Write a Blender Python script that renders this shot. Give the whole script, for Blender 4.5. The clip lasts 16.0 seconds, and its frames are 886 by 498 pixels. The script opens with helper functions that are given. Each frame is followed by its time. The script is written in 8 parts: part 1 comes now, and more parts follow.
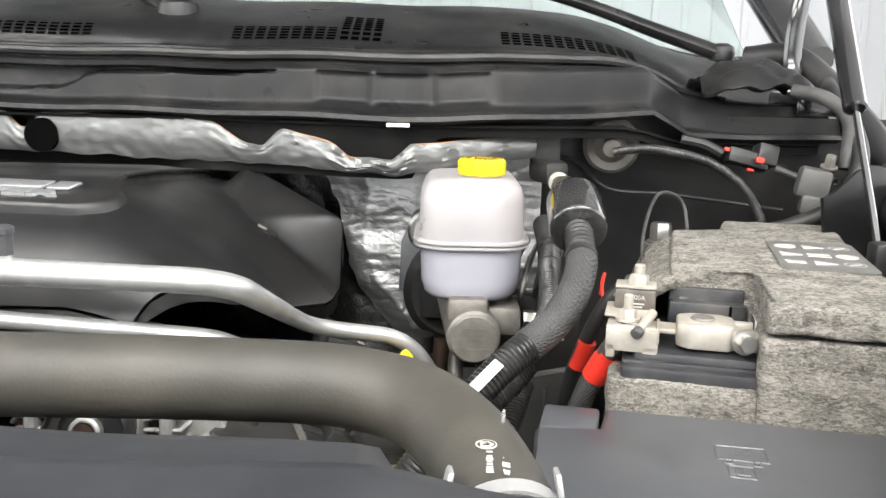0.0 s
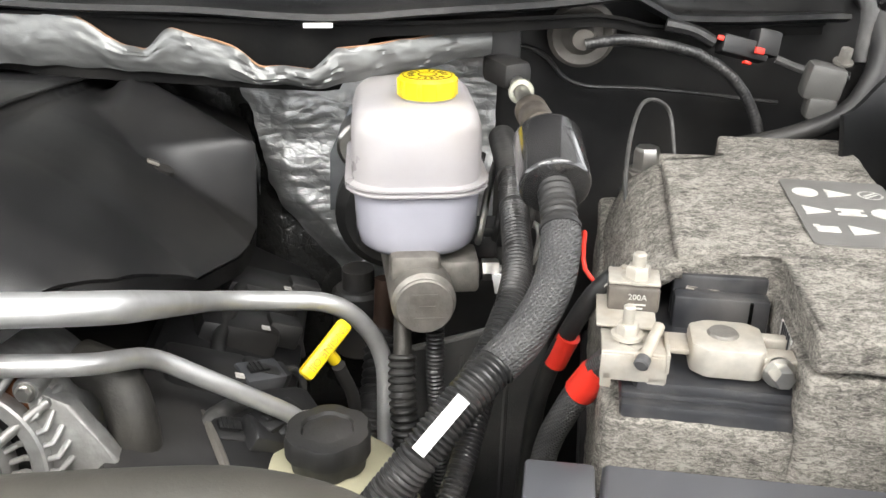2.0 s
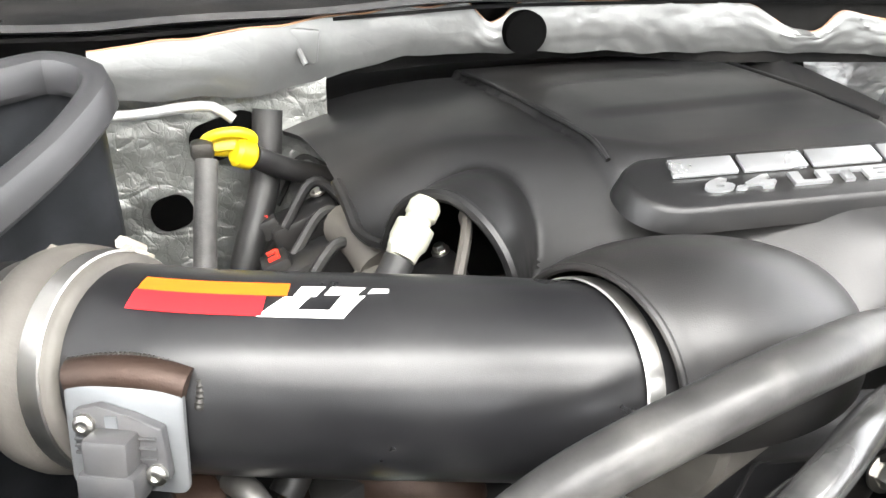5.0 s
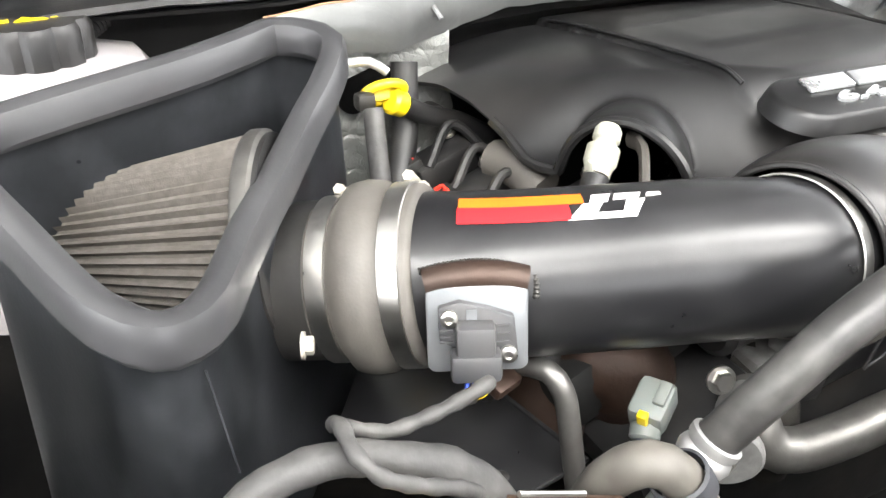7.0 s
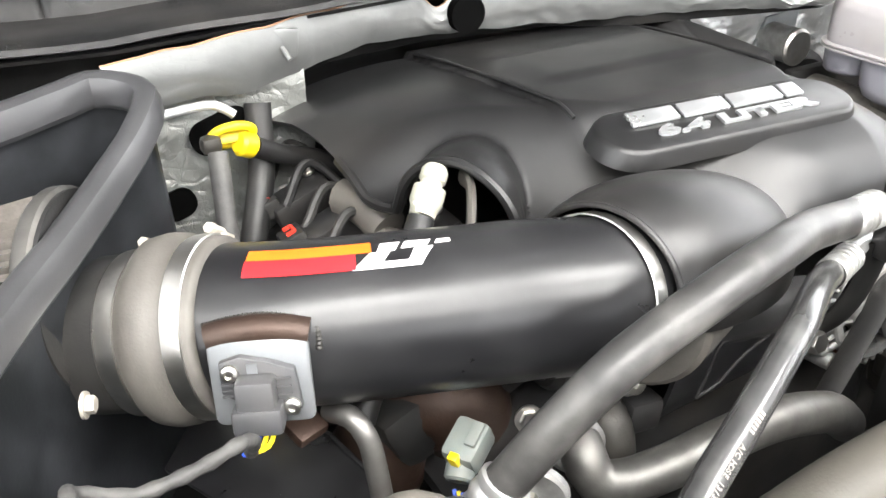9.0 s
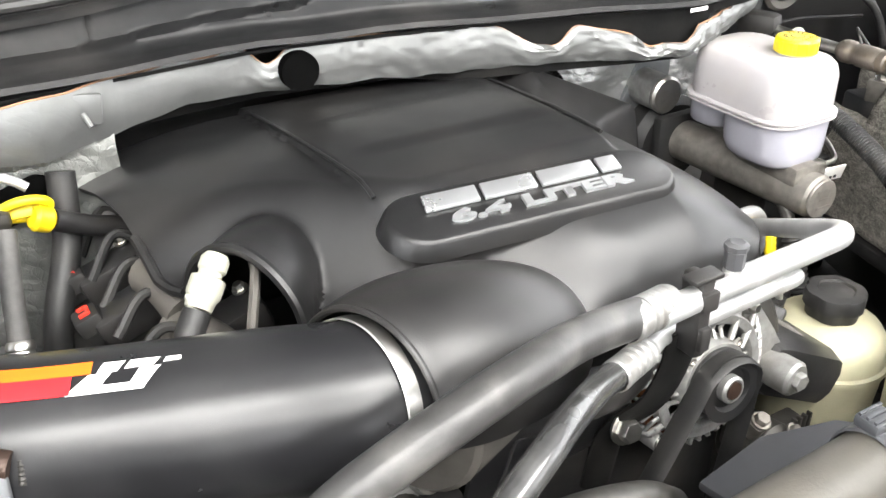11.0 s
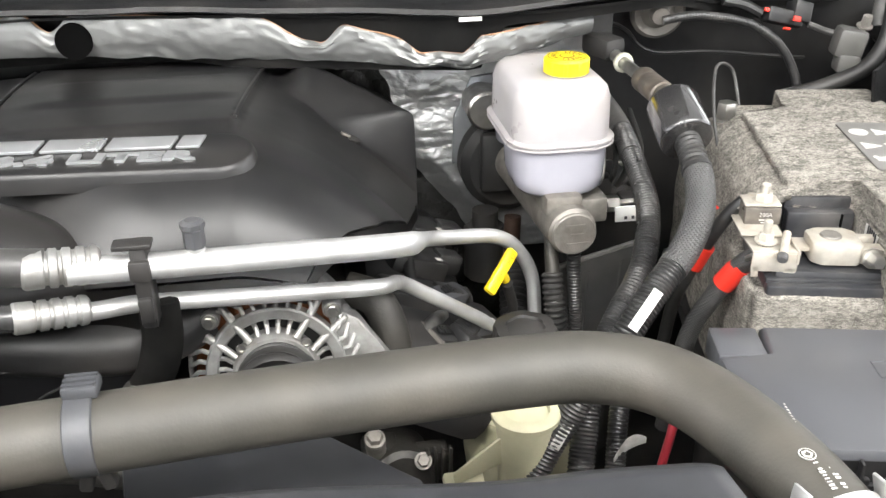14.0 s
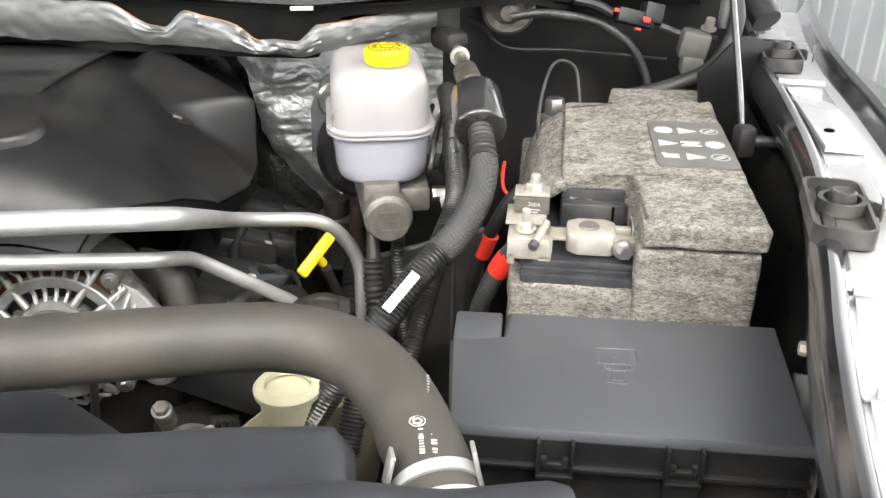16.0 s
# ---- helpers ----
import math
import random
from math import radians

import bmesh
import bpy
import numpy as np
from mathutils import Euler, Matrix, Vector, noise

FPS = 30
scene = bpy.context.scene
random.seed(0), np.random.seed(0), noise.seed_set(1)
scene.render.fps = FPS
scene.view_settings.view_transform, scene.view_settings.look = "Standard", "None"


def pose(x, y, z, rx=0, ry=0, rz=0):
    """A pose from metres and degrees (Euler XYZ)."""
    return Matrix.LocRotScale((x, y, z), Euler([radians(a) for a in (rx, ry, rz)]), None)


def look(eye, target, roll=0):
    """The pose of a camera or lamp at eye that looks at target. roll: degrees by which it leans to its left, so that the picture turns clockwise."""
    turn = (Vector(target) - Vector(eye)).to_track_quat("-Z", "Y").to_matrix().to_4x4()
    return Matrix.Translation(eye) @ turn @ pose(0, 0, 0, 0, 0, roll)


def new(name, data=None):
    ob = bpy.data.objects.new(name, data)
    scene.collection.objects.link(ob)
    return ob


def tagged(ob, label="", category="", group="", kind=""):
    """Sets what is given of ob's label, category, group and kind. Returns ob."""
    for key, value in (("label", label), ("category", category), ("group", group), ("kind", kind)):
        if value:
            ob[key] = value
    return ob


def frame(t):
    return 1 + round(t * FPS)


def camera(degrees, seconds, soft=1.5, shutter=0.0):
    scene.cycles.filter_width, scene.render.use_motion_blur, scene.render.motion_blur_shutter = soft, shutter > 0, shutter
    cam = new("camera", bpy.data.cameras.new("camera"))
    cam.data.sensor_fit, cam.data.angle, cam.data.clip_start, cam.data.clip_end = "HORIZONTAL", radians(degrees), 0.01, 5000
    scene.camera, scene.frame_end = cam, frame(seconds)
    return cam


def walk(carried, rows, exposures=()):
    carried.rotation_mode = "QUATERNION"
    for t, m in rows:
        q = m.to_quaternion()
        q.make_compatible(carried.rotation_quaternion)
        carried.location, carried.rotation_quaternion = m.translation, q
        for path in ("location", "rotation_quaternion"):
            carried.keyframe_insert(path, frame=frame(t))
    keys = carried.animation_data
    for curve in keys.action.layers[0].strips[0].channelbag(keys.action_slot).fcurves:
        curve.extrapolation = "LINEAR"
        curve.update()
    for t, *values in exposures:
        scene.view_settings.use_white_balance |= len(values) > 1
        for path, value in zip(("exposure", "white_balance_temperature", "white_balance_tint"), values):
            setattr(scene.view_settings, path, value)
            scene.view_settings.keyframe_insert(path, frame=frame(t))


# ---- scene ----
cam = camera(53.0, 16.0)
METRES, EYE, TILT, LEAN, TURN = 2.5, 1.40, -11.0, -1.2, 0.0
ROWS = [
    (0.0, 0.0, 0.0, 0.0, 0.0, 0.0, -0.0),
    (0.5, 0.0064, 0.035, 0.0185, -2.17, -2.51, 0.36),
    (1.0, 0.0054, 0.0599, 0.0291, -3.1, -9.39, 0.62),
    (1.5, 0.0042, 0.0662, 0.0391, -3.87, -11.32, 1.09),
    (2.0, -0.0005, 0.0695, 0.0426, -4.27, -12.55, 1.37),
    (2.5, -0.03, 0.0714, 0.0482, -5.37, -13.47, 1.4),
    (3.0, -0.0742, 0.0678, 0.0568, -7.43, -14.29, 1.64),
    (3.5, -0.1149, 0.0668, 0.057, -10.09, -14.76, 1.75),
    (4.0, -0.169, 0.0747, 0.0599, -12.89, -15.33, 2.33),
    (4.5, -0.2412, 0.0918, 0.0657, -15.04, -16.16, 3.1),
    (5.0, -0.3116, 0.1119, 0.0744, -17.55, -17.07, 3.77),
    (7.5, -0.4099, 0.1049, 0.0847, -27.07, -20.77, 6.19),
    (8.0, -0.3878, 0.0787, 0.0739, -27.07, -20.17, 6.32),
    (8.5, -0.3765, 0.0706, 0.0765, -27.33, -19.75, 6.64),
    (9.0, -0.3651, 0.0861, 0.0891, -27.75, -20.16, 7.45),
    (9.5, -0.3482, 0.1031, 0.1052, -29.45, -20.52, 7.46),
    (10.0, -0.3279, 0.1036, 0.1085, -30.5, -20.91, 7.22),
    (12.5, -0.2213, 0.0165, 0.0801, -20.93, -18.77, 6.05),
    (13.0, -0.1649, 0.0063, 0.0713, -16.04, -17.88, 5.4),
    (13.5, -0.1251, -0.0018, 0.0683, -11.81, -17.06, 4.47),
    (14.0, -0.0867, -0.0032, 0.0654, -8.69, -16.44, 3.79),
    (14.5, -0.0488, -0.0092, 0.0641, -6.59, -15.97, 2.12),
    (15.0, -0.0234, -0.0103, 0.0591, -5.91, -15.86, 2.09),
    (15.5, -0.0119, -0.0133, 0.0555, -5.84, -15.92, 2.18),
    (16.0, -0.004, -0.0241, 0.0556, -6.62, -16.04, 2.13),
]
walk(cam, [(t, pose(0, 0, EYE, TILT, LEAN, TURN) @ pose(METRES * x, METRES * y, METRES * z, 90 + pitch, roll, yaw)) for t, x, y, z, yaw, pitch, roll in ROWS],
     exposures=[(0, -0.74), (1.0, -0.80), (2.5, -0.75), (3.5, -0.53), (4.5, -0.15), (5.0, 0.0), (7.5, -0.05), (9.0, -0.04), (10.0, -0.12), (12.5, -0.2), (13.0, -0.3), (14.0, -0.51), (15.0, -0.60), (16.0, -0.74)])

# ---- world and light: a bright workshop, daylight through its door and window ----
world = bpy.data.worlds.new("workshop_world")
scene.world = world
world.use_nodes = True
world.node_tree.nodes["Background"].inputs[0].default_value = (0.9, 0.95, 1.0, 1)
world.node_tree.nodes["Background"].inputs[1].default_value = 0.3


def area_light(name, eye, target, size_x, size_y, power, colour=(1, 1, 1)):
    data = bpy.data.lights.new(name, "AREA")
    data.shape, data.size, data.size_y, data.energy, data.color = "RECTANGLE", size_x, size_y, power, colour
    ob = new(name, data)
    ob.matrix_world = look(eye, target)
    return ob


LIGHTS = [(-1.8, -0.9), (0.9, -0.9), (-1.8, -2.5), (0.9, -2.5)]
for lx, ly in LIGHTS:
    area_light("strip_lamp", (lx, ly, 3.36), (lx, ly, 0), 2.3, 0.9, 185, (1.0, 0.98, 0.95))
area_light("door_daylight", (-0.4, -5.6, 1.75), (-0.4, 1.0, 1.3), 4.2, 2.8, 45, (0.97, 0.98, 1.0))
area_light("window_daylight_fill", (3.0, 1.2, 2.0), (-0.4, 0.9, 1.3), 5.6, 2.2, 50, (0.97, 0.98, 1.0))
# Fill lamp of an invented west window, added to brighten the left side.
area_light("window_daylight_fill", (-4.85, -0.4, 2.0), (-0.4, 0.6, 1.3), 4.6, 2.0, 95, (0.97, 0.98, 1.0))

# ---- materials ----
def material(name, base, rough=0.5, metal=0.0, var=0.15, scale=40.0, bump=0.1, bump_scale=300.0, dirt=None, dirt_amount=0.3,
             dirt_scale=14.0, spec=0.5, coat=0.0, rough_var=0.1, dist=0.001, detail=4.0):
    """A surface with grain (fine) and stains (coarse), at real size in metres."""
    m = bpy.data.materials.new(name)
    m.use_nodes = True
    nt = m.node_tree
    b = nt.nodes["Principled BSDF"]
    N, L = nt.nodes.new, nt.links.new
    co = N("ShaderNodeTexCoord").outputs["Object"]

    def noise_at(sc, det=4.0):
        n = N("ShaderNodeTexNoise")
        n.inputs["Scale"].default_value, n.inputs["Detail"].default_value = sc, det
        L(co, n.inputs["Vector"])
        return n.outputs["Fac"]

    def ramp(fac, lo, hi, a, c):
        r = N("ShaderNodeValToRGB")
        r.color_ramp.elements[0].position, r.color_ramp.elements[1].position = lo, hi
        r.color_ramp.elements[0].color, r.color_ramp.elements[1].color = (*a, 1), (*c, 1)
        L(fac, r.inputs[0])
        return r.outputs[0]

    dark = tuple(max(0, v * (1 - var)) for v in base)
    light = tuple(min(1, v * (1 + var)) for v in base)
    col = ramp(noise_at(scale, detail), 0.3, 0.7, dark, light)
    if dirt:
        fac = ramp(noise_at(dirt_scale, 6), 0.45, 0.72, (0, 0, 0), (dirt_amount,) * 3)
        mix = N("ShaderNodeMix")
        mix.data_type = "RGBA"
        L(fac, mix.inputs["Factor"])
        L(col, mix.inputs["A"])
        mix.inputs["B"].default_value = (*dirt, 1)
        col = mix.outputs["Result"]
    L(col, b.inputs["Base Color"])
    rr = N("ShaderNodeMapRange")
    rr.inputs["To Min"].default_value, rr.inputs["To Max"].default_value = max(0.02, rough - rough_var), min(1, rough + rough_var)
    L(noise_at(scale * 0.6, 5), rr.inputs["Value"])
    L(rr.outputs["Result"], b.inputs["Roughness"])
    b.inputs["Metallic"].default_value = metal
    b.inputs["Specular IOR Level"].default_value = spec
    b.inputs["Coat Weight"].default_value = coat
    b.inputs["Coat Roughness"].default_value = 0.12
    if bump:
        bp = N("ShaderNodeBump")
        bp.inputs["Strength"].default_value, bp.inputs["Distance"].default_value = bump, dist
        L(noise_at(bump_scale, 3), bp.inputs["Height"])
        L(bp.outputs["Normal"], b.inputs["Normal"])
    return m


M_COVER = material("cover_plastic", (0.0095, 0.0095, 0.0098), 0.37, var=0.2, bump=0.2, bump_scale=1100, dirt=(0.055, 0.050, 0.045), dirt_amount=0.32, dirt_scale=9, dist=0.0005, rough_var=0.07)
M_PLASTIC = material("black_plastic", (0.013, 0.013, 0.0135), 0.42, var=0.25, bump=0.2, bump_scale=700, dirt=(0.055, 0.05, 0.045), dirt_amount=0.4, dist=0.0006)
M_COWL = material("cowl_plastic", (0.011, 0.0112, 0.0115), 0.31, var=0.2, bump=0.3, bump_scale=1200, dirt=(0.06, 0.056, 0.052), dirt_amount=0.4, dirt_scale=10, dist=0.0006, spec=0.22)
M_LID = material("lid_plastic", (0.027, 0.028, 0.032), 0.40, var=0.12, bump=0.15, bump_scale=1500, dirt=(0.07, 0.07, 0.07), dirt_amount=0.25, dist=0.0005)
# Faded plastic, its base raised further to paint reflected light on the lid.
M_FUSELID_LIT = material("faded_lit_lid_plastic", (0.068, 0.070, 0.077), 0.30, var=0.12, scale=9, bump=0.12, bump_scale=1500, spec=0.8, rough_var=0.05, dirt=(0.095, 0.096, 0.10), dirt_amount=0.3, dirt_scale=5, dist=0.0005)
M_GREASY = material("greasy_casting", (0.045, 0.043, 0.039), 0.5, 0.5, var=0.3, scale=60, bump=0.35, bump_scale=400, dirt=(0.04, 0.036, 0.03), dirt_amount=0.6, dirt_scale=30)
M_DARK = material("dark_metal", (0.010, 0.010, 0.010), 0.6, var=0.3, bump=0.2, bump_scale=120, dirt=(0.055, 0.048, 0.04), dirt_amount=0.5)
M_FIREWALL = material("firewall_paint", (0.011, 0.011, 0.0115), 0.45, var=0.3, bump=0.1, bump_scale=60, dirt=(0.06, 0.056, 0.05), dirt_amount=0.5, dirt_scale=6)
M_BLACK = material("black_underseal", (0.004, 0.004, 0.004), 0.75, spec=0.12, var=0.3, scale=30, bump=0.2, bump_scale=200, dirt=(0.03, 0.028, 0.025), dirt_amount=0.3)
M_BOX = material("scuffed_black_sheet", (0.026, 0.028, 0.031), 0.32, var=0.3, scale=12, bump=0.08, bump_scale=300, dirt=(0.10, 0.105, 0.115), dirt_amount=0.5, dirt_scale=16)
M_GLOSS = material("wrinkle_black", (0.010, 0.010, 0.011), 0.29, var=0.1, bump=0.12, bump_scale=1600, dirt=(0.05, 0.05, 0.05), dirt_amount=0.3, dist=0.0005, rough_var=0.05, spec=0.5)
M_RUBBER = material("black_rubber", (0.013, 0.013, 0.013), 0.5, var=0.25, bump=0.15, bump_scale=400, dirt=(0.075, 0.07, 0.064), dirt_amount=0.4)
M_HOSE = material("olive_rubber", (0.045, 0.0425, 0.036), 0.56, var=0.16, scale=25, bump=0.15, bump_scale=500, dirt=(0.12, 0.105, 0.085), dirt_amount=0.5, dirt_scale=8)
M_SPLASH = material("dusty_splash_plastic", (0.045, 0.045, 0.044), 0.5, var=0.25, scale=14, bump=0.2, bump_scale=400, dirt=(0.12, 0.115, 0.105), dirt_amount=0.6, dirt_scale=12)
M_HOSEGREY = material("dusty_hose_rubber", (0.038, 0.037, 0.036), 0.36, var=0.2, scale=60, bump=0.12, bump_scale=500, dirt=(0.16, 0.155, 0.145), dirt_amount=0.6, dirt_scale=22)
M_HOSESHINE = material("glossy_hose_rubber", (0.035, 0.035, 0.035), 0.2, var=0.15, scale=60, bump=0.05, bump_scale=300, dirt=(0.12, 0.12, 0.115), dirt_amount=0.4, dirt_scale=30, spec=0.8, rough_var=0.06)
M_DUSTY = material("dusty_fender_plastic", (0.085, 0.083, 0.078), 0.5, var=0.2, scale=14, bump=0.2, bump_scale=500, dirt=(0.17, 0.165, 0.15), dirt_amount=0.5, dirt_scale=7)
M_COUPLER = material("coupler_rubber", (0.083, 0.076, 0.068), 0.6, var=0.18, bump=0.15, bump_scale=500, dirt=(0.16, 0.15, 0.13), dirt_amount=0.5)
M_ALU = material("aluminium_pipe", (0.62, 0.62, 0.615), 0.44, 0.75, var=0.1, bump=0.06, bump_scale=150, dirt=(0.32, 0.31, 0.29), dirt_amount=0.4, dirt_scale=30)
M_CAST = material("cast_aluminium", (0.36, 0.36, 0.35), 0.48, 0.7, var=0.2, scale=90, bump=0.3, bump_scale=450, dirt=(0.16, 0.14, 0.12), dirt_amount=0.5, dirt_scale=25)
M_CRIMP = material("stained_crimp", (0.16, 0.14, 0.12), 0.45, 0.7, var=0.25, scale=70, bump=0.2, bump_scale=300, dirt=(0.11, 0.085, 0.065), dirt_amount=0.6, dirt_scale=40)
M_MC = material("dull_casting", (0.225, 0.212, 0.192), 0.55, 0.6, var=0.2, scale=90, bump=0.35, bump_scale=500, dirt=(0.14, 0.12, 0.1), dirt_amount=0.6, dirt_scale=30)
M_STEEL = material("zinc_steel", (0.6, 0.59, 0.56), 0.32, 1.0, var=0.12, scale=120, bump=0.08, bump_scale=300, dirt=(0.3, 0.27, 0.22), dirt_amount=0.4, dirt_scale=60)
M_PIPE = material("dull_steel_pipe", (0.15, 0.146, 0.138), 0.42, 0.75, var=0.2, scale=60, bump=0.12, bump_scale=300, dirt=(0.10, 0.09, 0.078), dirt_amount=0.5, dirt_scale=25)
M_GOLD = material("yellow_zinc", (0.43, 0.405, 0.355), 0.45, 0.35, var=0.12, scale=120, bump=0.1, dirt=(0.35, 0.28, 0.2), dirt_amount=0.5, dirt_scale=50)
M_WHITE = material("milky_plastic", (0.36, 0.345, 0.352), 0.3, var=0.04, scale=30, bump=0.03, dirt=(0.40, 0.35, 0.28), dirt_amount=0.35, dirt_scale=12)
M_FLUID = material("milky_plastic_filled", (0.325, 0.322, 0.362), 0.22, var=0.04, scale=30, bump=0.03)
M_CREAM = material("cream_plastic", (0.47, 0.45, 0.31), 0.4, var=0.1, scale=30, bump=0.05, dirt=(0.3, 0.27, 0.18), dirt_amount=0.5, dirt_scale=14)
M_YELLOW = material("yellow_plastic", (0.74, 0.55, 0.008), 0.35, var=0.06, bump=0.05, dirt=(0.5, 0.38, 0.05), dirt_amount=0.3, dirt_scale=40)
M_RED = material("red_plastic", (0.68, 0.035, 0.02), 0.4, var=0.12, bump=0.05)
M_ORANGE = material("orange_vinyl", (0.78, 0.14, 0.012), 0.3, var=0.04, bump=0)
M_DECALRED = material("red_vinyl", (0.62, 0.02, 0.025), 0.3, var=0.04, bump=0)
M_DECALWHITE = material("white_vinyl", (0.82, 0.82, 0.8), 0.35, var=0.03, bump=0)
M_SYMBOL = material("worn_white_print", (0.52, 0.51, 0.48), 0.5, var=0.1, scale=200, bump=0, dirt=(0.2, 0.19, 0.18), dirt_amount=0.5, dirt_scale=120)
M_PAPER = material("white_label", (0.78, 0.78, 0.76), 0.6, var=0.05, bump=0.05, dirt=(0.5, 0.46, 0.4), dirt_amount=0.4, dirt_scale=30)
M_BADGE = material("badge_silver", (0.74, 0.75, 0.76), 0.3, 0.85, var=0.05, bump=0.02)
M_GREYPLATE = material("grey_plate", (0.27, 0.28, 0.29), 0.4, 0.7, var=0.1, bump=0.1)
M_SENSOR = material("sensor_plastic", (0.045, 0.047, 0.052), 0.45, var=0.15, bump=0.1, dirt=(0.13, 0.12, 0.11), dirt_amount=0.4)
M_PAINT = material("black_car_paint", (0.012, 0.012, 0.013), 0.13, 0.0, var=0.1, bump=0.02, coat=0.8, dirt=(0.11, 0.105, 0.10), dirt_amount=0.3, dirt_scale=11, rough_var=0.06)
# Gloss black rail; the bright reflection on it is put into the base.
M_RAIL_REFLECT = material("rail_paint_with_reflection", (0.52, 0.52, 0.525), 0.16, 0.45, var=0.08, scale=14, bump=0.05, bump_scale=40, dirt=(0.40, 0.39, 0.38), dirt_amount=0.4, dirt_scale=9, coat=0.5, dist=0.003)
M_CHROME = material("polished_rod", (0.30, 0.30, 0.30), 0.16, 1.0, var=0.05, bump=0.02, rough_var=0.04)
M_RUST = material("brown_metal", (0.042, 0.024, 0.017), 0.5, 0.5, var=0.3, bump=0.3, dirt=(0.07, 0.05, 0.04), dirt_amount=0.6)
M_COPPER = material("copper_winding", (0.20, 0.08, 0.04), 0.4, 1.0, var=0.2, scale=300, bump=0.2)
M_PINK = material("faded_red_wire", (0.62, 0.16, 0.12), 0.45, bump=0)
M_PALEWIRE = material("pale_yellow_wire", (0.52, 0.42, 0.10), 0.45, bump=0)
M_CONDUIT = material("conduit_plastic", (0.020, 0.020, 0.020), 0.3, var=0.2, scale=60, bump=0.05, dirt=(0.09, 0.085, 0.08), dirt_amount=0.45, dirt_scale=25)
M_PRINT = material("faint_hose_print", (0.27, 0.245, 0.225), 0.5, var=0.3, scale=300, bump=0, dirt=(0.06, 0.06, 0.06), dirt_amount=0.6, dirt_scale=160)
M_REDCABLE = material("dull_red_cable", (0.36, 0.03, 0.045), 0.4, bump=0)
M_BLUE = material("blue_wire", (0.03, 0.08, 0.5), 0.4, bump=0)
M_TAPE = material("cloth_tape", (0.045, 0.044, 0.043), 0.6, var=0.25, scale=80, bump=0.5, bump_scale=220, dirt=(0.14, 0.135, 0.125), dirt_amount=0.4, dirt_scale=30)
M_BRAID = material("braided_sleeve", (0.045, 0.045, 0.045), 0.5, var=0.25, scale=500, bump=0, dirt=(0.13, 0.125, 0.12), dirt_amount=0.45)


def weave(m, scale, strength):
    """Two crossing sets of fine ridges."""
    nt = m.node_tree
    N, L = nt.nodes.new, nt.links.new
    co = N("ShaderNodeTexCoord").outputs["Object"]
    outs = []
    for turn in ((0.5, 0.7, 0.6), (-0.6, -0.5, 0.9)):
        mp = N("ShaderNodeMapping")
        mp.inputs["Rotation"].default_value = turn
        w = N("ShaderNodeTexWave")
        w.inputs["Scale"].default_value = scale
        w.inputs["Distortion"].default_value = 0.4
        L(co, mp.inputs["Vector"])
        L(mp.outputs[0], w.inputs["Vector"])
        outs.append(w.outputs["Fac"])
    mx = N("ShaderNodeMath")
    mx.operation = "MAXIMUM"
    L(outs[0], mx.inputs[0])
    L(outs[1], mx.inputs[1])
    bp = N("ShaderNodeBump")
    bp.inputs["Strength"].default_value, bp.inputs["Distance"].default_value = strength, 0.0008
    L(mx.outputs[0], bp.inputs["Height"])
    L(bp.outputs["Normal"], nt.nodes["Principled BSDF"].inputs["Normal"])


weave(M_BRAID, 150, 0.9)
M_BROWNPLATE = material("stained_steel_plate", (0.15, 0.095, 0.07), 0.42, 0.6, var=0.2, scale=30, bump=0.1, dirt=(0.12, 0.08, 0.06), dirt_amount=0.5, dirt_scale=16)
M_PALEHOSE = material("pale_rubber", (0.10, 0.092, 0.08), 0.55, var=0.2, bump=0.15, bump_scale=300, dirt=(0.22, 0.205, 0.185), dirt_amount=0.5, dirt_scale=25)
# Black put in for the shaded depth of openings that aren't cut.
M_VOID = material("painted_opening_black", (0.003, 0.003, 0.003), 1.0, bump=0, spec=0.0)
M_FILTER = material("filter_cotton", (0.10, 0.09, 0.08), 0.85, var=0.2, scale=200, bump=0.4, bump_scale=900, dirt=(0.07, 0.06, 0.05), dirt_amount=0.6, dirt_scale=30)
M_FLOOR = material("pale_floor_coating", (0.62, 0.62, 0.61), 0.45, var=0.12, scale=3, bump=0.1, bump_scale=60, dirt=(0.2, 0.19, 0.18), dirt_amount=0.4, dirt_scale=1.2)
M_WALL = material("white_cladding", (0.82, 0.83, 0.84), 0.6, var=0.03, scale=2, bump=0.02)
M_CEIL = material("white_ceiling", (0.8, 0.8, 0.8), 0.8, var=0.03, scale=2, bump=0.02)
M_HOODPAD = material("hood_liner", (0.04, 0.04, 0.04), 0.9, var=0.3, scale=60, bump=0.5, bump_scale=200)
M_GREYCONN = material("grey_connector", (0.17, 0.19, 0.18), 0.5, var=0.1, bump=0.1, dirt=(0.2, 0.18, 0.15), dirt_amount=0.4, dirt_scale=60)
M_PALECONN = material("pale_connector", (0.36, 0.36, 0.30), 0.5, var=0.1, bump=0.1, dirt=(0.3, 0.27, 0.2), dirt_amount=0.4, dirt_scale=60)
M_LABELGREY = material("grey_sticker", (0.135, 0.130, 0.122), 0.4, var=0.1, bump=0.1)
M_FUSE = material("smoky_fuse_plastic", (0.085, 0.075, 0.065), 0.3, var=0.25, scale=90, bump=0.08, dirt=(0.22, 0.2, 0.17), dirt_amount=0.45, dirt_scale=70)
M_BATTERY = material("battery_case", (0.022, 0.023, 0.026), 0.35, var=0.2, bump=0.1, dirt=(0.14, 0.13, 0.12), dirt_amount=0.4, dirt_scale=30)


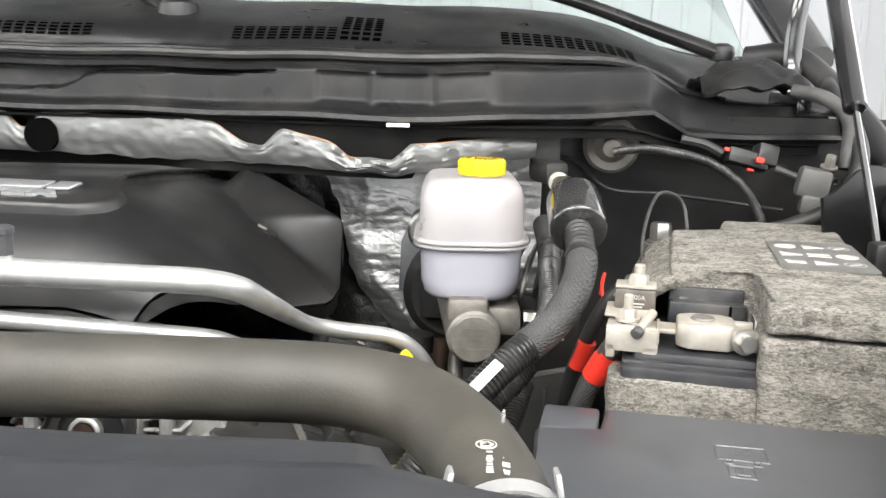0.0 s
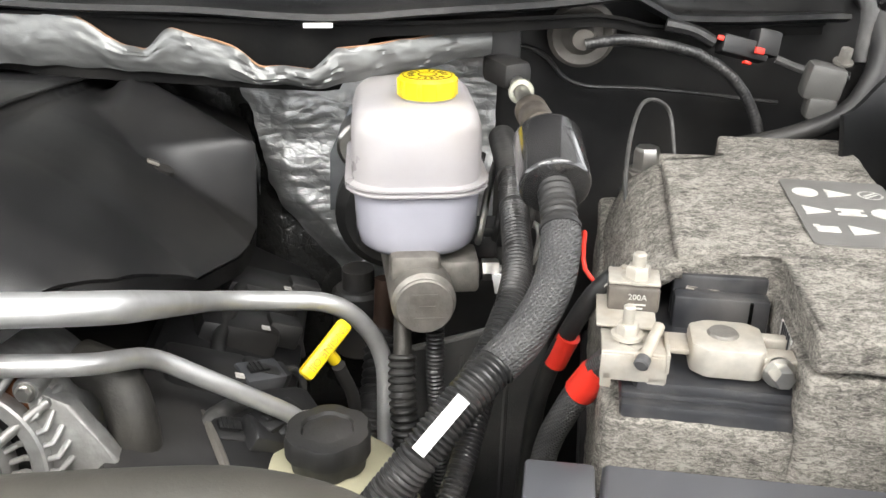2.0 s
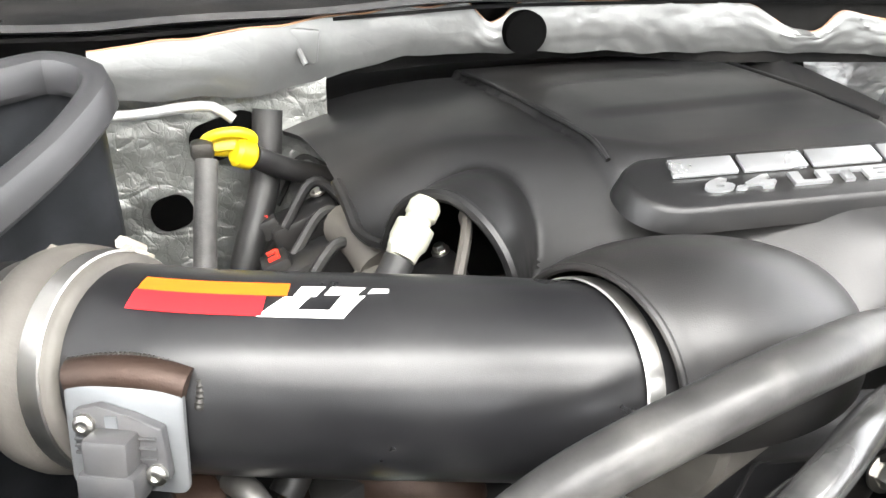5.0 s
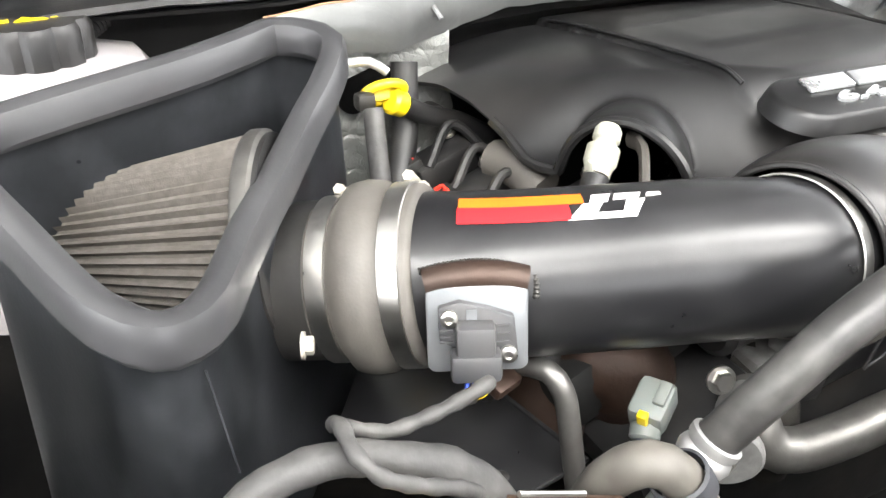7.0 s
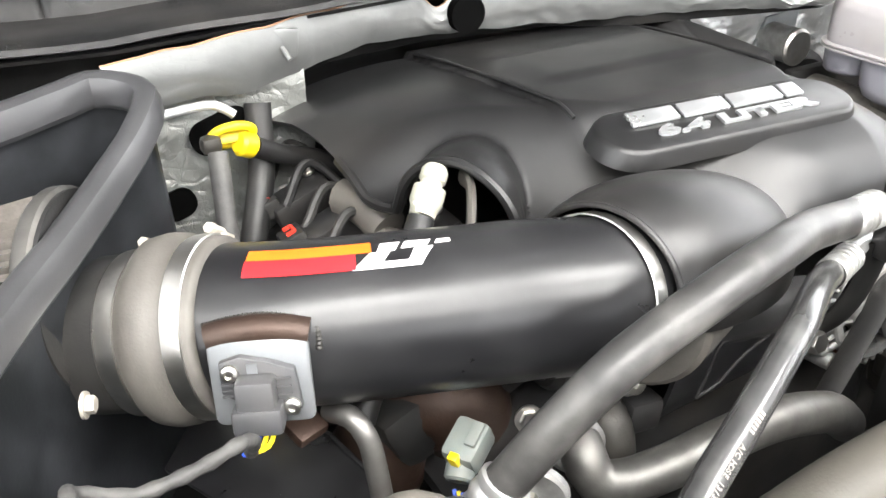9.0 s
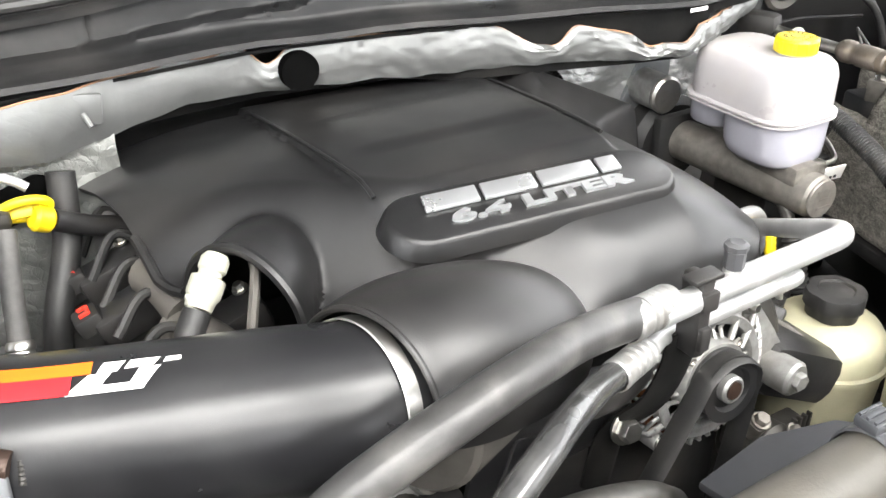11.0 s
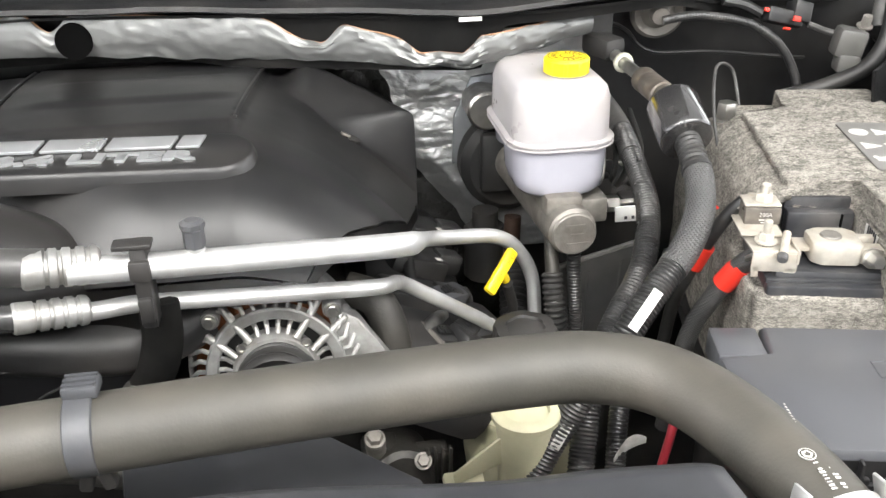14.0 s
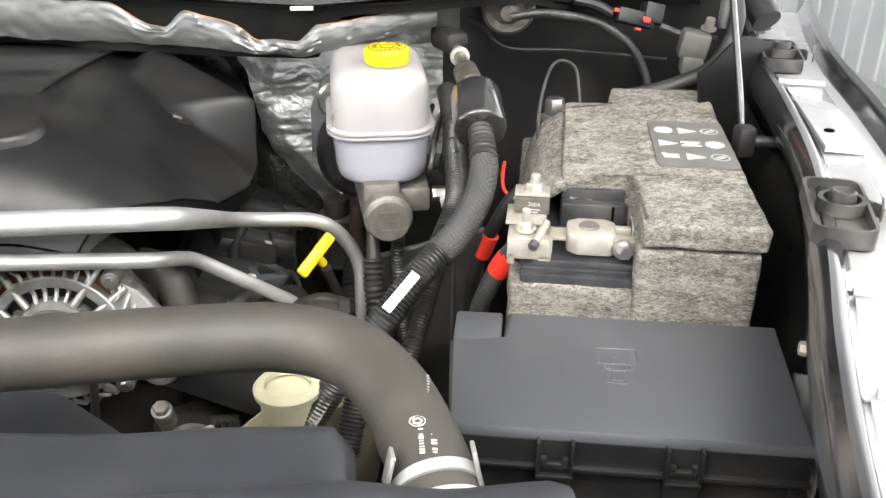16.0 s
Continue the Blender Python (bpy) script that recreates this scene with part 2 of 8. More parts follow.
def foil_material(name, base, rough, wrinkle, scale, metal=1.0, crease=0.0, stretch=1.0):
    """Thin foil: soft dents, and sharp crease lines running between them."""
    m = material(name, base, rough, metal, var=0.1, scale=30, bump=0, dirt=tuple(0.55 * v for v in base), dirt_amount=0.35, dirt_scale=10)
    nt = m.node_tree
    b = nt.nodes["Principled BSDF"]
    N, L = nt.nodes.new, nt.links.new
    squeeze = N("ShaderNodeMapping")
    squeeze.inputs["Rotation"].default_value = (0, 0.25 * (stretch > 1), 0)
    squeeze.inputs["Scale"].default_value = (1 / stretch, 1, 1)
    L(N("ShaderNodeTexCoord").outputs["Object"], squeeze.inputs["Vector"])
    co = squeeze.outputs["Vector"]
    last = None

    def add_bump(height, strength, distance):
        nonlocal last
        bp = N("ShaderNodeBump")
        bp.inputs["Strength"].default_value, bp.inputs["Distance"].default_value = strength, distance
        L(height, bp.inputs["Height"])
        if last:
            L(last, bp.inputs["Normal"])
        last = bp.outputs["Normal"]

    def warped(sc, amount):
        n = N("ShaderNodeTexNoise")
        n.inputs["Scale"].default_value = sc
        L(co, n.inputs["Vector"])
        sca = N("ShaderNodeVectorMath")
        sca.operation = "SCALE"
        sca.inputs["Scale"].default_value = amount
        L(n.outputs["Color"], sca.inputs[0])
        ad = N("ShaderNodeVectorMath")
        L(co, ad.inputs[0])
        L(sca.outputs[0], ad.inputs[1])
        return ad.outputs[0]

    for sc, st in ((scale, wrinkle), (scale * 4.2, wrinkle * 0.6)):
        v = N("ShaderNodeTexVoronoi")
        v.inputs["Scale"].default_value = sc
        L(warped(sc * 0.7, 0.06), v.inputs["Vector"])
        add_bump(v.outputs["Distance"], st, 0.006)
    if crease:
        for sc in (30, 75, 150):
            v = N("ShaderNodeTexVoronoi")
            v.feature = "DISTANCE_TO_EDGE"
            v.inputs["Scale"].default_value = sc
            L(warped(sc * 0.5, 1.6 / sc), v.inputs["Vector"])
            r = N("ShaderNodeMapRange")
            r.inputs["From Max"].default_value = 0.10
            L(v.outputs["Distance"], r.inputs["Value"])
            add_bump(r.outputs["Result"], crease, 0.0022 * 22 / sc + 0.0004)
    L(last, b.inputs["Normal"])
    return m


M_FOIL = foil_material("crinkled_foil", (0.56, 0.565, 0.56), 0.44, 0.05, 60, 0.9, 0.22, 2.2)
M_FOILDULL = foil_material("dull_foil", (0.30, 0.305, 0.29), 0.48, 0.10, 16, 0.7, 0.3)
M_TRIM = material("trim_rubber", (0.040, 0.040, 0.042), 0.33, var=0.15, scale=12, bump=0.06, bump_scale=400, dirt=(0.085, 0.085, 0.085), dirt_amount=0.4, dirt_scale=6)
M_MAT = foil_material("creased_black_mat", (0.020, 0.020, 0.019), 0.27, 0.06, 20, 0.0, 0.30)
M_FOILSTRIP = foil_material("foil_shield", (0.17, 0.173, 0.169), 0.38, 0.05, 11, 0.55, 0.045, 2.6)


def fleece_material():
    m = bpy.data.materials.new("grey_fleece")
    m.use_nodes = True
    nt = m.node_tree
    N, L = nt.nodes.new, nt.links.new
    b = nt.nodes["Principled BSDF"]
    b.inputs["Roughness"].default_value, b.inputs["Specular IOR Level"].default_value = 0.95, 0.15
    co = N("ShaderNodeTexCoord").outputs["Object"]
    mp = N("ShaderNodeMapping")
    mp.inputs["Scale"].default_value = (0.7, 1.0, 1.8)
    L(co, mp.inputs["Vector"])
    n1, n2, n3 = (N("ShaderNodeTexNoise") for _ in range(3))
    for n, s, d, di in ((n1, 260, 8, 1.2), (n2, 44, 4, 0.3), (n3, 800, 6, 2.0)):
        n.inputs["Scale"].default_value, n.inputs["Detail"].default_value, n.inputs["Distortion"].default_value = s, d, di
        n.inputs["Roughness"].default_value = 0.75
        L(mp.outputs[0], n.inputs["Vector"])
    add = N("ShaderNodeMath")
    add.operation = "ADD"
    mul = N("ShaderNodeMath")
    mul.operation, mul.inputs[1].default_value = "MULTIPLY", 0.45
    L(n2.outputs["Fac"], mul.inputs[0])
    L(n1.outputs["Fac"], add.inputs[0])
    L(mul.outputs[0], add.inputs[1])
    add2 = N("ShaderNodeMath")
    add2.operation = "MULTIPLY_ADD"
    add2.inputs[1].default_value = 0.5
    L(n3.outputs["Fac"], add2.inputs[0])
    L(add.outputs[0], add2.inputs[2])
    r = N("ShaderNodeValToRGB")
    e = r.color_ramp.elements
    e[0].position, e[0].color = 0.72, (0.072, 0.067, 0.060, 1)
    e[1].position, e[1].color = 0.96, (0.39, 0.364, 0.323, 1)
    mid = e.new(0.84)
    mid.color = (0.19, 0.179, 0.159, 1)
    sc = N("ShaderNodeMath")
    sc.operation, sc.inputs[1].default_value = "MULTIPLY", 0.88
    L(add2.outputs[0], sc.inputs[0])
    L(sc.outputs[0], r.inputs[0])
    L(r.outputs[0], b.inputs["Base Color"])
    bp = N("ShaderNodeBump")
    bp.inputs["Strength"].default_value, bp.inputs["Distance"].default_value = 0.9, 0.002
    L(add2.outputs[0], bp.inputs["Height"])
    L(bp.outputs["Normal"], b.inputs["Normal"])
    return m


M_FLEECE = fleece_material()


def emit_material(name, colour, strength):
    m = bpy.data.materials.new(name)
    m.use_nodes = True
    b = m.node_tree.nodes["Principled BSDF"]
    b.inputs["Base Color"].default_value = (0.8, 0.8, 0.8, 1)
    b.inputs["Emission Color"].default_value = (*colour, 1)
    b.inputs["Emission Strength"].default_value = strength
    return m


M_DIFFUSER = emit_material("lamp_diffuser", (1, 0.98, 0.95), 8.0)
M_SKY = emit_material("daylight_outside", (0.97, 0.98, 1.0), 4.5)
M_GLASS = bpy.data.materials.new("window_glass")
M_GLASS.use_nodes = True
M_GLASS.node_tree.nodes["Principled BSDF"].inputs["Transmission Weight"].default_value = 1.0
M_GLASS.node_tree.nodes["Principled BSDF"].inputs["Roughness"].default_value = 0.02
M_GLASS.node_tree.nodes["Principled BSDF"].inputs["Base Color"].default_value = (0.75, 0.85, 0.82, 1)

# ---- modelling tools ----
def finish(bm, smooth=38.0):
    bmesh.ops.recalc_face_normals(bm, faces=bm.faces)
    for f in bm.faces:
        f.smooth = True
    lim = radians(smooth)
    for e in bm.edges:
        e.smooth = len(e.link_faces) == 2 and e.calc_face_angle(0) < lim


def part(name, bm, mat, parent=None, label="", smooth=38.0):
    """Links a bmesh as one mesh object under a thing or a part."""
    finish(bm, smooth)
    me = bpy.data.meshes.new(name)
    bm.to_mesh(me)
    bm.free()
    me.materials.append(mat)
    ob = new(name, me)
    if parent:
        ob.parent = parent
    return tagged(ob, label)


def thing(name, label, category, m=None, group="", kind=""):
    ob = new(name)
    ob.empty_display_size = 0.02
    ob.matrix_world = m if m else Matrix.Identity(4)
    return tagged(ob, label, category, group, kind)


def solo(name, bm, mat, label, category, m=None, group="", kind="", smooth=38.0):
    """A thing that is one mesh."""
    ob = part(name, bm, mat, None, "", smooth)
    if m:
        ob.matrix_world = m
    return tagged(ob, label, category, group, kind)


def V(*a):
    return Vector(a)


def box(c, s, bevel=0.0, m=None, bm=None, segs=2):
    """A box of size s about c, with rounded edges."""
    tmp = bmesh.new()
    bmesh.ops.create_cube(tmp, size=1)
    for v in tmp.verts:
        v.co = Vector((v.co.x * s[0], v.co.y * s[1], v.co.z * s[2]))
    if bevel:
        bmesh.ops.bevel(tmp, geom=tmp.edges[:], offset=min(bevel, 0.45 * min(s)), segments=segs, affect="EDGES", profile=0.5)
    mm = Matrix.Translation(c) @ (m if m else Matrix.Identity(4))
    tmp.transform(mm)
    return merge(bm, tmp)


def merge(bm, tmp):
    if bm is None:
        return tmp
    me = bpy.data.meshes.new("tmp")
    tmp.to_mesh(me)
    tmp.free()
    bm.from_mesh(me)
    bpy.data.meshes.remove(me)
    return bm


def smooth_path(pts, step=0.008):
    """A Catmull-Rom curve through the points, evenly divided."""
    p = [Vector(q) for q in pts]
    if len(p) == 2:
        n = max(2, int((p[1] - p[0]).length / step))
        return [p[0].lerp(p[1], i / n) for i in range(n + 1)]
    p = [2 * p[0] - p[1]] + p + [2 * p[-1] - p[-2]]
    out = []
    for i in range(1, len(p) - 2):
        a, b, c, d = p[i - 1:i + 3]
        n = max(2, int((c - b).length / step))
        for k in range(n):
            t = k / n
            out.append(0.5 * (2 * b + (c - a) * t + (2 * a - 5 * b + 4 * c - d) * t * t + (3 * b - a - 3 * c + d) * t ** 3))
    out.append(p[-2])
    return out


def bent_path(pts, bend, n=6):
    """Straight runs through the points, with round bends of that length of tangent at the corners."""
    p = [Vector(q) for q in pts]
    out = [p[0]]
    for a, b, c in zip(p, p[1:], p[2:]):
        u, w = (a - b), (c - b)
        d = min(bend, 0.45 * u.length, 0.45 * w.length)
        s, e = b + u.normalized() * d, b + w.normalized() * d
        out += [(1 - t) ** 2 * s + 2 * t * (1 - t) * b + t * t * e for t in (k / n for k in range(n + 1))]
    return out + [p[-1]]


def sweep(path, radius, n=16, bm=None, caps=True, flat=1.0, flute=0.0):
    """A round bar along a path. radius: a number, or a function of the length run and the whole length."""
    tmp = bmesh.new()
    path = [Vector(q) for q in path]
    path = [q for i, q in enumerate(path) if i == 0 or (q - path[i - 1]).length > 1e-6]
    length = [0.0]
    for a, b in zip(path, path[1:]):
        length.append(length[-1] + (b - a).length)
    tang = []
    for i in range(len(path)):
        a, b = path[max(0, i - 1)], path[min(len(path) - 1, i + 1)]
        tang.append((b - a).normalized())
    up = Vector((0, 0, 1)) if abs(tang[0].z) < 0.9 else Vector((0, 1, 0))
    side = tang[0].cross(up).normalized()
    rings = []
    for i, q in enumerate(path):
        if i:
            side = (tang[i - 1].rotation_difference(tang[i])) @ side
        side = (side - side.dot(tang[i]) * tang[i]).normalized()
        other = tang[i].cross(side)
        r = radius(length[i], length[-1]) if callable(radius) else radius
        rings.append([tmp.verts.new(q + (r - flute * (k % 2)) * (math.cos(k * math.tau / n) * side + flat * math.sin(k * math.tau / n) * other)) for k in range(n)])
    for a, b in zip(rings, rings[1:]):
        for k in range(n):
            tmp.faces.new((a[k], a[(k + 1) % n], b[(k + 1) % n], b[k]))
    if caps:
        tmp.faces.new(rings[0][::-1])
        tmp.faces.new(rings[-1])
    return merge(bm, tmp)


def loom(path, r, pitch=0.0048, depth=0.0022, n=18, bm=None):
    """A corrugated conduit: square ribs along the path."""
    p = smooth_path(path, 0.02)
    fine = []
    for a, b in zip(p, p[1:]):
        k = max(1, int(round((b - a).length / (pitch / 4))))
        fine += [a.lerp(b, i / k) for i in range(k)]
    fine.append(p[-1])
    return sweep(fine, lambda s, w: r - depth * (0.5 - 0.5 * math.cos(math.tau * s / pitch)) ** 2, n, bm)


def lathe(profile, n=32, m=None, bm=None):
    """Turns a profile of (radius, height) about z."""
    tmp = bmesh.new()
    rings = []
    for r, z in profile:
        if r < 1e-6:
            rings.append([tmp.verts.new((0, 0, z))])
        else:
            rings.append([tmp.verts.new((r * math.cos(k * math.tau / n), r * math.sin(k * math.tau / n), z)) for k in range(n)])
    for a, b in zip(rings, rings[1:]):
        for k in range(n):
            j = (k + 1) % n
            if len(a) == 1 and len(b) == 1:
                continue
            if len(a) == 1:
                tmp.faces.new((a[0], b[j], b[k]))
            elif len(b) == 1:
                tmp.faces.new((a[k], a[j], b[0]))
            else:
                tmp.faces.new((a[k], a[j], b[j], b[k]))
    if m:
        tmp.transform(m)
    return merge(bm, tmp)


def axis(a, b):
    """The pose at a whose z runs towards b."""
    a, b = Vector(a), Vector(b)
    return Matrix.Translation(a) @ (b - a).to_track_quat("Z", "Y").to_matrix().to_4x4()


def rod(a, b, r, bm=None, n=16, bevel=0.0):
    h = (Vector(b) - Vector(a)).length
    e = min(bevel, r * 0.6)
    prof = [(0, 0), (r - e, 0), (r, e), (r, h - e), (r - e, h), (0, h)] if e else [(0, 0), (r, 0), (r, h), (0, h)]
    return lathe(prof, n, axis(a, b), bm)


def prism(outline, z0, z1, bevel=0.0, m=None, bm=None, segs=2):
    """An upright body over a flat outline (x, y)."""
    tmp = bmesh.new()
    low = [tmp.verts.new((x, y, z0)) for x, y in outline]
    high = [tmp.verts.new((x, y, z1)) for x, y in outline]
    tmp.faces.new(low[::-1])
    tmp.faces.new(high)
    k = len(outline)
    for i in range(k):
        tmp.faces.new((low[i], low[(i + 1) % k], high[(i + 1) % k], high[i]))
    if bevel:
        es = [e for e in tmp.edges if e.calc_length() > bevel * 1.2]
        bmesh.ops.bevel(tmp, geom=es, offset=bevel, segments=segs, affect="EDGES", profile=0.5)
    if m:
        tmp.transform(m)
    return merge(bm, tmp)


def rounded(w, d, r, n=5, cx=0.0, cy=0.0):
    """The outline of a rectangle w x d with round corners."""
    pts = []
    for sx, sy, a0 in ((1, 1, 0), (-1, 1, 90), (-1, -1, 180), (1, -1, 270)):
        for k in range(n + 1):
            a = radians(a0 + 90 * k / n)
            pts.append((cx + sx * (w / 2 - r) + r * math.cos(a), cy + sy * (d / 2 - r) + r * math.sin(a)))
    return pts


def stack(outlines, bm=None, m=None, caps=True):
    """Skins closed outlines of equal count, each at its height: [(outline, z), ...]."""
    tmp = bmesh.new()
    rings = [[tmp.verts.new((x, y, z)) for x, y in o] for o, z in outlines]
    n = len(rings[0])
    for a, b in zip(rings, rings[1:]):
        for k in range(n):
            tmp.faces.new((a[k], a[(k + 1) % n], b[(k + 1) % n], b[k]))
    if caps:
        tmp.faces.new(rings[0][::-1])
        tmp.faces.new(rings[-1])
    if m:
        tmp.transform(m)
    return merge(bm, tmp)


def sheet(fn, nu, nv, thick=0.0, bm=None):
    """A surface fn(u, v), u and v from 0 to 1, with a thickness along -normal."""
    tmp = bmesh.new()
    g = [[tmp.verts.new(fn(i / nu, j / nv)) for j in range(nv + 1)] for i in range(nu + 1)]
    for i in range(nu):
        for j in range(nv):
            tmp.faces.new((g[i][j], g[i + 1][j], g[i + 1][j + 1], g[i][j + 1]))
    if thick:
        bmesh.ops.recalc_face_normals(tmp, faces=tmp.faces)
        bmesh.ops.solidify(tmp, geom=tmp.faces[:], thickness=thick)
    return merge(bm, tmp)


def hexbolt(c, way, r=0.008, h=0.006, washer=0.0, bm=None):
    """A bolt's hexagon head, with its washer, at c looking along way."""
    c, way = Vector(c), Vector(way).normalized()
    if washer:
        bm = rod(c, c + way * 0.002, washer, bm, 20)
        c = c + way * 0.002
    return lathe([(0, 0), (r, 0), (r, h * 0.8), (r * 0.86, h), (0, h)], 6, axis(c, c + way), bm)


def words(text, size, m, depth=0.0006, bold=0.0, bm=None, squash=1.0, shear=0.0):
    """Raised lettering in the built-in font, centred, lying in the plane of the pose m."""
    cu = bpy.data.curves.new("words", "FONT")
    cu.body, cu.size, cu.extrude, cu.align_x, cu.align_y, cu.offset, cu.shear = text, size, depth / 2, "CENTER", "CENTER", bold, shear
    cu.resolution_u = 3
    ob = bpy.data.objects.new("words", cu)
    me = bpy.data.meshes.new_from_object(ob)
    tmp = bmesh.new()
    tmp.from_mesh(me)
    for v in tmp.verts:
        v.co.x *= squash
        v.co.z += depth / 2
    tmp.transform(m)
    bpy.data.objects.remove(ob)
    bpy.data.curves.remove(cu)
    bpy.data.meshes.remove(me)
    return merge(bm, tmp)


def plane_pose(c, right, up):
    """A pose at c whose x runs along right and whose y lies towards up."""
    x = Vector(right).normalized()
    z = x.cross(Vector(up)).normalized()
    y = z.cross(x)
    m = Matrix((x, y, z)).transposed().to_4x4()
    m.translation = Vector(c)
    return m


def interp(x, table):
    """Piecewise smooth interpolation in a table of (x, value)."""
    if x <= table[0][0]:
        return table[0][1]
    for (a, va), (b, vb) in zip(table, table[1:]):
        if x <= b:
            t = (x - a) / (b - a)
            return va + (vb - va) * t
    return table[-1][1]


def soft(a, b, x):
    t = min(1, max(0, (x - a) / (b - a)))
    return t * t * (3 - 2 * t)

# ---- the workshop ----
def structure(name, bm, mat, label, category="", smooth=38.0):
    return solo(name, bm, mat, label, category or name.split("_")[0], kind="structure", smooth=smooth)


structure("floor", box((-0.9, 0.0, -0.05), (8.6, 12.4, 0.1)), M_FLOOR, "pale coated workshop floor with faint stains", "floor")
structure("ceiling", box((-0.9, 0.0, 3.66), (8.6, 12.4, 0.1)), M_CEIL, "white workshop ceiling", "ceiling")


def clad(name, x0, x1, z0, z1, m, label):
    """White ribbed cladding, standing over x0 to x1 and z0 to z1 of the pose m."""
    tmp = box(((x0 + x1) / 2, 0.05, (z0 + z1) / 2), (x1 - x0, 0.1, z1 - z0))
    n = int((x1 - x0) / 0.2)
    for i in range(n):
        box((x0 + 0.1 + 0.2 * i, -0.008, (z0 + z1) / 2), (0.05, 0.02, z1 - z0 - 0.01), 0.006, None, tmp, 1)
    tmp.transform(m)
    return structure(name, tmp, M_WALL, label, "wall", smooth=30)


WALL = "white ribbed metal cladding wall of the workshop"
clad("wall_north", -4.2, 4.2, 0, 3.6, pose(-0.9, 6.1, 0), WALL)
WM = pose(-5.1, 0, 0, 0, 0, 90)
# The opening in the west wall is for the added window.
for x0, x1, z0, z1 in ((-6.1, -2.9, 0, 3.6), (2.1, 6.1, 0, 3.6), (-2.9, 2.1, 0, 0.95), (-2.9, 2.1, 3.05, 3.6)):
    clad("wall_west", x0, x1, z0, z1, WM, WALL)
EM, SM = pose(3.3, 0, 0, 0, 0, -90), pose(-0.9, -6.1, 0, 0, 0, 180)
for x0, x1, z0, z1 in ((-6.1, -4.2, 0, 3.6), (1.8, 6.1, 0, 3.6), (-4.2, 1.8, 0, 0.85), (-4.2, 1.8, 3.15, 3.6)):
    clad("wall_east", x0, x1, z0, z1, EM, WALL)
for x0, x1, z0, z1 in ((-4.2, -2.6, 0, 3.6), (1.7, 4.2, 0, 3.6), (-2.6, 1.7, 3.15, 3.6)):
    clad("wall_south", x0, x1, z0, z1, SM, WALL)
win = solo("window_1", box((3.33, 1.2, 2.0), (0.05, 6.0, 0.06), 0.01), M_CEIL, "white workshop window frame", "window", kind="structure")
for yy in (-1.78, 0.2, 2.2, 4.18):
    part("window_frame", box((3.33, yy, 2.0), (0.06, 0.05, 2.3), 0.01), M_CEIL, win)
# Invented window, unseen, added so that fill light comes from the west.
added_win = solo("added_west_window", box((-5.13, -0.4, 2.0), (0.05, 5.0, 0.06), 0.01), M_CEIL, "white workshop window frame", "window", kind="structure")
for yy in (-2.88, -0.4, 2.08):
    part("window_frame", box((-5.13, yy, 2.0), (0.06, 0.05, 2.1), 0.01), M_CEIL, added_win)
# The first glowing sheet stands behind the added west window.
structure("backdrop", box((-6.4, -0.4, 2.0), (0.05, 8.0, 5.0)), M_SKY, "bright overcast daylight outside the window", "backdrop")
structure("backdrop", box((4.6, 1.2, 2.0), (0.05, 9.0, 5.0)), M_SKY, "bright overcast daylight outside the window", "backdrop")
structure("backdrop", box((-0.4, -7.4, 1.9), (8.0, 0.05, 4.6)), M_SKY, "bright overcast daylight outside the door", "backdrop")

for lx, ly in LIGHTS:
    lamp = thing("ceiling_light", "white strip light under the workshop ceiling", "lamp", pose(lx, ly, 3.45), "strip lights under the ceiling")
    part("housing", box((0, 0, 0.08), (2.6, 0.4, 0.16), 0.01), M_CEIL, lamp)
    part("diffuser", box((0, 0, -0.006), (2.5, 0.32, 0.012), 0.004), M_DIFFUSER, lamp, "glowing white diffuser")

# ---- the truck's shell round the engine bay; its middle lies at x = -0.38 ----
MID = -0.38
truck = thing("pickup_truck", "black pickup truck with its bonnet raised", "truck")

# lip of the cowl: where it runs, and how high
LIP_Y = [(-1.25, 1.10), (-1.0, 1.03), (-0.82, 1.0), (-0.5, 1.035), (-0.385, 1.02), (-0.24, 0.99), (-0.1, 0.95), (-0.04, 0.937), (0.06, 0.95), (0.24, 1.0), (0.285, 1.028), (0.45, 1.05)]
LIP_Z = [(-1.25, 1.33), (-0.9, 1.357), (0.0, 1.353), (0.235, 1.362), (0.285, 1.337), (0.45, 1.335)]
# the step across the front face: x, and its height as a share of the face
STEP = [(-0.68, 0.0), (-0.60, 0.12), (-0.46, 0.28), (-0.445, 0.36), (-0.42, 0.72), (-0.40, 0.78), (-0.25, 0.86), (-0.10, 1.1)]
# offsets behind and above the lip
COWL = [(0.012, -0.004), (0.0, 0.0), (0.002, 0.005), (0.03, 0.009), (0.036, 0.014), (0.044, 0.05), (0.05, 0.056), (0.068, 0.058), (0.072, 0.064), (0.078, 0.073), (0.088, 0.074), (0.094, 0.081), (0.118, 0.097), (0.20, 0.124), (0.26, 0.138), (0.30, 0.142)]


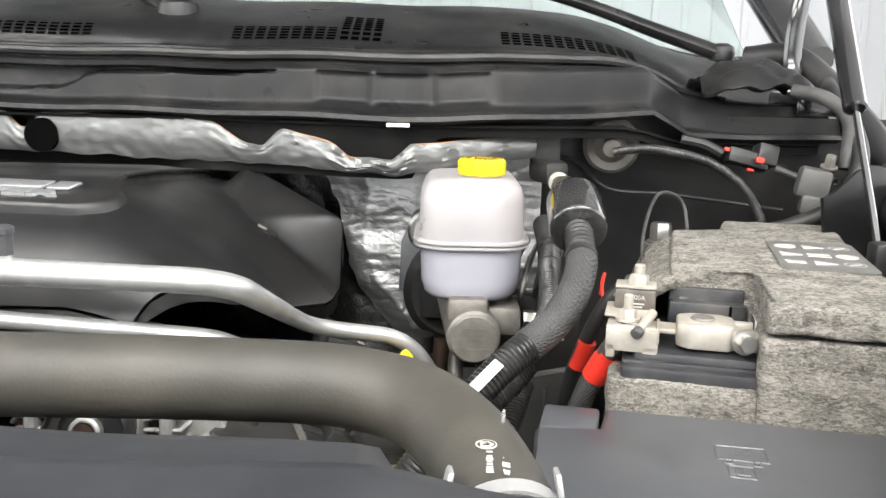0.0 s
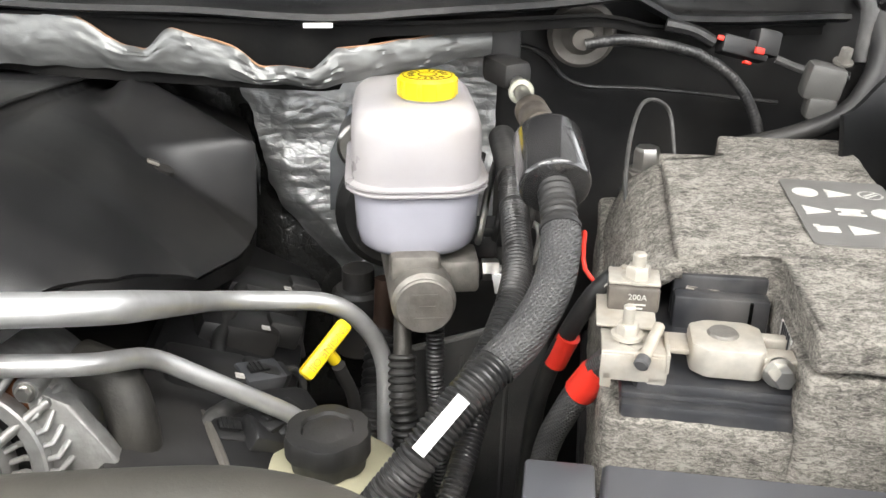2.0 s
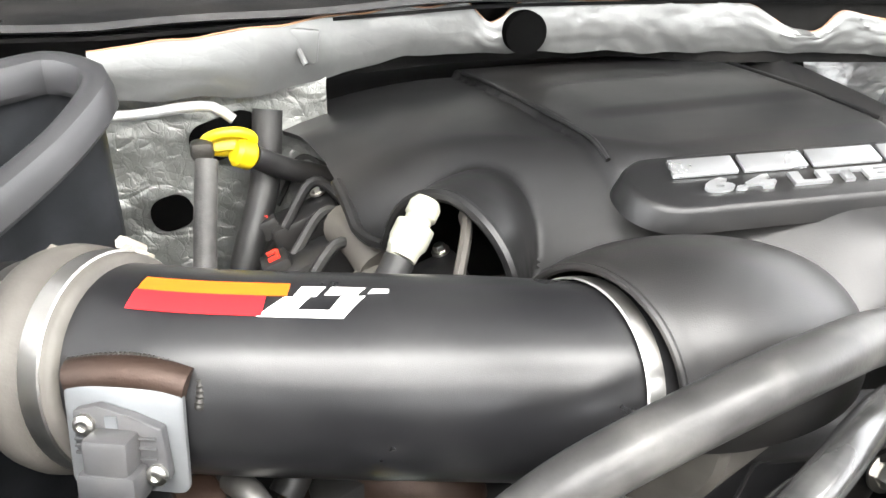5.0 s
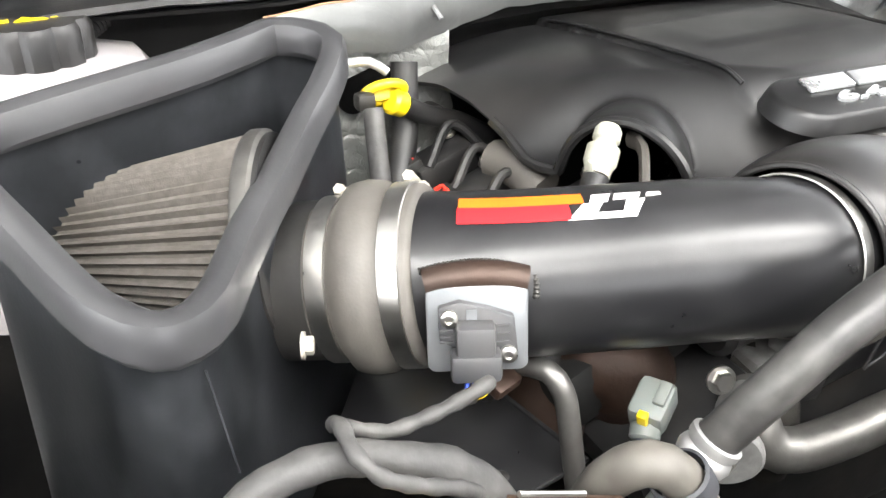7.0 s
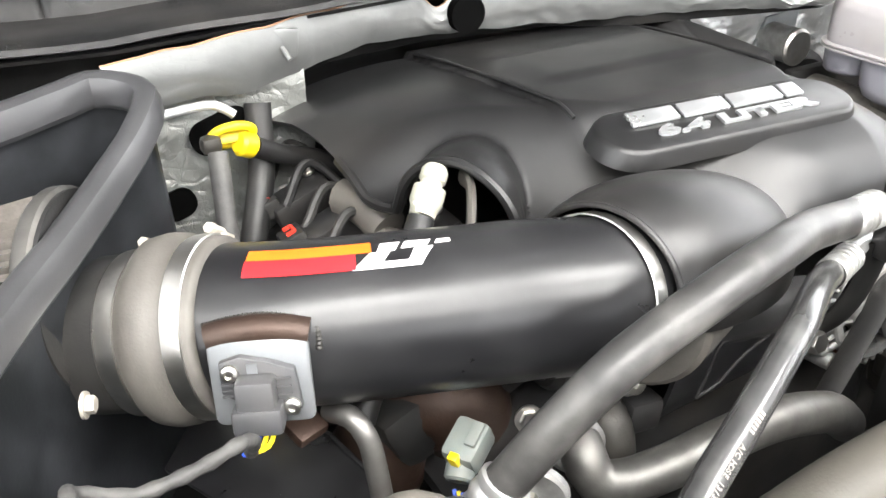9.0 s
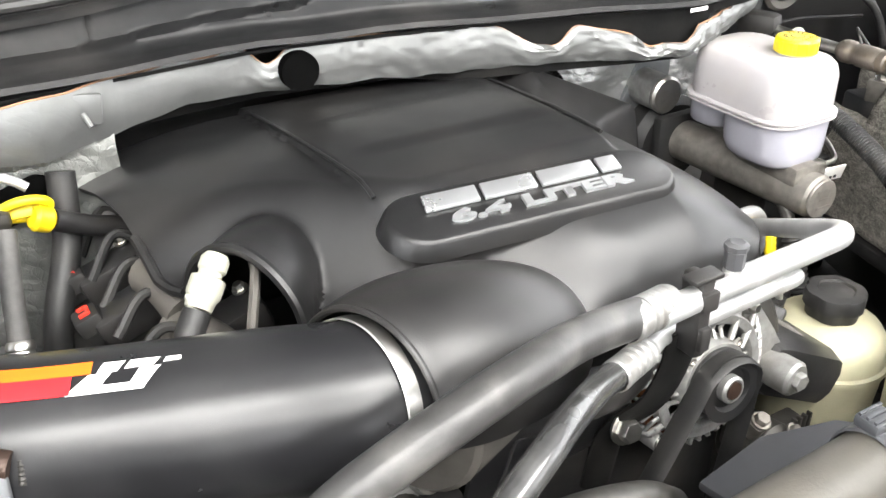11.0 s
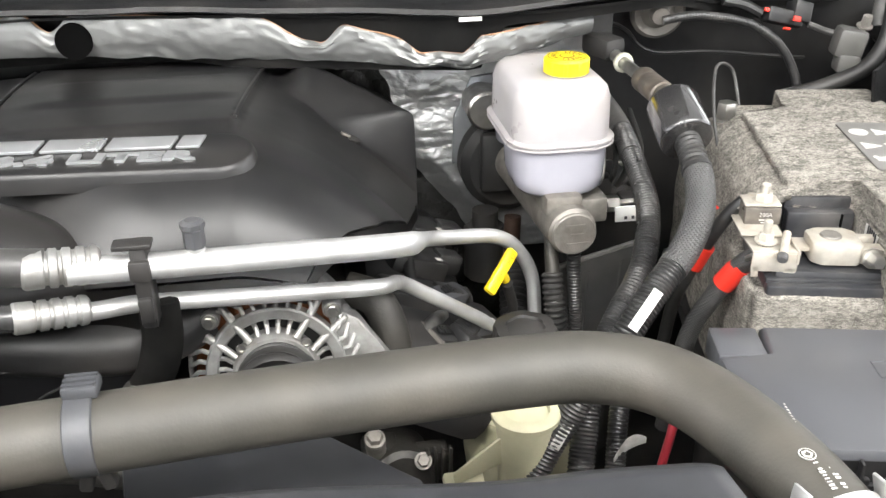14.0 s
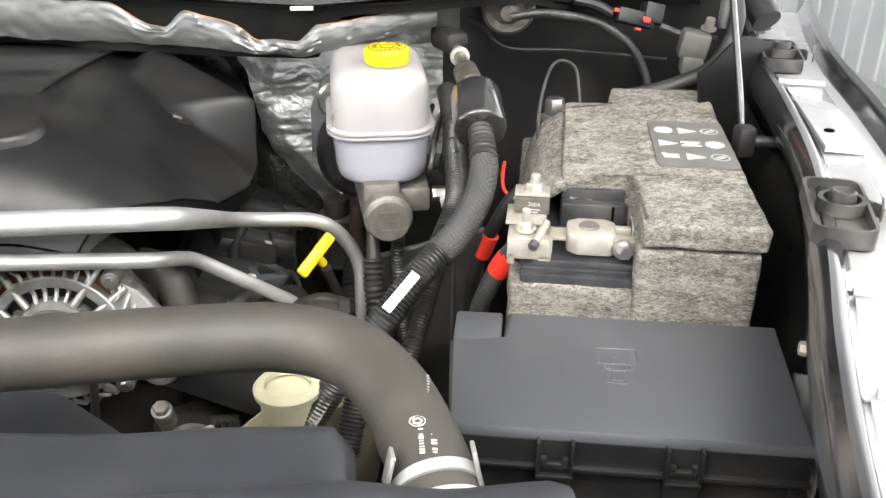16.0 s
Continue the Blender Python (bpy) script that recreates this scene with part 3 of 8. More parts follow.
def cowl_at(x, v):
    i = min(int(v), len(COWL) - 2)
    t = v - i
    dy = COWL[i][0] * (1 - t) + COWL[i + 1][0] * t
    dz = COWL[i][1] * (1 - t) + COWL[i + 1][1] * t
    ly, lz = interp(x, LIP_Y), interp(x, LIP_Z)
    # behind the fascia the panel runs straighter across the truck
    w = soft(0.04, 0.12, dy)
    ly = ly * (1 - w) + w * (0.985 + 0.10 * ((x - MID) / 0.7) ** 2)
    lz = lz * (1 - w) + w * (1.357 - 0.03 * soft(0.1, 0.45, x))
    fall = soft(0.16, 0.40, x) * 0.032 * soft(0.0, 0.1, dy) + soft(-0.5, -0.75, x) * 0.013 * soft(0.034, 0.048, dy)
    pocket = 0.0
    f = (dy - 0.036) / 0.008
    if 0.0 <= f <= 1.0:
        # shallow pockets pressed into the fascia, with ribs between them
        edge = soft(0.0, 0.12, f) * soft(1.0, 0.9, f)
        pocket = 0.0045 * edge * (soft(-0.143, -0.138, x) - soft(0.055, 0.06, x)) * (1 - 0.9 * soft(0.006, 0.002, abs((x + 0.143 + 0.033) % 0.066 - 0.033)))
        # a step crosses the face: it lies further back above and beyond the line
        line = interp(x, STEP)
        pocket += 0.016 * soft(line - 0.05, line + 0.05, f) * soft(1.0, 0.93, f)
        if x < -0.62:
            pocket += 0.004 * soft(0.004, 0.0015, abs((x + 0.70) % 0.105 - 0.0525)) * edge
    return Vector((x, ly + dy + pocket, lz + dz - fall + 0.001 * math.sin(x * 31)))


NX = 430
COWL_V = [0, 0.5, 1, 1.5, 2, 2.5, 3, 3.5] + [4 + k / 14 for k in range(14)] + [5 + 0.5 * k for k in range(21)]
tmp = sheet(lambda u, v: cowl_at(-1.25 + 1.72 * u, COWL_V[int(round(v * (len(COWL_V) - 1)))]), NX, len(COWL_V) - 1, 0.003)
part("cowl_panel", tmp, M_COWL, truck, "dusty dark grey plastic cowl panel", smooth=50)

# firewall below the cowl, with its dark upper ledge


def wall_y(x):
    return 1.06 + 0.06 * soft(0.13, 0.04, x) + 0.02 * soft(0.1, 0.3, x)


tmp = sheet(lambda u, v: Vector((-1.25 + 1.8 * u, wall_y(-1.25 + 1.8 * u) + 0.05 * (1 - v) + 0.004 * noise.noise(Vector((u * 9, v * 5, 0))), 0.75 + 0.61 * v)), 60, 16, 0.004)
part("firewall", tmp, M_FIREWALL, truck, "dusty black painted firewall")
tmp = sheet(lambda u, v: Vector((-1.2 + 1.65 * u, interp(-1.2 + 1.65 * u, LIP_Y) + 0.012 + 0.06 * v, 1.349 - 0.012 * v - 0.018 * soft(0.2, 0.29, -1.2 + 1.65 * u))), 60, 3, 0.003)
part("cowl_ledge", tmp, M_BLACK, truck, "black metal ledge under the cowl")


def plate_edge(x):
    return interp(x, LIP_Y) + 0.017 + 0.03 * soft(-0.28, -0.36, x)


tmp = sheet(lambda u, v: Vector((-1.2 + 1.65 * u, plate_edge(-1.2 + 1.65 * u) + 0.001, 1.345 - (0.055 - 0.046 * soft(-0.035, 0.0, -1.2 + 1.65 * u)) * v - 0.018 * soft(0.2, 0.29, -1.2 + 1.65 * u))), 120, 3, 0.0015)
part("cowl_flange", tmp, M_BLACK, truck, "black flange below the cowl")

# windscreen and its base
tmp = sheet(lambda u, v: Vector((MID - 0.85 + 1.7 * u, 1.30 + 0.75 * v + 0.10 * (2 * u - 1) ** 2, 1.462 - 0.03 * (2 * u - 1) ** 2 + 0.50 * v)), 24, 6, 0.005)
glass = part("windscreen", tmp, M_GLASS, truck, "clear windscreen glass")
glass.visible_shadow = False
tmp = sheet(lambda u, v: Vector((MID - 0.8 + 1.6 * u, 1.5 + 0.5 * v, 1.40 + 0.02 * v)), 8, 3, 0.02)
part("dashboard", tmp, M_COWL, truck, "dark grey dashboard behind the glass")
for sx in (-1, 1):
    tmp = sweep([(MID + sx * 0.95, 1.40, 1.43), (MID + sx * 0.88, 1.75, 1.72), (MID + sx * 0.80, 2.1, 1.95)], 0.035, 10)
    part("windscreen_pillar", tmp, M_PAINT, truck)
tmp = box((MID, 3.1, 1.0), (1.7, 2.0, 0.9), 0.08)
part("cab_body", tmp, M_PAINT, truck, "black painted cab")
tmp = box((MID, 2.75, 1.98), (1.5, 1.3, 0.06), 0.03)
part("roof", tmp, M_PAINT, truck)

# inner fender rail: (x, y) of its inner edge, from front to back, beside the battery
RAIL = [(0.135, 0.08), (0.184, 0.224), (0.240, 0.352), (0.288, 0.45), (0.354, 0.60), (0.405, 0.76), (0.446, 0.91), (0.50, 1.06), (0.56, 1.2)]
RAILP = smooth_path([(x, y, 0) for x, y in RAIL], 0.02)


def rail_at(u):
    f = u * (len(RAILP) - 1)
    i = min(int(f), len(RAILP) - 2)
    p = RAILP[i].lerp(RAILP[i + 1], f - i)
    d = (RAILP[i + 1] - RAILP[i]).normalized()
    return p, Vector((d.y, -d.x, 0))


# offsets outwards from the inner edge, and heights
RAILS = [(0.045, 0.66), (0.038, 1.16), (0.024, 1.24), (0.0, 1.262), (0.003, 1.279), (0.010, 1.2885), (0.018, 1.2875), (0.0235, 1.281), (0.026, 1.279), (0.057, 1.281), (0.060, 1.278), (0.063, 1.271), (0.084, 1.271), (0.087, 1.276), (0.093, 1.288), (0.099, 1.290), (0.104, 1.285), (0.110, 1.26), (0.135, 1.1), (0.145, 0.9), (0.145, 0.55)]


def fender(side):
    def fn(u, v):
        p, out = rail_at(u)
        i = min(int(v * (len(RAILS) - 1)), len(RAILS) - 2)
        t = v * (len(RAILS) - 1) - i
        o = RAILS[i][0] * (1 - t) + RAILS[i + 1][0] * t
        z = RAILS[i][1] * (1 - t) + RAILS[i + 1][1] * t + 0.012 * soft(0.3, 1.0, u)
        q = p + out * o
        return Vector((q.x if side > 0 else 2 * MID - q.x, q.y, z))
    k = len(RAILS) - 1
    part("fender_inner_wall", sheet(lambda u, v: fn(u, v * 2.75 / k), 50, 6, 0.0015), M_FIREWALL, truck, "dull black inner fender wall", smooth=60)
    part("rail_seal", sheet(lambda u, v: fn(u, (2.75 + 5.25 * v) / k), 50, 14, 0.0015), M_PAINT, truck, "shiny black rolled seal along the rail", smooth=60)
    # The pale base here paints the reflection seen on a black rail.
    part("rail", sheet(lambda u, v: fn(u, (8 + 4 * v) / k), 50, 12, 0.0015), M_RAIL_REFLECT, truck, "gloss black fender rail painted pale for its reflection", smooth=30)
    return part("fender", sheet(lambda u, v: fn(u, (12 + (k - 12) * v) / k), 50, (k - 12) * 3, 0.0015), M_PAINT, truck, "gloss black painted fender edge", smooth=60)


fender(1)
fender(-1)
# front: radiator support, grille block, bumper
part("radiator_support", box((MID, 0.24, 0.98), (1.2, 0.16, 0.42), 0.02), M_PLASTIC, truck)
part("front_grille", box((MID, 0.10, 0.85), (1.45, 0.12, 0.5), 0.05), M_PLASTIC, truck)
part("bumper", box((MID, 0.02, 0.45), (1.9, 0.2, 0.28), 0.06), M_STEEL, truck, "chrome bumper")
for sx in (-1, 1):
    for yy in (0.62, 3.4):
        tmp = lathe([(0.0, -0.13), (0.2, -0.13), (0.25, -0.11), (0.4, -0.12), (0.42, -0.08), (0.42, 0.08), (0.4, 0.12), (0.25, 0.11), (0.0, 0.09)], 28, pose(MID + sx * 0.82, yy, 0.42, 0, 90, 0))
        part("wheel", tmp, M_RUBBER, truck, "black tyre")
# floor of the bay: dark frame parts far below
side = [(0.20, 0.17), (0.30, 0.35), (0.40, 0.60), (0.49, 0.90), (0.60, 1.20)]
part("bay_floor", prism(side + [(2 * MID - x, y) for x, y in reversed(side)], 0.69, 0.75, 0.004), M_DARK, truck)
# bonnet, raised, over the bay
tmp = sheet(lambda u, v: Vector((MID - 0.82 + 1.64 * u, 1.36 - 0.5 * v - 0.05 * math.sin(math.pi * v), 1.62 + 1.15 * v + 0.02 * (2 * u - 1) ** 2)), 16, 12, 0.03)
part("bonnet", tmp, M_HOODPAD, truck, "raised black bonnet with its liner")

# ---- engine ----
engine = thing("engine", "dusty V8 petrol engine with grey castings", "engine", pose(0, 0, 0))
part("block", box((MID, 0.865, 0.965), (0.42, 0.33, 0.27), 0.03), M_DARK, engine, "dark engine block")
for sx in (-1, 1):
    part("valve_cover", box((MID + sx * 0.245, 0.86, 1.075), (0.13, 0.42, 0.06), 0.02, pose(0, 0, 0, 0, sx * 28, 0)), M_PLASTIC, engine, "black valve cover")

# engine cover
def smooth_table(table):
    return [(p.x, p.y) for p in smooth_path([(a, b, 0) for a, b in table], 0.004)]


COVER_Y = smooth_table([(0.655, 1.222), (0.668, 1.250), (0.69, 1.274), (0.72, 1.289), (0.75, 1.296), (0.80, 1.2985), (0.90, 1.294), (1.0, 1.286), (1.08, 1.276)])
RIGHT_D = [(0.655, 0.08), (0.7, 0.11), (0.8, 0.13), (0.91, 0.115), (1.08, 0.05)]
# the slanting edge beside the intake: start, way along it, way inwards
DIA, DIA_E, DIA_N = (-0.655, 0.855), (0.733, -0.680), (0.680, 0.733)


def cover_z(x, y):
    z = interp(y, COVER_Y)
    t = max(0.0, (x + 0.285) / 0.165)
    z -= interp(y, RIGHT_D) * (0.35 * t + 0.65 * t * t)
    t = max(0.0, (-0.545 - x) / 0.14)
    z -= (0.045 * t * t + 0.01 * t) * (1 - 0.55 * soft(0.90, 1.0, y))
    s = (x - DIA[0]) * DIA_E[0] + (y - DIA[1]) * DIA_E[1]
    d = (x - DIA[0]) * DIA_N[0] + (y - DIA[1]) * DIA_N[1]
    if y < 0.93:
        k = (1 - soft(-0.01, 0.085, d)) * soft(0.93, 0.86, y)
        z = z * (1 - k) + k * min(z, 1.232)
    # raised middle panel between two creases
    a, b = -0.505 - 0.05 * (y - 0.8), -0.285 + 0.09 * (y - 0.8)
    z += 0.007 * (soft(a - 0.002, a + 0.002, x) - soft(b - 0.002, b + 0.002, x)) * soft(0.765, 0.80, y)
    # flat ledge standing out of the falling side, ending in a low wall
    ledge = 1.252 + 0.42 * (y - 0.92) - 0.22 * (x + 0.190)
    if x > -0.25 and ledge > z:
        z += (ledge - z) * soft(-0.25, -0.215, x) * soft(0.0, 0.024, y - 0.900 - 0.38 * (x + 0.197)) * soft(0.0, 0.05, 1.045 - 0.5 * (x + 0.20) - y)
    # shallow waves across the top panel
    z += 0.0028 * (soft(0.86, 0.885, y) - soft(0.955, 0.985, y)) * soft(-0.50, -0.46, x) * soft(-0.27, -0.31, x)
    # hoods over the oil filler hose and the throttle
    for s0, w, base, h, run in ((0.068, 0.052, 1.230, 0.062, 0.13), (0.187, 0.074, 1.204, 0.080, 0.11)):
        q = (s - s0) / w
        if abs(q) < 1:
            zz = base + h * (0.80 + 0.20 * soft(-0.035, 0.03, d) if s0 < 0.1 else 0.2 + 0.75 * soft(0.0, 0.05, d)) * math.sqrt(1 - q * q) - 0.012 * (d / 0.05) * (d > 0)
            z = max(z, zz - 0.06 * soft(run * 0.5, run * 1.5, d))
    return z


LEFT_X = [(0.655, -0.475), (0.69, -0.538), (0.73, -0.580), (0.755, -0.588), (0.80, -0.613), (0.855, -0.655), (0.87, -0.661), (0.95, -0.668), (1.08, -0.70)]
RIGHT_X = [(0.655, -0.235), (0.68, -0.205), (0.72, -0.170), (0.76, -0.150), (0.80, -0.135), (0.88, -0.115), (0.95, -0.106), (1.02, -0.112), (1.08, -0.13)]


def cover_xy(u, v):
    """The cover's outline: cut back along a slant on the intake's side."""
    y = 0.655 + 0.425 * v
    left, right = interp(y, LEFT_X), interp(y, RIGHT_X)
    return left + (right - left) * u, y


def cover_pt(u, v):
    x, y = cover_xy(u, v)
    return Vector((x, y, cover_z(x, y)))


cover = thing("engine_cover", "dusty black plastic engine cover with a raised silver badge", "engine cover", pose(0, 0, 0))
part("shell", sheet(cover_pt, 150, 130, 0.004), M_COVER, cover, smooth=55)
rim = [cover_pt(u / 60, 0) for u in range(61)] + [cover_pt(1, v / 40) for v in range(41)]
tmp = bmesh.new()
rows = [[tmp.verts.new(p + Vector((0, 0.001 - 0.003 * k, -0.003 - (0.006 + 0.026 * soft(-0.34, -0.40, p.x)) * k))) for p in rim] for k in range(3)]
for ra, rb in zip(rows, rows[1:]):
    for i in range(len(rim) - 1):
        tmp.faces.new((ra[i], ra[i + 1], rb[i + 1], rb[i]))
bmesh.ops.solidify(tmp, geom=tmp.faces[:], thickness=0.003)
part("skirt", tmp, M_COVER, cover)
part("edge_lip", sweep([cover_pt(0, v / 160) for v in range(0, 100)], 0.0045, 8), M_COVER, cover, "rounded edge round the openings")

# moulded ridges along the two creases of the raised panel
for x0, k in ((-0.505, -0.05), (-0.285, 0.09)):
    line = [(x0 + k * (y - 0.8), y) for y in (0.80 + 0.01 * j for j in range(27))]
    part("moulded_ridge", sweep([V(x, y, cover_z(x - 0.004 * (k > 0) + 0.004 * (k < 0), y) + 0.0002) for x, y in line], 0.0019, 8), M_COVER, cover)

# domed hood over the throttle, closing round the intake tube's end
HOOD_A = V(-0.577, 0.659, 1.234)
HOOD_W = V(0.96, 0.16, -0.13).normalized()
HOOD_S = V(HOOD_W.y, -HOOD_W.x, 0).normalized()
HOOD_U = HOOD_S.cross(HOOD_W) * -1
if HOOD_U.z < 0:
    HOOD_U = -HOOD_U
HOOD_R = [(-0.006, 0.0605), (-0.002, 0.064), (0.01, 0.068), (0.035, 0.072), (0.075, 0.0715), (0.115, 0.065), (0.148, 0.053), (0.170, 0.036), (0.184, 0.014)]
HOOD_R = [(p.x, p.y) for p in smooth_path([(a, b, 0) for a, b in HOOD_R], 0.004)]


def hood_pt(u, v):
    s = -0.006 + 0.190 * v
    r = interp(s, HOOD_R)
    a = radians(-95 + 205 * u)
    # mouth cut on a slant: the front stands further along
    s += 0.012 * math.sin(-a) * (1 - v)
    return HOOD_A + HOOD_W * s + (HOOD_U * math.cos(a) * (1.0 if abs(a) < 1.6 else 1.2) - HOOD_S * math.sin(a)) * r


part("throttle_hood", sheet(hood_pt, 48, 40, 0.003), M_COVER, cover, "domed hood round the intake tube", smooth=60)
part("edge_lip", sweep([hood_pt(k / 48, 0) for k in range(49)], 0.0024, 8), M_COVER, cover)

# badge on the cover's front, level with its top
badge_m = plane_pose((-0.398, 0.742, 1.3005), (1, -0.035, -0.022), (0.035, 1, 0.16))
tmp = stack([(rounded(0.262, 0.068, 0.032, 10), -0.016), (rounded(0.254, 0.063, 0.030, 10), -0.004), (rounded(0.250, 0.060, 0.029, 10), -0.0010), (rounded(0.246, 0.056, 0.027, 10), 0.0)], m=badge_m @ pose(0.004, -0.0005, 0))
badge = part("badge_plate", tmp, M_COVER, cover, "oblong raised badge plate", smooth=50)
# four silver blocks of the maker's mark, as plain shapes
for cx, w in ((-0.066, 0.046), (-0.0155, 0.047), (0.0385, 0.053), (0.0785, 0.019)):
    tmp = prism([(cx - w / 2 - 0.002, 0.0015), (cx + w / 2 - 0.002, 0.0015), (cx + w / 2 + 0.0025, 0.0205), (cx - w / 2 + 0.0025, 0.0205)], 0.0003, 0.0032, 0.0008, badge_m)
    part("badge_block", tmp, M_BADGE, badge, "silver badge block")
part("lettering", words("6.4 LITER", 0.0172, badge_m @ pose(0.002, -0.0115, 0.0003), 0.0025, 0.0007, squash=2.35, shear=0.08), M_BADGE, badge, "silver raised engine size lettering")

# A dark plate on the cover paints the shade inside the hole.
part("lifting_hole", prism([(0.013 * math.cos(k * math.tau / 20), 0.007 * math.sin(k * math.tau / 20)) for k in range(20)], -0.002, 0.0012, 0, plane_pose((-0.18, 0.911, cover_z(-0.18, 0.911)), (1, 0, -0.55), (0.1, 1, 0.1))), M_DARK, cover, "dark oval plate painting the shade in a hole")
part("grey_stud", box((-0.184, 0.908, cover_z(-0.184, 0.908) + 0.002), (0.010, 0.007, 0.003), 0.001, pose(0, 0, 0, 0, 28, 20)), M_MC, cover)

# ---- intake: tube, coupler, heat shield box, cone filter ----
T_L, T_M, T_R = V(-0.824, 0.741, 1.240), V(-0.705, 0.686, 1.243), V(-0.578, 0.652, 1.229)
TUBE = smooth_path([T_L, V(-0.775, 0.7125, 1.2425), T_M, V(-0.650, 0.668, 1.2425), V(-0.617, 0.659, 1.240), V(-0.592, 0.655, 1.2365), V(-0.567, 0.660, 1.231)], 0.006)
TLEN = sum((b - a).length for a, b in zip(TUBE, TUBE[1:]))
TR = 0.053
tube_thing = thing("intake_tube", "satin black metal intake tube with a striped decal", "intake tube")
part("tube", sweep(TUBE, TR, 48), M_GLOSS, tube_thing, smooth=60)
ax = V(0.79, -0.60, 0.17).normalized()
c0 = T_L - ax * 0.057
part("coupler", lathe([(0.0, 0), (0.046, 0), (0.0515, 0.001), (0.0530, 0.016), (0.0535, 0.018), (0.061, 0.024), (0.0625, 0.033), (0.0615, 0.043), (0.0575, 0.048), (0.058, 0.067), (0.056, 0.070), (0.05, 0.070), (0, 0.070)], 48, axis(c0, T_L)), M_COUPLER, tube_thing, "dusty grey silicone coupler", smooth=60)


def band(at, way, r, w=0.013, screw=0.0):
    at, way = Vector(at), Vector(way).normalized()
    ob = part("clamp", lathe([(r, 0), (r + 0.0012, 0.0005), (r + 0.0012, w - 0.0005), (r, w)], 56, axis(at, at + way)), M_STEEL, tube_thing, "bright steel band clamp", smooth=50)
    m = axis(at, at + way)
    p = m @ V((r + 0.004) * math.cos(screw), (r + 0.004) * math.sin(screw), w / 2)
    out = (p - (m @ V(0, 0, w / 2))).normalized()
    side = way.cross(out)
    tmp = rod(p - side * 0.007, p + side * 0.007, 0.0038, None, 12, 0.001)
    hexbolt(p + side * 0.007, side, 0.0042, 0.005, bm=tmp)
    box((0, 0, 0), (0.012, 0.02, 0.003), 0.0008, plane_pose(p - out * 0.004, side, way), tmp)
    part("clamp_screw", tmp, M_GOLD, ob, "yellow zinc worm screw")


def screw_angle(at, way, want):
    m = axis(at, Vector(at) + Vector(way))
    w = m.to_3x3().inverted() @ Vector(want)
    return math.atan2(w.y, w.x)


for s, r in ((0.004, 0.0530), (0.051, 0.0582)):
    p = c0 + ax * s
    band(p, ax, r, 0.013, screw_angle(p, ax, (0.1, 0.75, 0.75)))
endway = (TUBE[-1] - TUBE[-4]).normalized()
band(TUBE[-5] - endway * 0.004, endway, 0.0545, 0.012, screw_angle(T_R, endway, (0, 0.9, -0.2)))
part("throttle_boot", sweep([TUBE[-5] - endway * 0.004, TUBE[-1], TUBE[-1] + endway * 0.04 + V(0, 0.02, 0)], 0.052, 40), M_RUBBER, tube_thing, "black rubber throttle boot")
part("wall_sleeve", rod(c0 - ax * 0.035, c0 + ax * 0.002, 0.052, None, 40), M_RUBBER, tube_thing, "rubber sleeve through the box wall")

# decal: orange and red bars and a plain white mark, wrapped on the tube's upper side
def on_tube(s, a, lift=0.0006):
    """A point on the tube: s along its axis (0 to 1), a degrees from its top towards the front."""
    f = min(1.0, s * 0.2975 / TLEN) * (len(TUBE) - 1)
    i = min(int(f), len(TUBE) - 2)
    p = TUBE[i].lerp(TUBE[i + 1], f - i)
    t = (TUBE[i + 1] - TUBE[i]).normalized()
    front = V(t.y, -t.x, 0).normalized()
    up = front.cross(t) * -1
    if up.z < 0:
        up = -up
    return p + (up * math.cos(radians(a)) + front * math.sin(radians(a))) * (TR + lift)


def wrap(fn, nu=10, nv=6):
    return sheet(lambda u, v: on_tube(*fn(u, v)), nu, nv, 0.0003)


part("decal_band", wrap(lambda u, v: (0.110 + 0.24 * u, 11 - 11 * v)), M_ORANGE, tube_thing, "orange vinyl stripe")
part("decal_band", wrap(lambda u, v: (0.108 + 0.21 * u, 25 - 13.8 * v)), M_DECALRED, tube_thing, "red vinyl stripe")
for pts in (((0.285, 27), (0.335, 27), (0.362, 8), (0.322, 8)), ((0.33, 27), (0.405, 27), (0.40, 20), (0.345, 20)), ((0.39, 27), (0.425, 27), (0.452, 5), (0.415, 6)), ((0.335, 7), (0.372, 7), (0.385, -5), (0.345, -5)), ((0.385, 5), (0.44, 4), (0.45, -5), (0.395, -5)), ((0.455, 2), (0.485, 1), (0.485, -4), (0.46, -4))):
    part("decal_shape", wrap(lambda u, v, q=[(a + 0.025, b * 0.72 + 6) for a, b in pts]: tuple((q[0][k] * (1 - u) + q[1][k] * u) * (1 - v) + (q[3][k] * (1 - u) + q[2][k] * u) * v for k in (0, 1)), 5, 5), M_DECALWHITE, tube_thing, "plain white vinyl shape")

# air flow sensor on a welded pad at the front of the tube
mp = on_tube(0.145, 92, 0.0)
mt = (TUBE[12] - TUBE[6]).normalized()
mout = (on_tube(0.145, 80, 0.02) - on_tube(0.145, 80, 0.0)).normalized()
MM = plane_pose(mp + mout * 0.006, mt, mout.cross(mt)) @ Matrix.Diagonal((0.86, 0.86, 0.86, 1))
pad = thing("air_flow_sensor", "dark grey air flow sensor on a bare metal pad", "sensor")
rib = part("welded_rib", sweep(smooth_path([MM @ V(x, 0.031 + 0.006 * math.cos(x * 40) - 0.002, -0.010) for x in (-0.034, -0.02, 0, 0.02, 0.034)], 0.004), 0.009, 12), M_RUST, pad, "heat-stained welded rib")
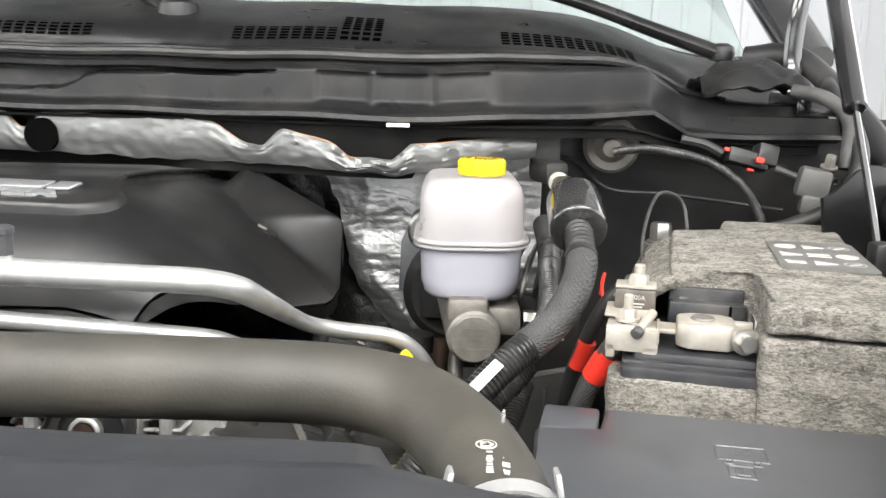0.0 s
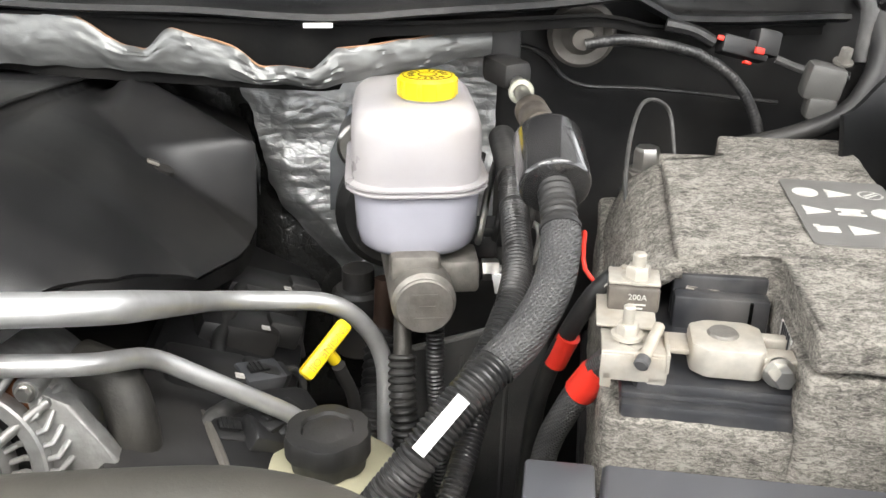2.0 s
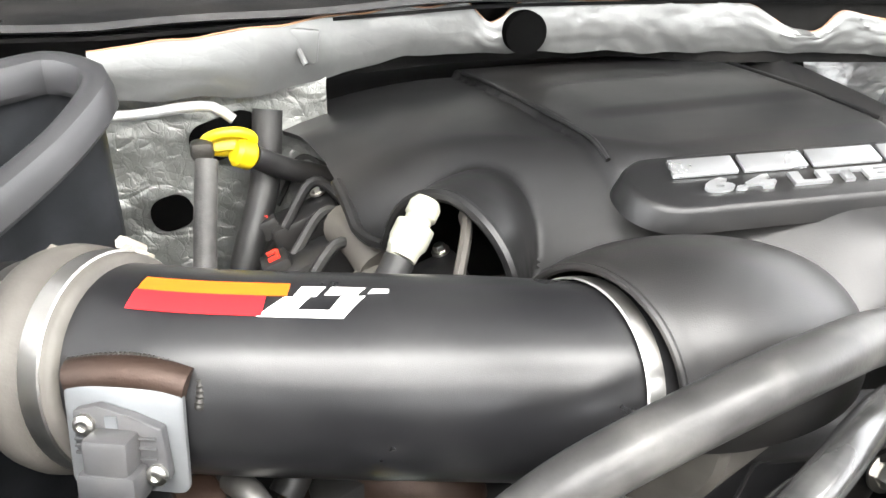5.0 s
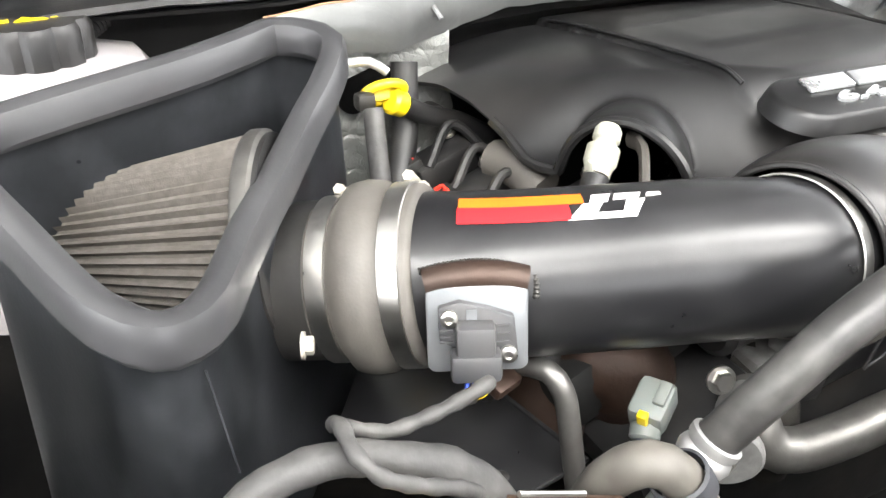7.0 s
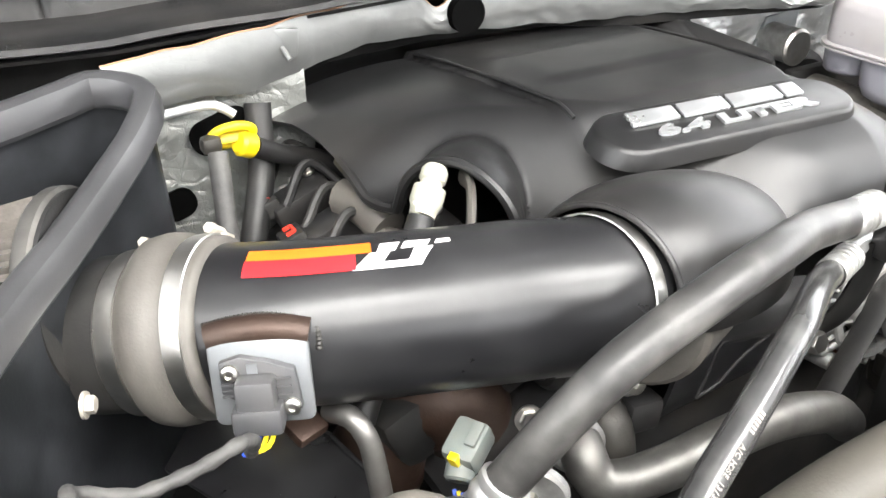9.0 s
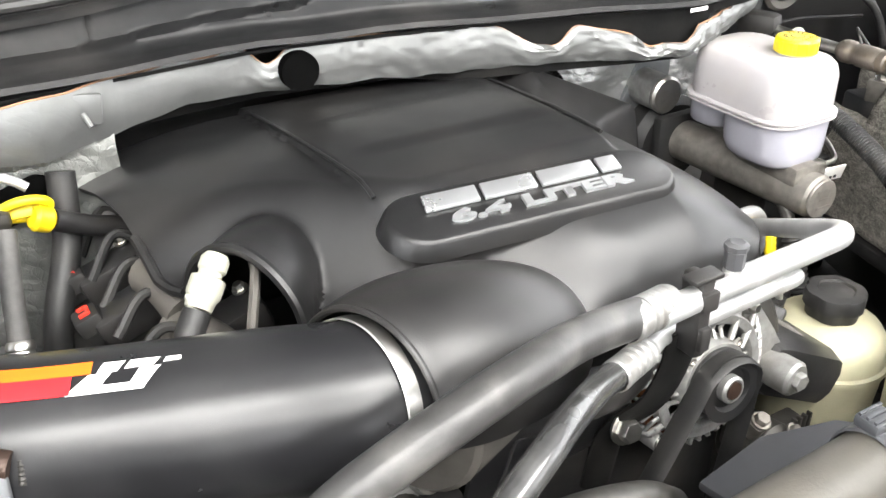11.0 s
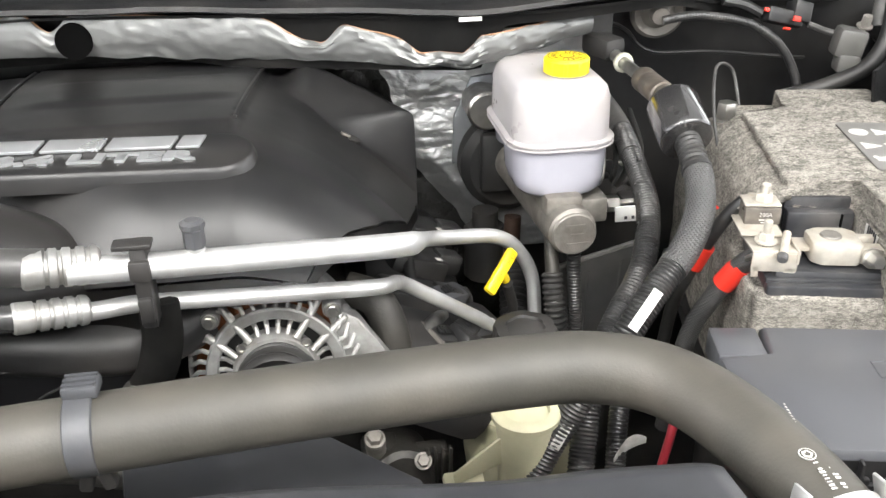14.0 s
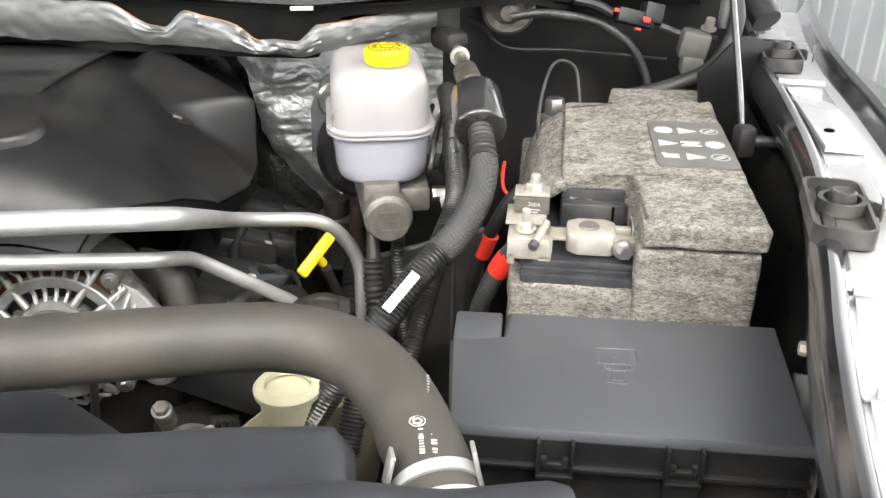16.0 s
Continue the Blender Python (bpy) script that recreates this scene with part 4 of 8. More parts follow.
part("weld_bead", sweep(smooth_path([MM @ V(x, 0.039 + 0.006 * math.cos(x * 40) - 0.002, -0.014) for x in (-0.038, -0.02, 0, 0.02, 0.036)] + [MM @ V(0.040, 0.030, -0.010), MM @ V(0.040, 0.018, -0.006)], 0.0008), lambda s, w: 0.0022 + 0.00035 * math.sin(s * 2600), 10), M_GREASY, rib, "rippled weld bead")
part("welded_pad", prism(rounded(0.068, 0.062, 0.006, 4), -0.004, 0.0, 0.001, MM), M_GREYPLATE, pad, "bare metal mounting pad")
part("pad_wall", prism(rounded(0.058, 0.05, 0.006, 4), -0.03, -0.004, 0.0, MM), M_GLOSS, pad)
tmp = prism([(-0.026, 0.019), (-0.012, 0.023), (0.006, 0.018), (0.024, 0.012), (0.027, -0.018), (0.018, -0.022), (-0.014, -0.012), (-0.026, -0.004)], 0.0002, 0.007, 0.0015, MM)
part("flange", tmp, M_SENSOR, pad)
part("socket", box((0, 0, 0), (0.026, 0.036, 0.018), 0.003, MM @ pose(-0.002, -0.008, 0.013)), M_SENSOR, pad)
part("plug", box((0, 0, 0), (0.034, 0.020, 0.022), 0.004, MM @ pose(-0.002, -0.019, 0.013)), M_SENSOR, pad, "dark grey wire plug")
for k in range(3):
    part("body_rib", box((0, 0, 0), (0.014, 0.0016, 0.002), 0.0005, MM @ pose(0.014, 0.006 - 0.006 * k, 0.0078)), M_SENSOR, pad)
    part("body_rib", box((0, 0, 0), (0.009, 0.0016, 0.002), 0.0005, MM @ pose(-0.021, 0.003 - 0.004 * k, 0.0078)), M_SENSOR, pad)
for sx, sy in ((-0.019, 0.012), (0.020, -0.015)):
    part("screw", lathe([(0, 0.0), (0.006, 0.0), (0.006, 0.003), (0.004, 0.0045), (0.0028, 0.0045), (0.0028, 0.003), (0, 0.003)], 16, MM @ pose(sx, sy, 0.007)), M_STEEL, pad, "bright button-head screw")
part("mark", box((0, 0, 0), (0.007, 0.007, 0.0006), 0, MM @ pose(-0.004, 0.014, 0.0074)), M_GREYPLATE, pad)
w0 = MM @ V(0.000, -0.030, 0.014)
for i, mt_ in enumerate((M_BLUE, M_BLUE, M_YELLOW, M_YELLOW)):
    o = MM.to_3x3() @ V(-0.008 + 0.005 * i, 0, 0.001 * i)
    part("wire", sweep(smooth_path([w0 + o, w0 + o * 0.8 + V(-0.004, -0.004, -0.005), w0 + o * 0.2 + V(-0.014, -0.009, -0.004)], 0.003), 0.0015, 6), mt_, pad, "coloured wire")
lw = thing("sensor_harness", "grey cloth-taped sensor wiring harness", "harness")
part("taped_wire", sweep(smooth_path([w0 + V(-0.011, -0.008, -0.004), w0.lerp(V(-0.848, 0.605, 1.259), 0.55) + V(0, -0.002, -0.002), V(-0.848, 0.605, 1.257), V(-0.864, 0.605, 1.252), V(-0.880, 0.605, 1.249), V(-0.901, 0.605, 1.248), V(-0.917, 0.606, 1.255), V(-0.928, 0.604, 1.263), V(-0.9295, 0.5920, 1.2732), V(-0.9299, 0.5780, 1.2711), V(-0.9271, 0.5700, 1.2674), V(-0.9192, 0.5670, 1.2582), V(-0.9018, 0.5660, 1.2471), V(-0.8827, 0.5670, 1.2364), V(-0.8701, 0.5720, 1.2229)], 0.004), lambda s, w: 0.0039 + 0.0005 * math.sin(s * 420), 10), M_TAPE, lw)

# ---- brake system ----
brake = thing("brake_master_cylinder", "dull grey cast brake master cylinder under a white fluid reservoir", "brake cylinder")
tmp = rod((0.034, 0.800, 1.160), (0.020, 1.02, 1.162), 0.0255, None, 32, 0.004)
box((0.064, 0.85, 1.168), (0.032, 0.04, 0.028), 0.004, bm=tmp)
box((0.028, 0.86, 1.182), (0.04, 0.09, 0.024), 0.006, bm=tmp)
part("cylinder_body", tmp, M_MC, brake)
tmp = rod((0.034, 0.7955, 1.160), (0.034, 0.800, 1.160), 0.0228, None, 32, 0.0012)
for i, wdt in enumerate((0.02, 0.013, 0.024)):
    box((0.034 + 0.002 * i, 0.7952, 1.170 - 0.010 * i), (wdt, 0.001, 0.0022), 0, bm=tmp)
part("end_plug", tmp, M_MC, brake, "round cast end plug with worn cast marks")
tmp = hexbolt((0.084, 0.85, 1.166), (1, 0, 0), 0.009, 0.014)
sweep(smooth_path([(0.098, 0.85, 1.166), (0.125, 0.855, 1.168), (0.14, 0.9, 1.18), (0.13, 0.98, 1.16)]), 0.0032, 8, tmp)
part("brake_line", tmp, M_STEEL, brake, "steel brake pipe with a hexagon nut")
part("sensor_plug", box((0.034, 0.845, 1.130), (0.028, 0.03, 0.02), 0.004), M_PLASTIC, brake)

res = thing("brake_fluid_reservoir", "milky white plastic brake fluid reservoir with a yellow cap", "reservoir")
RX, RY = 0.031, 0.900


def res_out(w, d, r, dy=0.0):
    return rounded(w * 1.10, d * 0.98, r, 6, RX, RY + dy)


tmp = stack([(res_out(0.090, 0.148, 0.030), 1.236), (res_out(0.093, 0.151, 0.031), 1.25), (res_out(0.092, 0.150, 0.031), 1.285), (res_out(0.086, 0.144, 0.029), 1.296), (res_out(0.074, 0.132, 0.026), 1.3025), (res_out(0.05, 0.1, 0.02), 1.304)])
part("upper_chamber", tmp, M_WHITE, res, smooth=60)
tmp = stack([(res_out(0.074, 0.082, 0.028, -0.031), 1.189), (res_out(0.083, 0.092, 0.030, -0.029), 1.194), (res_out(0.088, 0.096, 0.031, -0.027), 1.205), (res_out(0.091, 0.098, 0.031, -0.026), 1.238)])
part("lower_chamber", tmp, M_FLUID, res, smooth=60)
tmp = stack([(res_out(0.07, 0.05, 0.02, 0.048), 1.207), (res_out(0.082, 0.056, 0.024, 0.046), 1.212), (res_out(0.086, 0.058, 0.024, 0.045), 1.238)])
part("rear_chamber", tmp, M_FLUID, res, smooth=60)
for dz in (0.0, 0.0042):
    part("seam", stack([(res_out(0.098, 0.156, 0.033), 1.238 + dz), (res_out(0.103, 0.161, 0.035), 1.2392 + dz), (res_out(0.103, 0.161, 0.035), 1.2408 + dz), (res_out(0.098, 0.156, 0.033), 1.242 + dz)]), M_WHITE, res, "moulded seam round the reservoir")
CX, CY = 0.040, 0.872
part("neck", lathe([(0.02, 0), (0.02, 0.008), (0.0, 0.008)], 24, pose(CX, CY, 1.302)), M_WHITE, res)
ribs = []
cap = lathe([(0.0195, 0.0), (0.0225, 0.001), (0.023, 0.004), (0.023, 0.014), (0.021, 0.0165), (0.0, 0.017)], 40, pose(CX, CY, 1.3055))
for k in range(10):
    a = k * math.tau / 10
    ribs.append(box((CX + 0.0226 * math.cos(a), CY + 0.0226 * math.sin(a), 1.3135), (0.002, 0.004, 0.013), 0.0006, pose(0, 0, 0, 0, 0, math.degrees(a))))
cap = part("cap", cap, M_YELLOW, res, "yellow screw cap with dark ring markings")
for tmp in ribs:
    part("grip_rib", tmp, M_YELLOW, cap)
M_CAPMARK = material("dark_yellow_print", (0.13, 0.092, 0.008), 0.5, var=0.2, scale=200, bump=0)
part("cap_ring", lathe([(0.0062, 0.0), (0.0078, 0.0), (0.0078, 0.0005), (0.0062, 0.0005)], 32, pose(CX, CY, 1.3222)), M_CAPMARK, cap, "dark printed ring")
part("cap_ring", lathe([(0.0186, 0.0), (0.0194, 0.0), (0.0194, 0.0005), (0.0186, 0.0005)], 40, pose(CX, CY, 1.3220)), M_CAPMARK, cap, "dark printed ring")
for k in range(18):
    if k % 6 == 5:
        continue
    a = k * math.tau / 18
    part("cap_mark", box((CX + 0.0135 * math.cos(a), CY + 0.0135 * math.sin(a), 1.3225), (0.0046, 0.0011 + 0.0007 * (k % 3), 0.0005), 0, pose(0, 0, 0, 0, 0, math.degrees(a))), M_CAPMARK, cap, "dark printed mark")

# hydraulic accumulator beside the cylinder
acc = thing("brake_accumulator", "dark grey steel accumulator canister with a bright end", "accumulator")
AM = axis((-0.012, 1.115, 1.226), (-0.014, 1.0, 1.226))
part("canister", lathe([(0, 0.03), (0.030, 0.03), (0.030, 0.045), (0.0225, 0.048), (0.0225, 0.108), (0.0, 0.108)], 36, AM), M_CAST, acc, "dull grey canister")
part("mount_pad", lathe([(0, 0.045), (0.037, 0.045), (0.037, 0.056), (0.033, 0.058), (0.024, 0.058)], 36, AM), M_RUBBER, acc, "black rubber mount")
part("end_cap", lathe([(0.0, 0.108), (0.0215, 0.108), (0.0232, 0.110), (0.0232, 0.113), (0.02, 0.1155), (0.0, 0.1155)], 36, AM), M_STEEL, acc, "bright crimped steel end")
part("bracket_plate", prism([(-0.024, -0.060), (0.05, -0.055), (0.055, 0.055), (0.0, 0.05), (-0.022, 0.0)], -0.003, 0.003, 0.001, plane_pose((-0.024, 1.050, 1.205), (1, 0, 0), (0, 0, 1))), M_GREYPLATE, acc, "pale grey bracket plate")
# Black plug on the plate, painting the hole's shaded depth.
part("plate_hole", rod((-0.026, 1.0455, 1.170), (-0.026, 1.049, 1.170), 0.007, None, 16), M_VOID, acc)
boost = thing("hydraulic_booster", "black hydraulic brake booster housing on the firewall", "brake booster")
part("housing", rod((0.02, 1.015, 1.15), (0.02, 1.10, 1.15), 0.062, None, 36, 0.01), M_DARK, boost)
tmp = rod((-0.02, 0.98, 1.09), (-0.02, 0.98, 1.02), 0.026, None, 24, 0.004)
rod((-0.02, 0.98, 1.11), (-0.02, 0.98, 1.09), 0.016, tmp)
part("lower_port", tmp, M_DARK, boost)
part("flange", box((0.024, 1.006, 1.16), (0.09, 0.016, 0.075), 0.006), M_DARK, boost)

# ---- battery in its fleece jacket ----
BATM = pose(0.306, 0.545, 0, 0, 0, -13.6)


def fleece(outline, z0, z1, r, amp, seed, m=BATM):
    """A soft felt slab over an outline, with uneven faces."""
    tmp = prism(outline, z0, z1, r, None, None, 3)
    bmesh.ops.triangulate(tmp, faces=tmp.faces[:])
    for _ in range(6):
        bmesh.ops.subdivide_edges(tmp, edges=[e for e in tmp.edges if e.calc_length() > 0.011], cuts=1)
        bmesh.ops.triangulate(tmp, faces=[f for f in tmp.faces if len(f.verts) > 3])
    for v in tmp.verts:
        q = v.co * 60 + Vector((seed, 0, 0))
        v.co += Vector((noise.noise(q), noise.noise(q + Vector((9, 0, 0))), noise.noise(q + Vector((0, 9, 0))))) * amp
    bmesh.ops.triangulate(tmp, faces=[f for f in tmp.faces if len(f.verts) > 4])
    tmp.transform(m)
    return tmp


battery = thing("battery", "black battery wrapped in a mottled grey fleece jacket", "battery")
part("case", box((-0.095, 0.18, 1.13), (0.165, 0.34, 0.17), 0.006, bm=None), M_BATTERY, battery).matrix_local = BATM
part("front_jacket", fleece([(-0.192, -0.004), (-0.092, -0.004), (-0.092, 0.012), (-0.192, 0.012)], 1.055, 1.198, 0.004, 0.0016, 1), M_FLEECE, battery, "grey fleece jacket side", smooth=180)
part("corner_jacket", fleece([(-0.094, -0.006), (0.002, -0.006), (0.002, 0.10), (-0.094, 0.10)], 1.055, 1.2355, 0.004, 0.0014, 2), M_FLEECE, battery, "grey fleece jacket corner", smooth=180)
part("side_jacket", fleece([(-0.012, 0.012), (0.004, 0.012), (0.004, 0.364), (-0.012, 0.364)], 1.055, 1.236, 0.004, 0.0016, 3), M_FLEECE, battery, smooth=180)
part("side_jacket", fleece([(-0.194, 0.012), (-0.176, 0.012), (-0.176, 0.364), (-0.194, 0.364)], 1.055, 1.195, 0.005, 0.002, 4), M_FLEECE, battery, smooth=180)
# slumped flap on the side beside the cables
tmp = sheet(lambda u, v: BATM @ Vector((-0.150 - 0.042 * v - 0.006 * math.sin(3.1 * v), 0.085 + 0.20 * u, 1.252 - 0.055 * v * v - 0.012 * v + 0.004 * noise.noise(Vector((u * 8, v * 6, 3))))), 24, 10, 0.009)
part("flap", tmp, M_FLEECE, battery, "slumped grey fleece flap", smooth=180)
part("inner_layer", fleece([(-0.15, 0.09), (0.0, 0.09), (0.0, 0.362), (-0.15, 0.362)], 1.19, 1.24, 0.005, 0.002, 5), M_FLEECE, battery, smooth=180)
TOP = [(-0.092, -0.008), (0.005, -0.006), (0.006, 0.364), (-0.098, 0.358), (-0.101, 0.302), (-0.112, 0.288), (-0.150, 0.283), (-0.153, 0.092), (-0.090, 0.095)]
part("top_pad", fleece(TOP, 1.2385, 1.2585, 0.003, 0.0014, 6), M_FLEECE, battery, "grey fleece top pad with a notch", smooth=180)
# exposed corner of the case and its ledge
part("case_ledge", box((-0.138, 0.05, 1.203), (0.092, 0.085, 0.012), 0.003), M_BATTERY, battery, "black battery top").matrix_local = BATM
for yy, zz, hh_ in ((0.0825, 1.2205, 0.031), (0.096, 1.223, 0.043)):
    part("post_cover", box((-0.125, yy, zz), (0.056, 0.0125, hh_), 0.002), M_BATTERY, battery, "black ridge behind the post").matrix_local = BATM
part("vent_pin", box((-0.108, 0.0760, 1.227), (0.002, 0.002, 0.016), 0.0005), M_VOID, battery).matrix_local = BATM
for k in range(5):
    part("barcode_bar", box((-0.0955, 0.034 + 0.004 * k, 1.232), (0.0008, 0.0012 + 0.0006 * (k % 2), 0.011), 0), M_BATTERY, battery).matrix_local = BATM
part("case_front", box((-0.138, 0.006, 1.195), (0.092, 0.012, 0.022), 0.003), M_BATTERY, battery).matrix_local = BATM
part("side_label", box((-0.0942, 0.045, 1.229), (0.0010, 0.026, 0.013), 0), M_SYMBOL, battery, "white paper label").matrix_local = BATM
sticker = part("warning_sticker", prism(rounded(0.072, 0.126, 0.005, 3, -0.0325, 0.179), 1.2586, 1.2600), M_LABELGREY, battery, "grey sticker with white warning symbols")
sticker.matrix_local = BATM


def disc(cx, cy, r, z, n=20):
    return [(cx + r * math.cos(k * math.tau / n), cy + r * math.sin(k * math.tau / n)) for k in range(n)]


for row, ly in enumerate((0.213, 0.176, 0.142)):
    for col, lx in enumerate((-0.055, -0.033, -0.011)):
        if (row, col) in ((0, 0), (1, 2)):
            tmp = prism(disc(lx, ly, 0.0088, 0), 1.2600, 1.2607)
        elif col == 2:
            tmp = bmesh.new()
            o, i = disc(lx, ly, 0.0088, 0), disc(lx, ly, 0.0072, 0)
            vo, vi = [tmp.verts.new((*p, 1.2606)) for p in o], [tmp.verts.new((*p, 1.2606)) for p in i]
            for k in range(20):
                tmp.faces.new((vo[k], vo[(k + 1) % 20], vi[(k + 1) % 20], vi[k]))
            for off in (-0.002, 0.002):
                box((lx, ly + off, 1.2605), (0.013, 0.0014, 0.0004), 0, pose(0, 0, 0, 0, 0, 40), tmp)
        elif row == 2 and col == 0:
            tmp = box((lx, ly, 1.2603), (0.014, 0.009, 0.0006))
            box((lx - 0.006, ly + 0.005, 1.2603), (0.004, 0.004, 0.0006), bm=tmp)
        elif row == 1 and col == 1:
            tmp = box((lx, ly, 1.2603), (0.012, 0.012, 0.0006))
            for k in range(4):
                box((lx + 0.0075 * (k % 2 * 2 - 1), ly + 0.0045 * (k // 2 * 2 - 1), 1.2603), (0.003, 0.003, 0.0006), bm=tmp)
        else:
            tmp = prism([(lx - 0.008, ly - 0.008), (lx + 0.009, ly - 0.001), (lx - 0.008, ly + 0.008)], 1.2600, 1.2607)
        part("symbol", tmp, M_SYMBOL, sticker, "white warning symbol")

term = thing("battery_terminal", "pale zinc battery clamp with a fused cable bracket", "terminal")
Z0 = 1.222
tmp = prism([(-0.148, 0.022), (-0.140, 0.015), (-0.112, 0.015), (-0.108, 0.02), (-0.108, 0.046), (-0.116, 0.052), (-0.138, 0.052), (-0.148, 0.046)], Z0 - 0.005, Z0 + 0.013, 0.0025)
box((-0.157, 0.036, Z0 + 0.004), (0.022, 0.020, 0.0035), 0.001, bm=tmp)
tmp.transform(BATM)
clamp = part("post_clamp", tmp, M_GOLD, term, "pale zinc cast post clamp")
for cy, cz, size in ((0.023, Z0 + 0.003, (0.018, 0.013, 0.014)), (0.040, Z0 + 0.005, (0.020, 0.008, 0.013))):
    part("clamp_finger", box((-0.1015, cy, cz), size, 0.002), M_GOLD, clamp).matrix_local = BATM
tmp = lathe([(0.0, 0.0165), (0.0075, 0.0165), (0.0088, 0.015), (0.0098, 0.0), (0.0118, 0.0), (0.0120, 0.0145), (0.0098, 0.015)], 28, BATM @ pose(-0.130, 0.035, Z0 - 0.002))
part("post", tmp, M_MC, term, "worn lead battery post")
tmp = hexbolt(BATM @ V(-0.103, 0.014, Z0 + 0.004), BATM.to_3x3() @ V(0.15, -1, 0.1), 0.006, 0.010, 0.0085)
part("clamp_bolt", tmp, M_STEEL, clamp, "steel clamp bolt")
tmp = box((-0.178, 0.030, Z0 + 0.006), (0.036, 0.036, 0.0022), 0.0008, pose(0, 0, 0, -6, 0, 0))
box((-0.178, 0.0125, Z0 - 0.001), (0.036, 0.0022, 0.016), 0.0008, bm=tmp)
box((-0.1605, 0.024, Z0 + 0.004), (0.0022, 0.028, 0.012), 0.0008, bm=tmp)
box((-0.182, 0.066, Z0 + 0.0085), (0.034, 0.05, 0.002), 0.0008, bm=tmp)
box((-0.1925, 0.0125, Z0 - 0.009), (0.006, 0.0022, 0.010), 0.0008, bm=tmp)
box((-0.1655, 0.0125, Z0 - 0.009), (0.010, 0.0022, 0.008), 0.0008, bm=tmp)
tmp.transform(BATM)
part("fuse_bracket", tmp, M_GOLD, term, "pale zinc fuse bracket")
tmp = hexbolt(BATM @ V(-0.182, 0.030, Z0 + 0.009), (0, 0, 1), 0.0065, 0.006, 0.009)
rod(BATM @ V(-0.182, 0.030, Z0 + 0.012), BATM @ V(-0.182, 0.030, Z0 + 0.028), 0.0034, tmp, 10, 0.0008)
part("stud", tmp, M_GOLD, term, "zinc stud and nut")
tmp = box((-0.178, 0.0715, Z0 + 0.0165), (0.030, 0.022, 0.0155), 0.0018)
tmp.transform(BATM)
fuse = part("fuse", tmp, M_FUSE, term, "smoky brown square fuse with its rating")
part("fuse_plate", box((-0.178, 0.074, Z0 + 0.0255), (0.030, 0.022, 0.0018), 0.0006), M_GOLD, term, "corroded zinc plate over the fuse").matrix_local = BATM
tmp = rod(BATM @ V(-0.1645, 0.0350, Z0 + 0.0145), BATM @ V(-0.1735, 0.0085, Z0 + 0.0075), 0.0034, None, 12, 0.0008)
part("loose_stud", tmp, M_GOLD, term, "slanting zinc stud")
part("stud_tip", rod(BATM @ V(-0.1732, 0.0092, Z0 + 0.0077), BATM @ V(-0.1755, 0.0030, Z0 + 0.0060), 0.0042, None, 12, 0.001), M_SENSOR, term, "dark threaded end")
part("rating", words("200A", 0.0050, BATM @ plane_pose((-0.176, 0.0602, Z0 + 0.0185), (1, 0, 0), (0, 0, 1)), 0.0004), M_SYMBOL, fuse, "white fuse rating lettering")
for k in range(2):
    part("print_bar", box((-0.176, 0.0603, Z0 + 0.0138 - 0.0024 * k), (0.010 - 0.003 * k, 0.0006, 0.0009), 0), M_SYMBOL, fuse).matrix_local = BATM
tmp = hexbolt(BATM @ V(-0.176, 0.072, Z0 + 0.025), (0, 0, 1), 0.0075, 0.007, 0.010)
rod(BATM @ V(-0.176, 0.072, Z0 + 0.03), BATM @ V(-0.176, 0.072, Z0 + 0.042), 0.0042, tmp, 10, 0.001)
part("fuse_nut", tmp, M_GOLD, term, "zinc nut on the fuse stud")


def cable(name, pts, r, mat, label, n=14, category="cable", group="", sleeve=None):
    th = thing(name, label, category, group=group)
    part("sheath", sweep(smooth_path(pts, 0.006), r, n), mat, th)
    return th


c1 = cable("battery_cable", [(0.145, 0.672, 1.244), (0.132, 0.676, 1.228), (0.119, 0.684, 1.196), (0.110, 0.695, 1.16), (0.106, 0.712, 1.11), (0.10, 0.72, 1.0)], 0.0062, M_RUBBER, "black battery cable with a red sleeve end", group="battery cables")
part("lug", sweep([(0.155, 0.668, 1.2455), (0.148, 0.671, 1.246), (0.139, 0.674, 1.238), (0.131, 0.677, 1.226)], 0.0066, 12, flat=0.5), M_GOLD, c1, "corroded zinc cable lug")
part("red_sleeve", sweep(smooth_path([(0.120, 0.683, 1.195), (0.117, 0.6865, 1.184), (0.1135, 0.690, 1.171)]), lambda s, w: 0.0074, 16), M_RED, c1, "red heat-shrink sleeve")
c2 = cable("battery_cable", [(0.138, 0.610, 1.226), (0.134, 0.622, 1.216), (0.126, 0.638, 1.195), (0.113, 0.65, 1.16), (0.105, 0.668, 1.11), (0.098, 0.68, 1.0)], 0.0086, M_BRAID, "thick black braided battery cable with a red boot", group="battery cables")
part("red_sleeve", sweep(smooth_path([(0.1295, 0.633, 1.201), (0.126, 0.638, 1.194), (0.1195, 0.6445, 1.178)]), lambda s, w: 0.0100 if s > 0.006 else 0.009, 18), M_RED, c2, "red rubber boot")
part("lug", sweep([(0.142, 0.602, 1.228), (0.136, 0.612, 1.226), (0.131, 0.626, 1.213)], 0.008, 12, flat=0.55), M_STEEL, c2, "bare crimped cable lug")
cable("thin_red_wire", [(0.150, 0.80, 1.205), (0.149, 0.785, 1.222), (0.146, 0.765, 1.232), (0.140, 0.742, 1.229), (0.139, 0.730, 1.220), (0.146, 0.722, 1.212)], 0.0016, M_RED, "thin red wire beside the battery", 8, "wire")

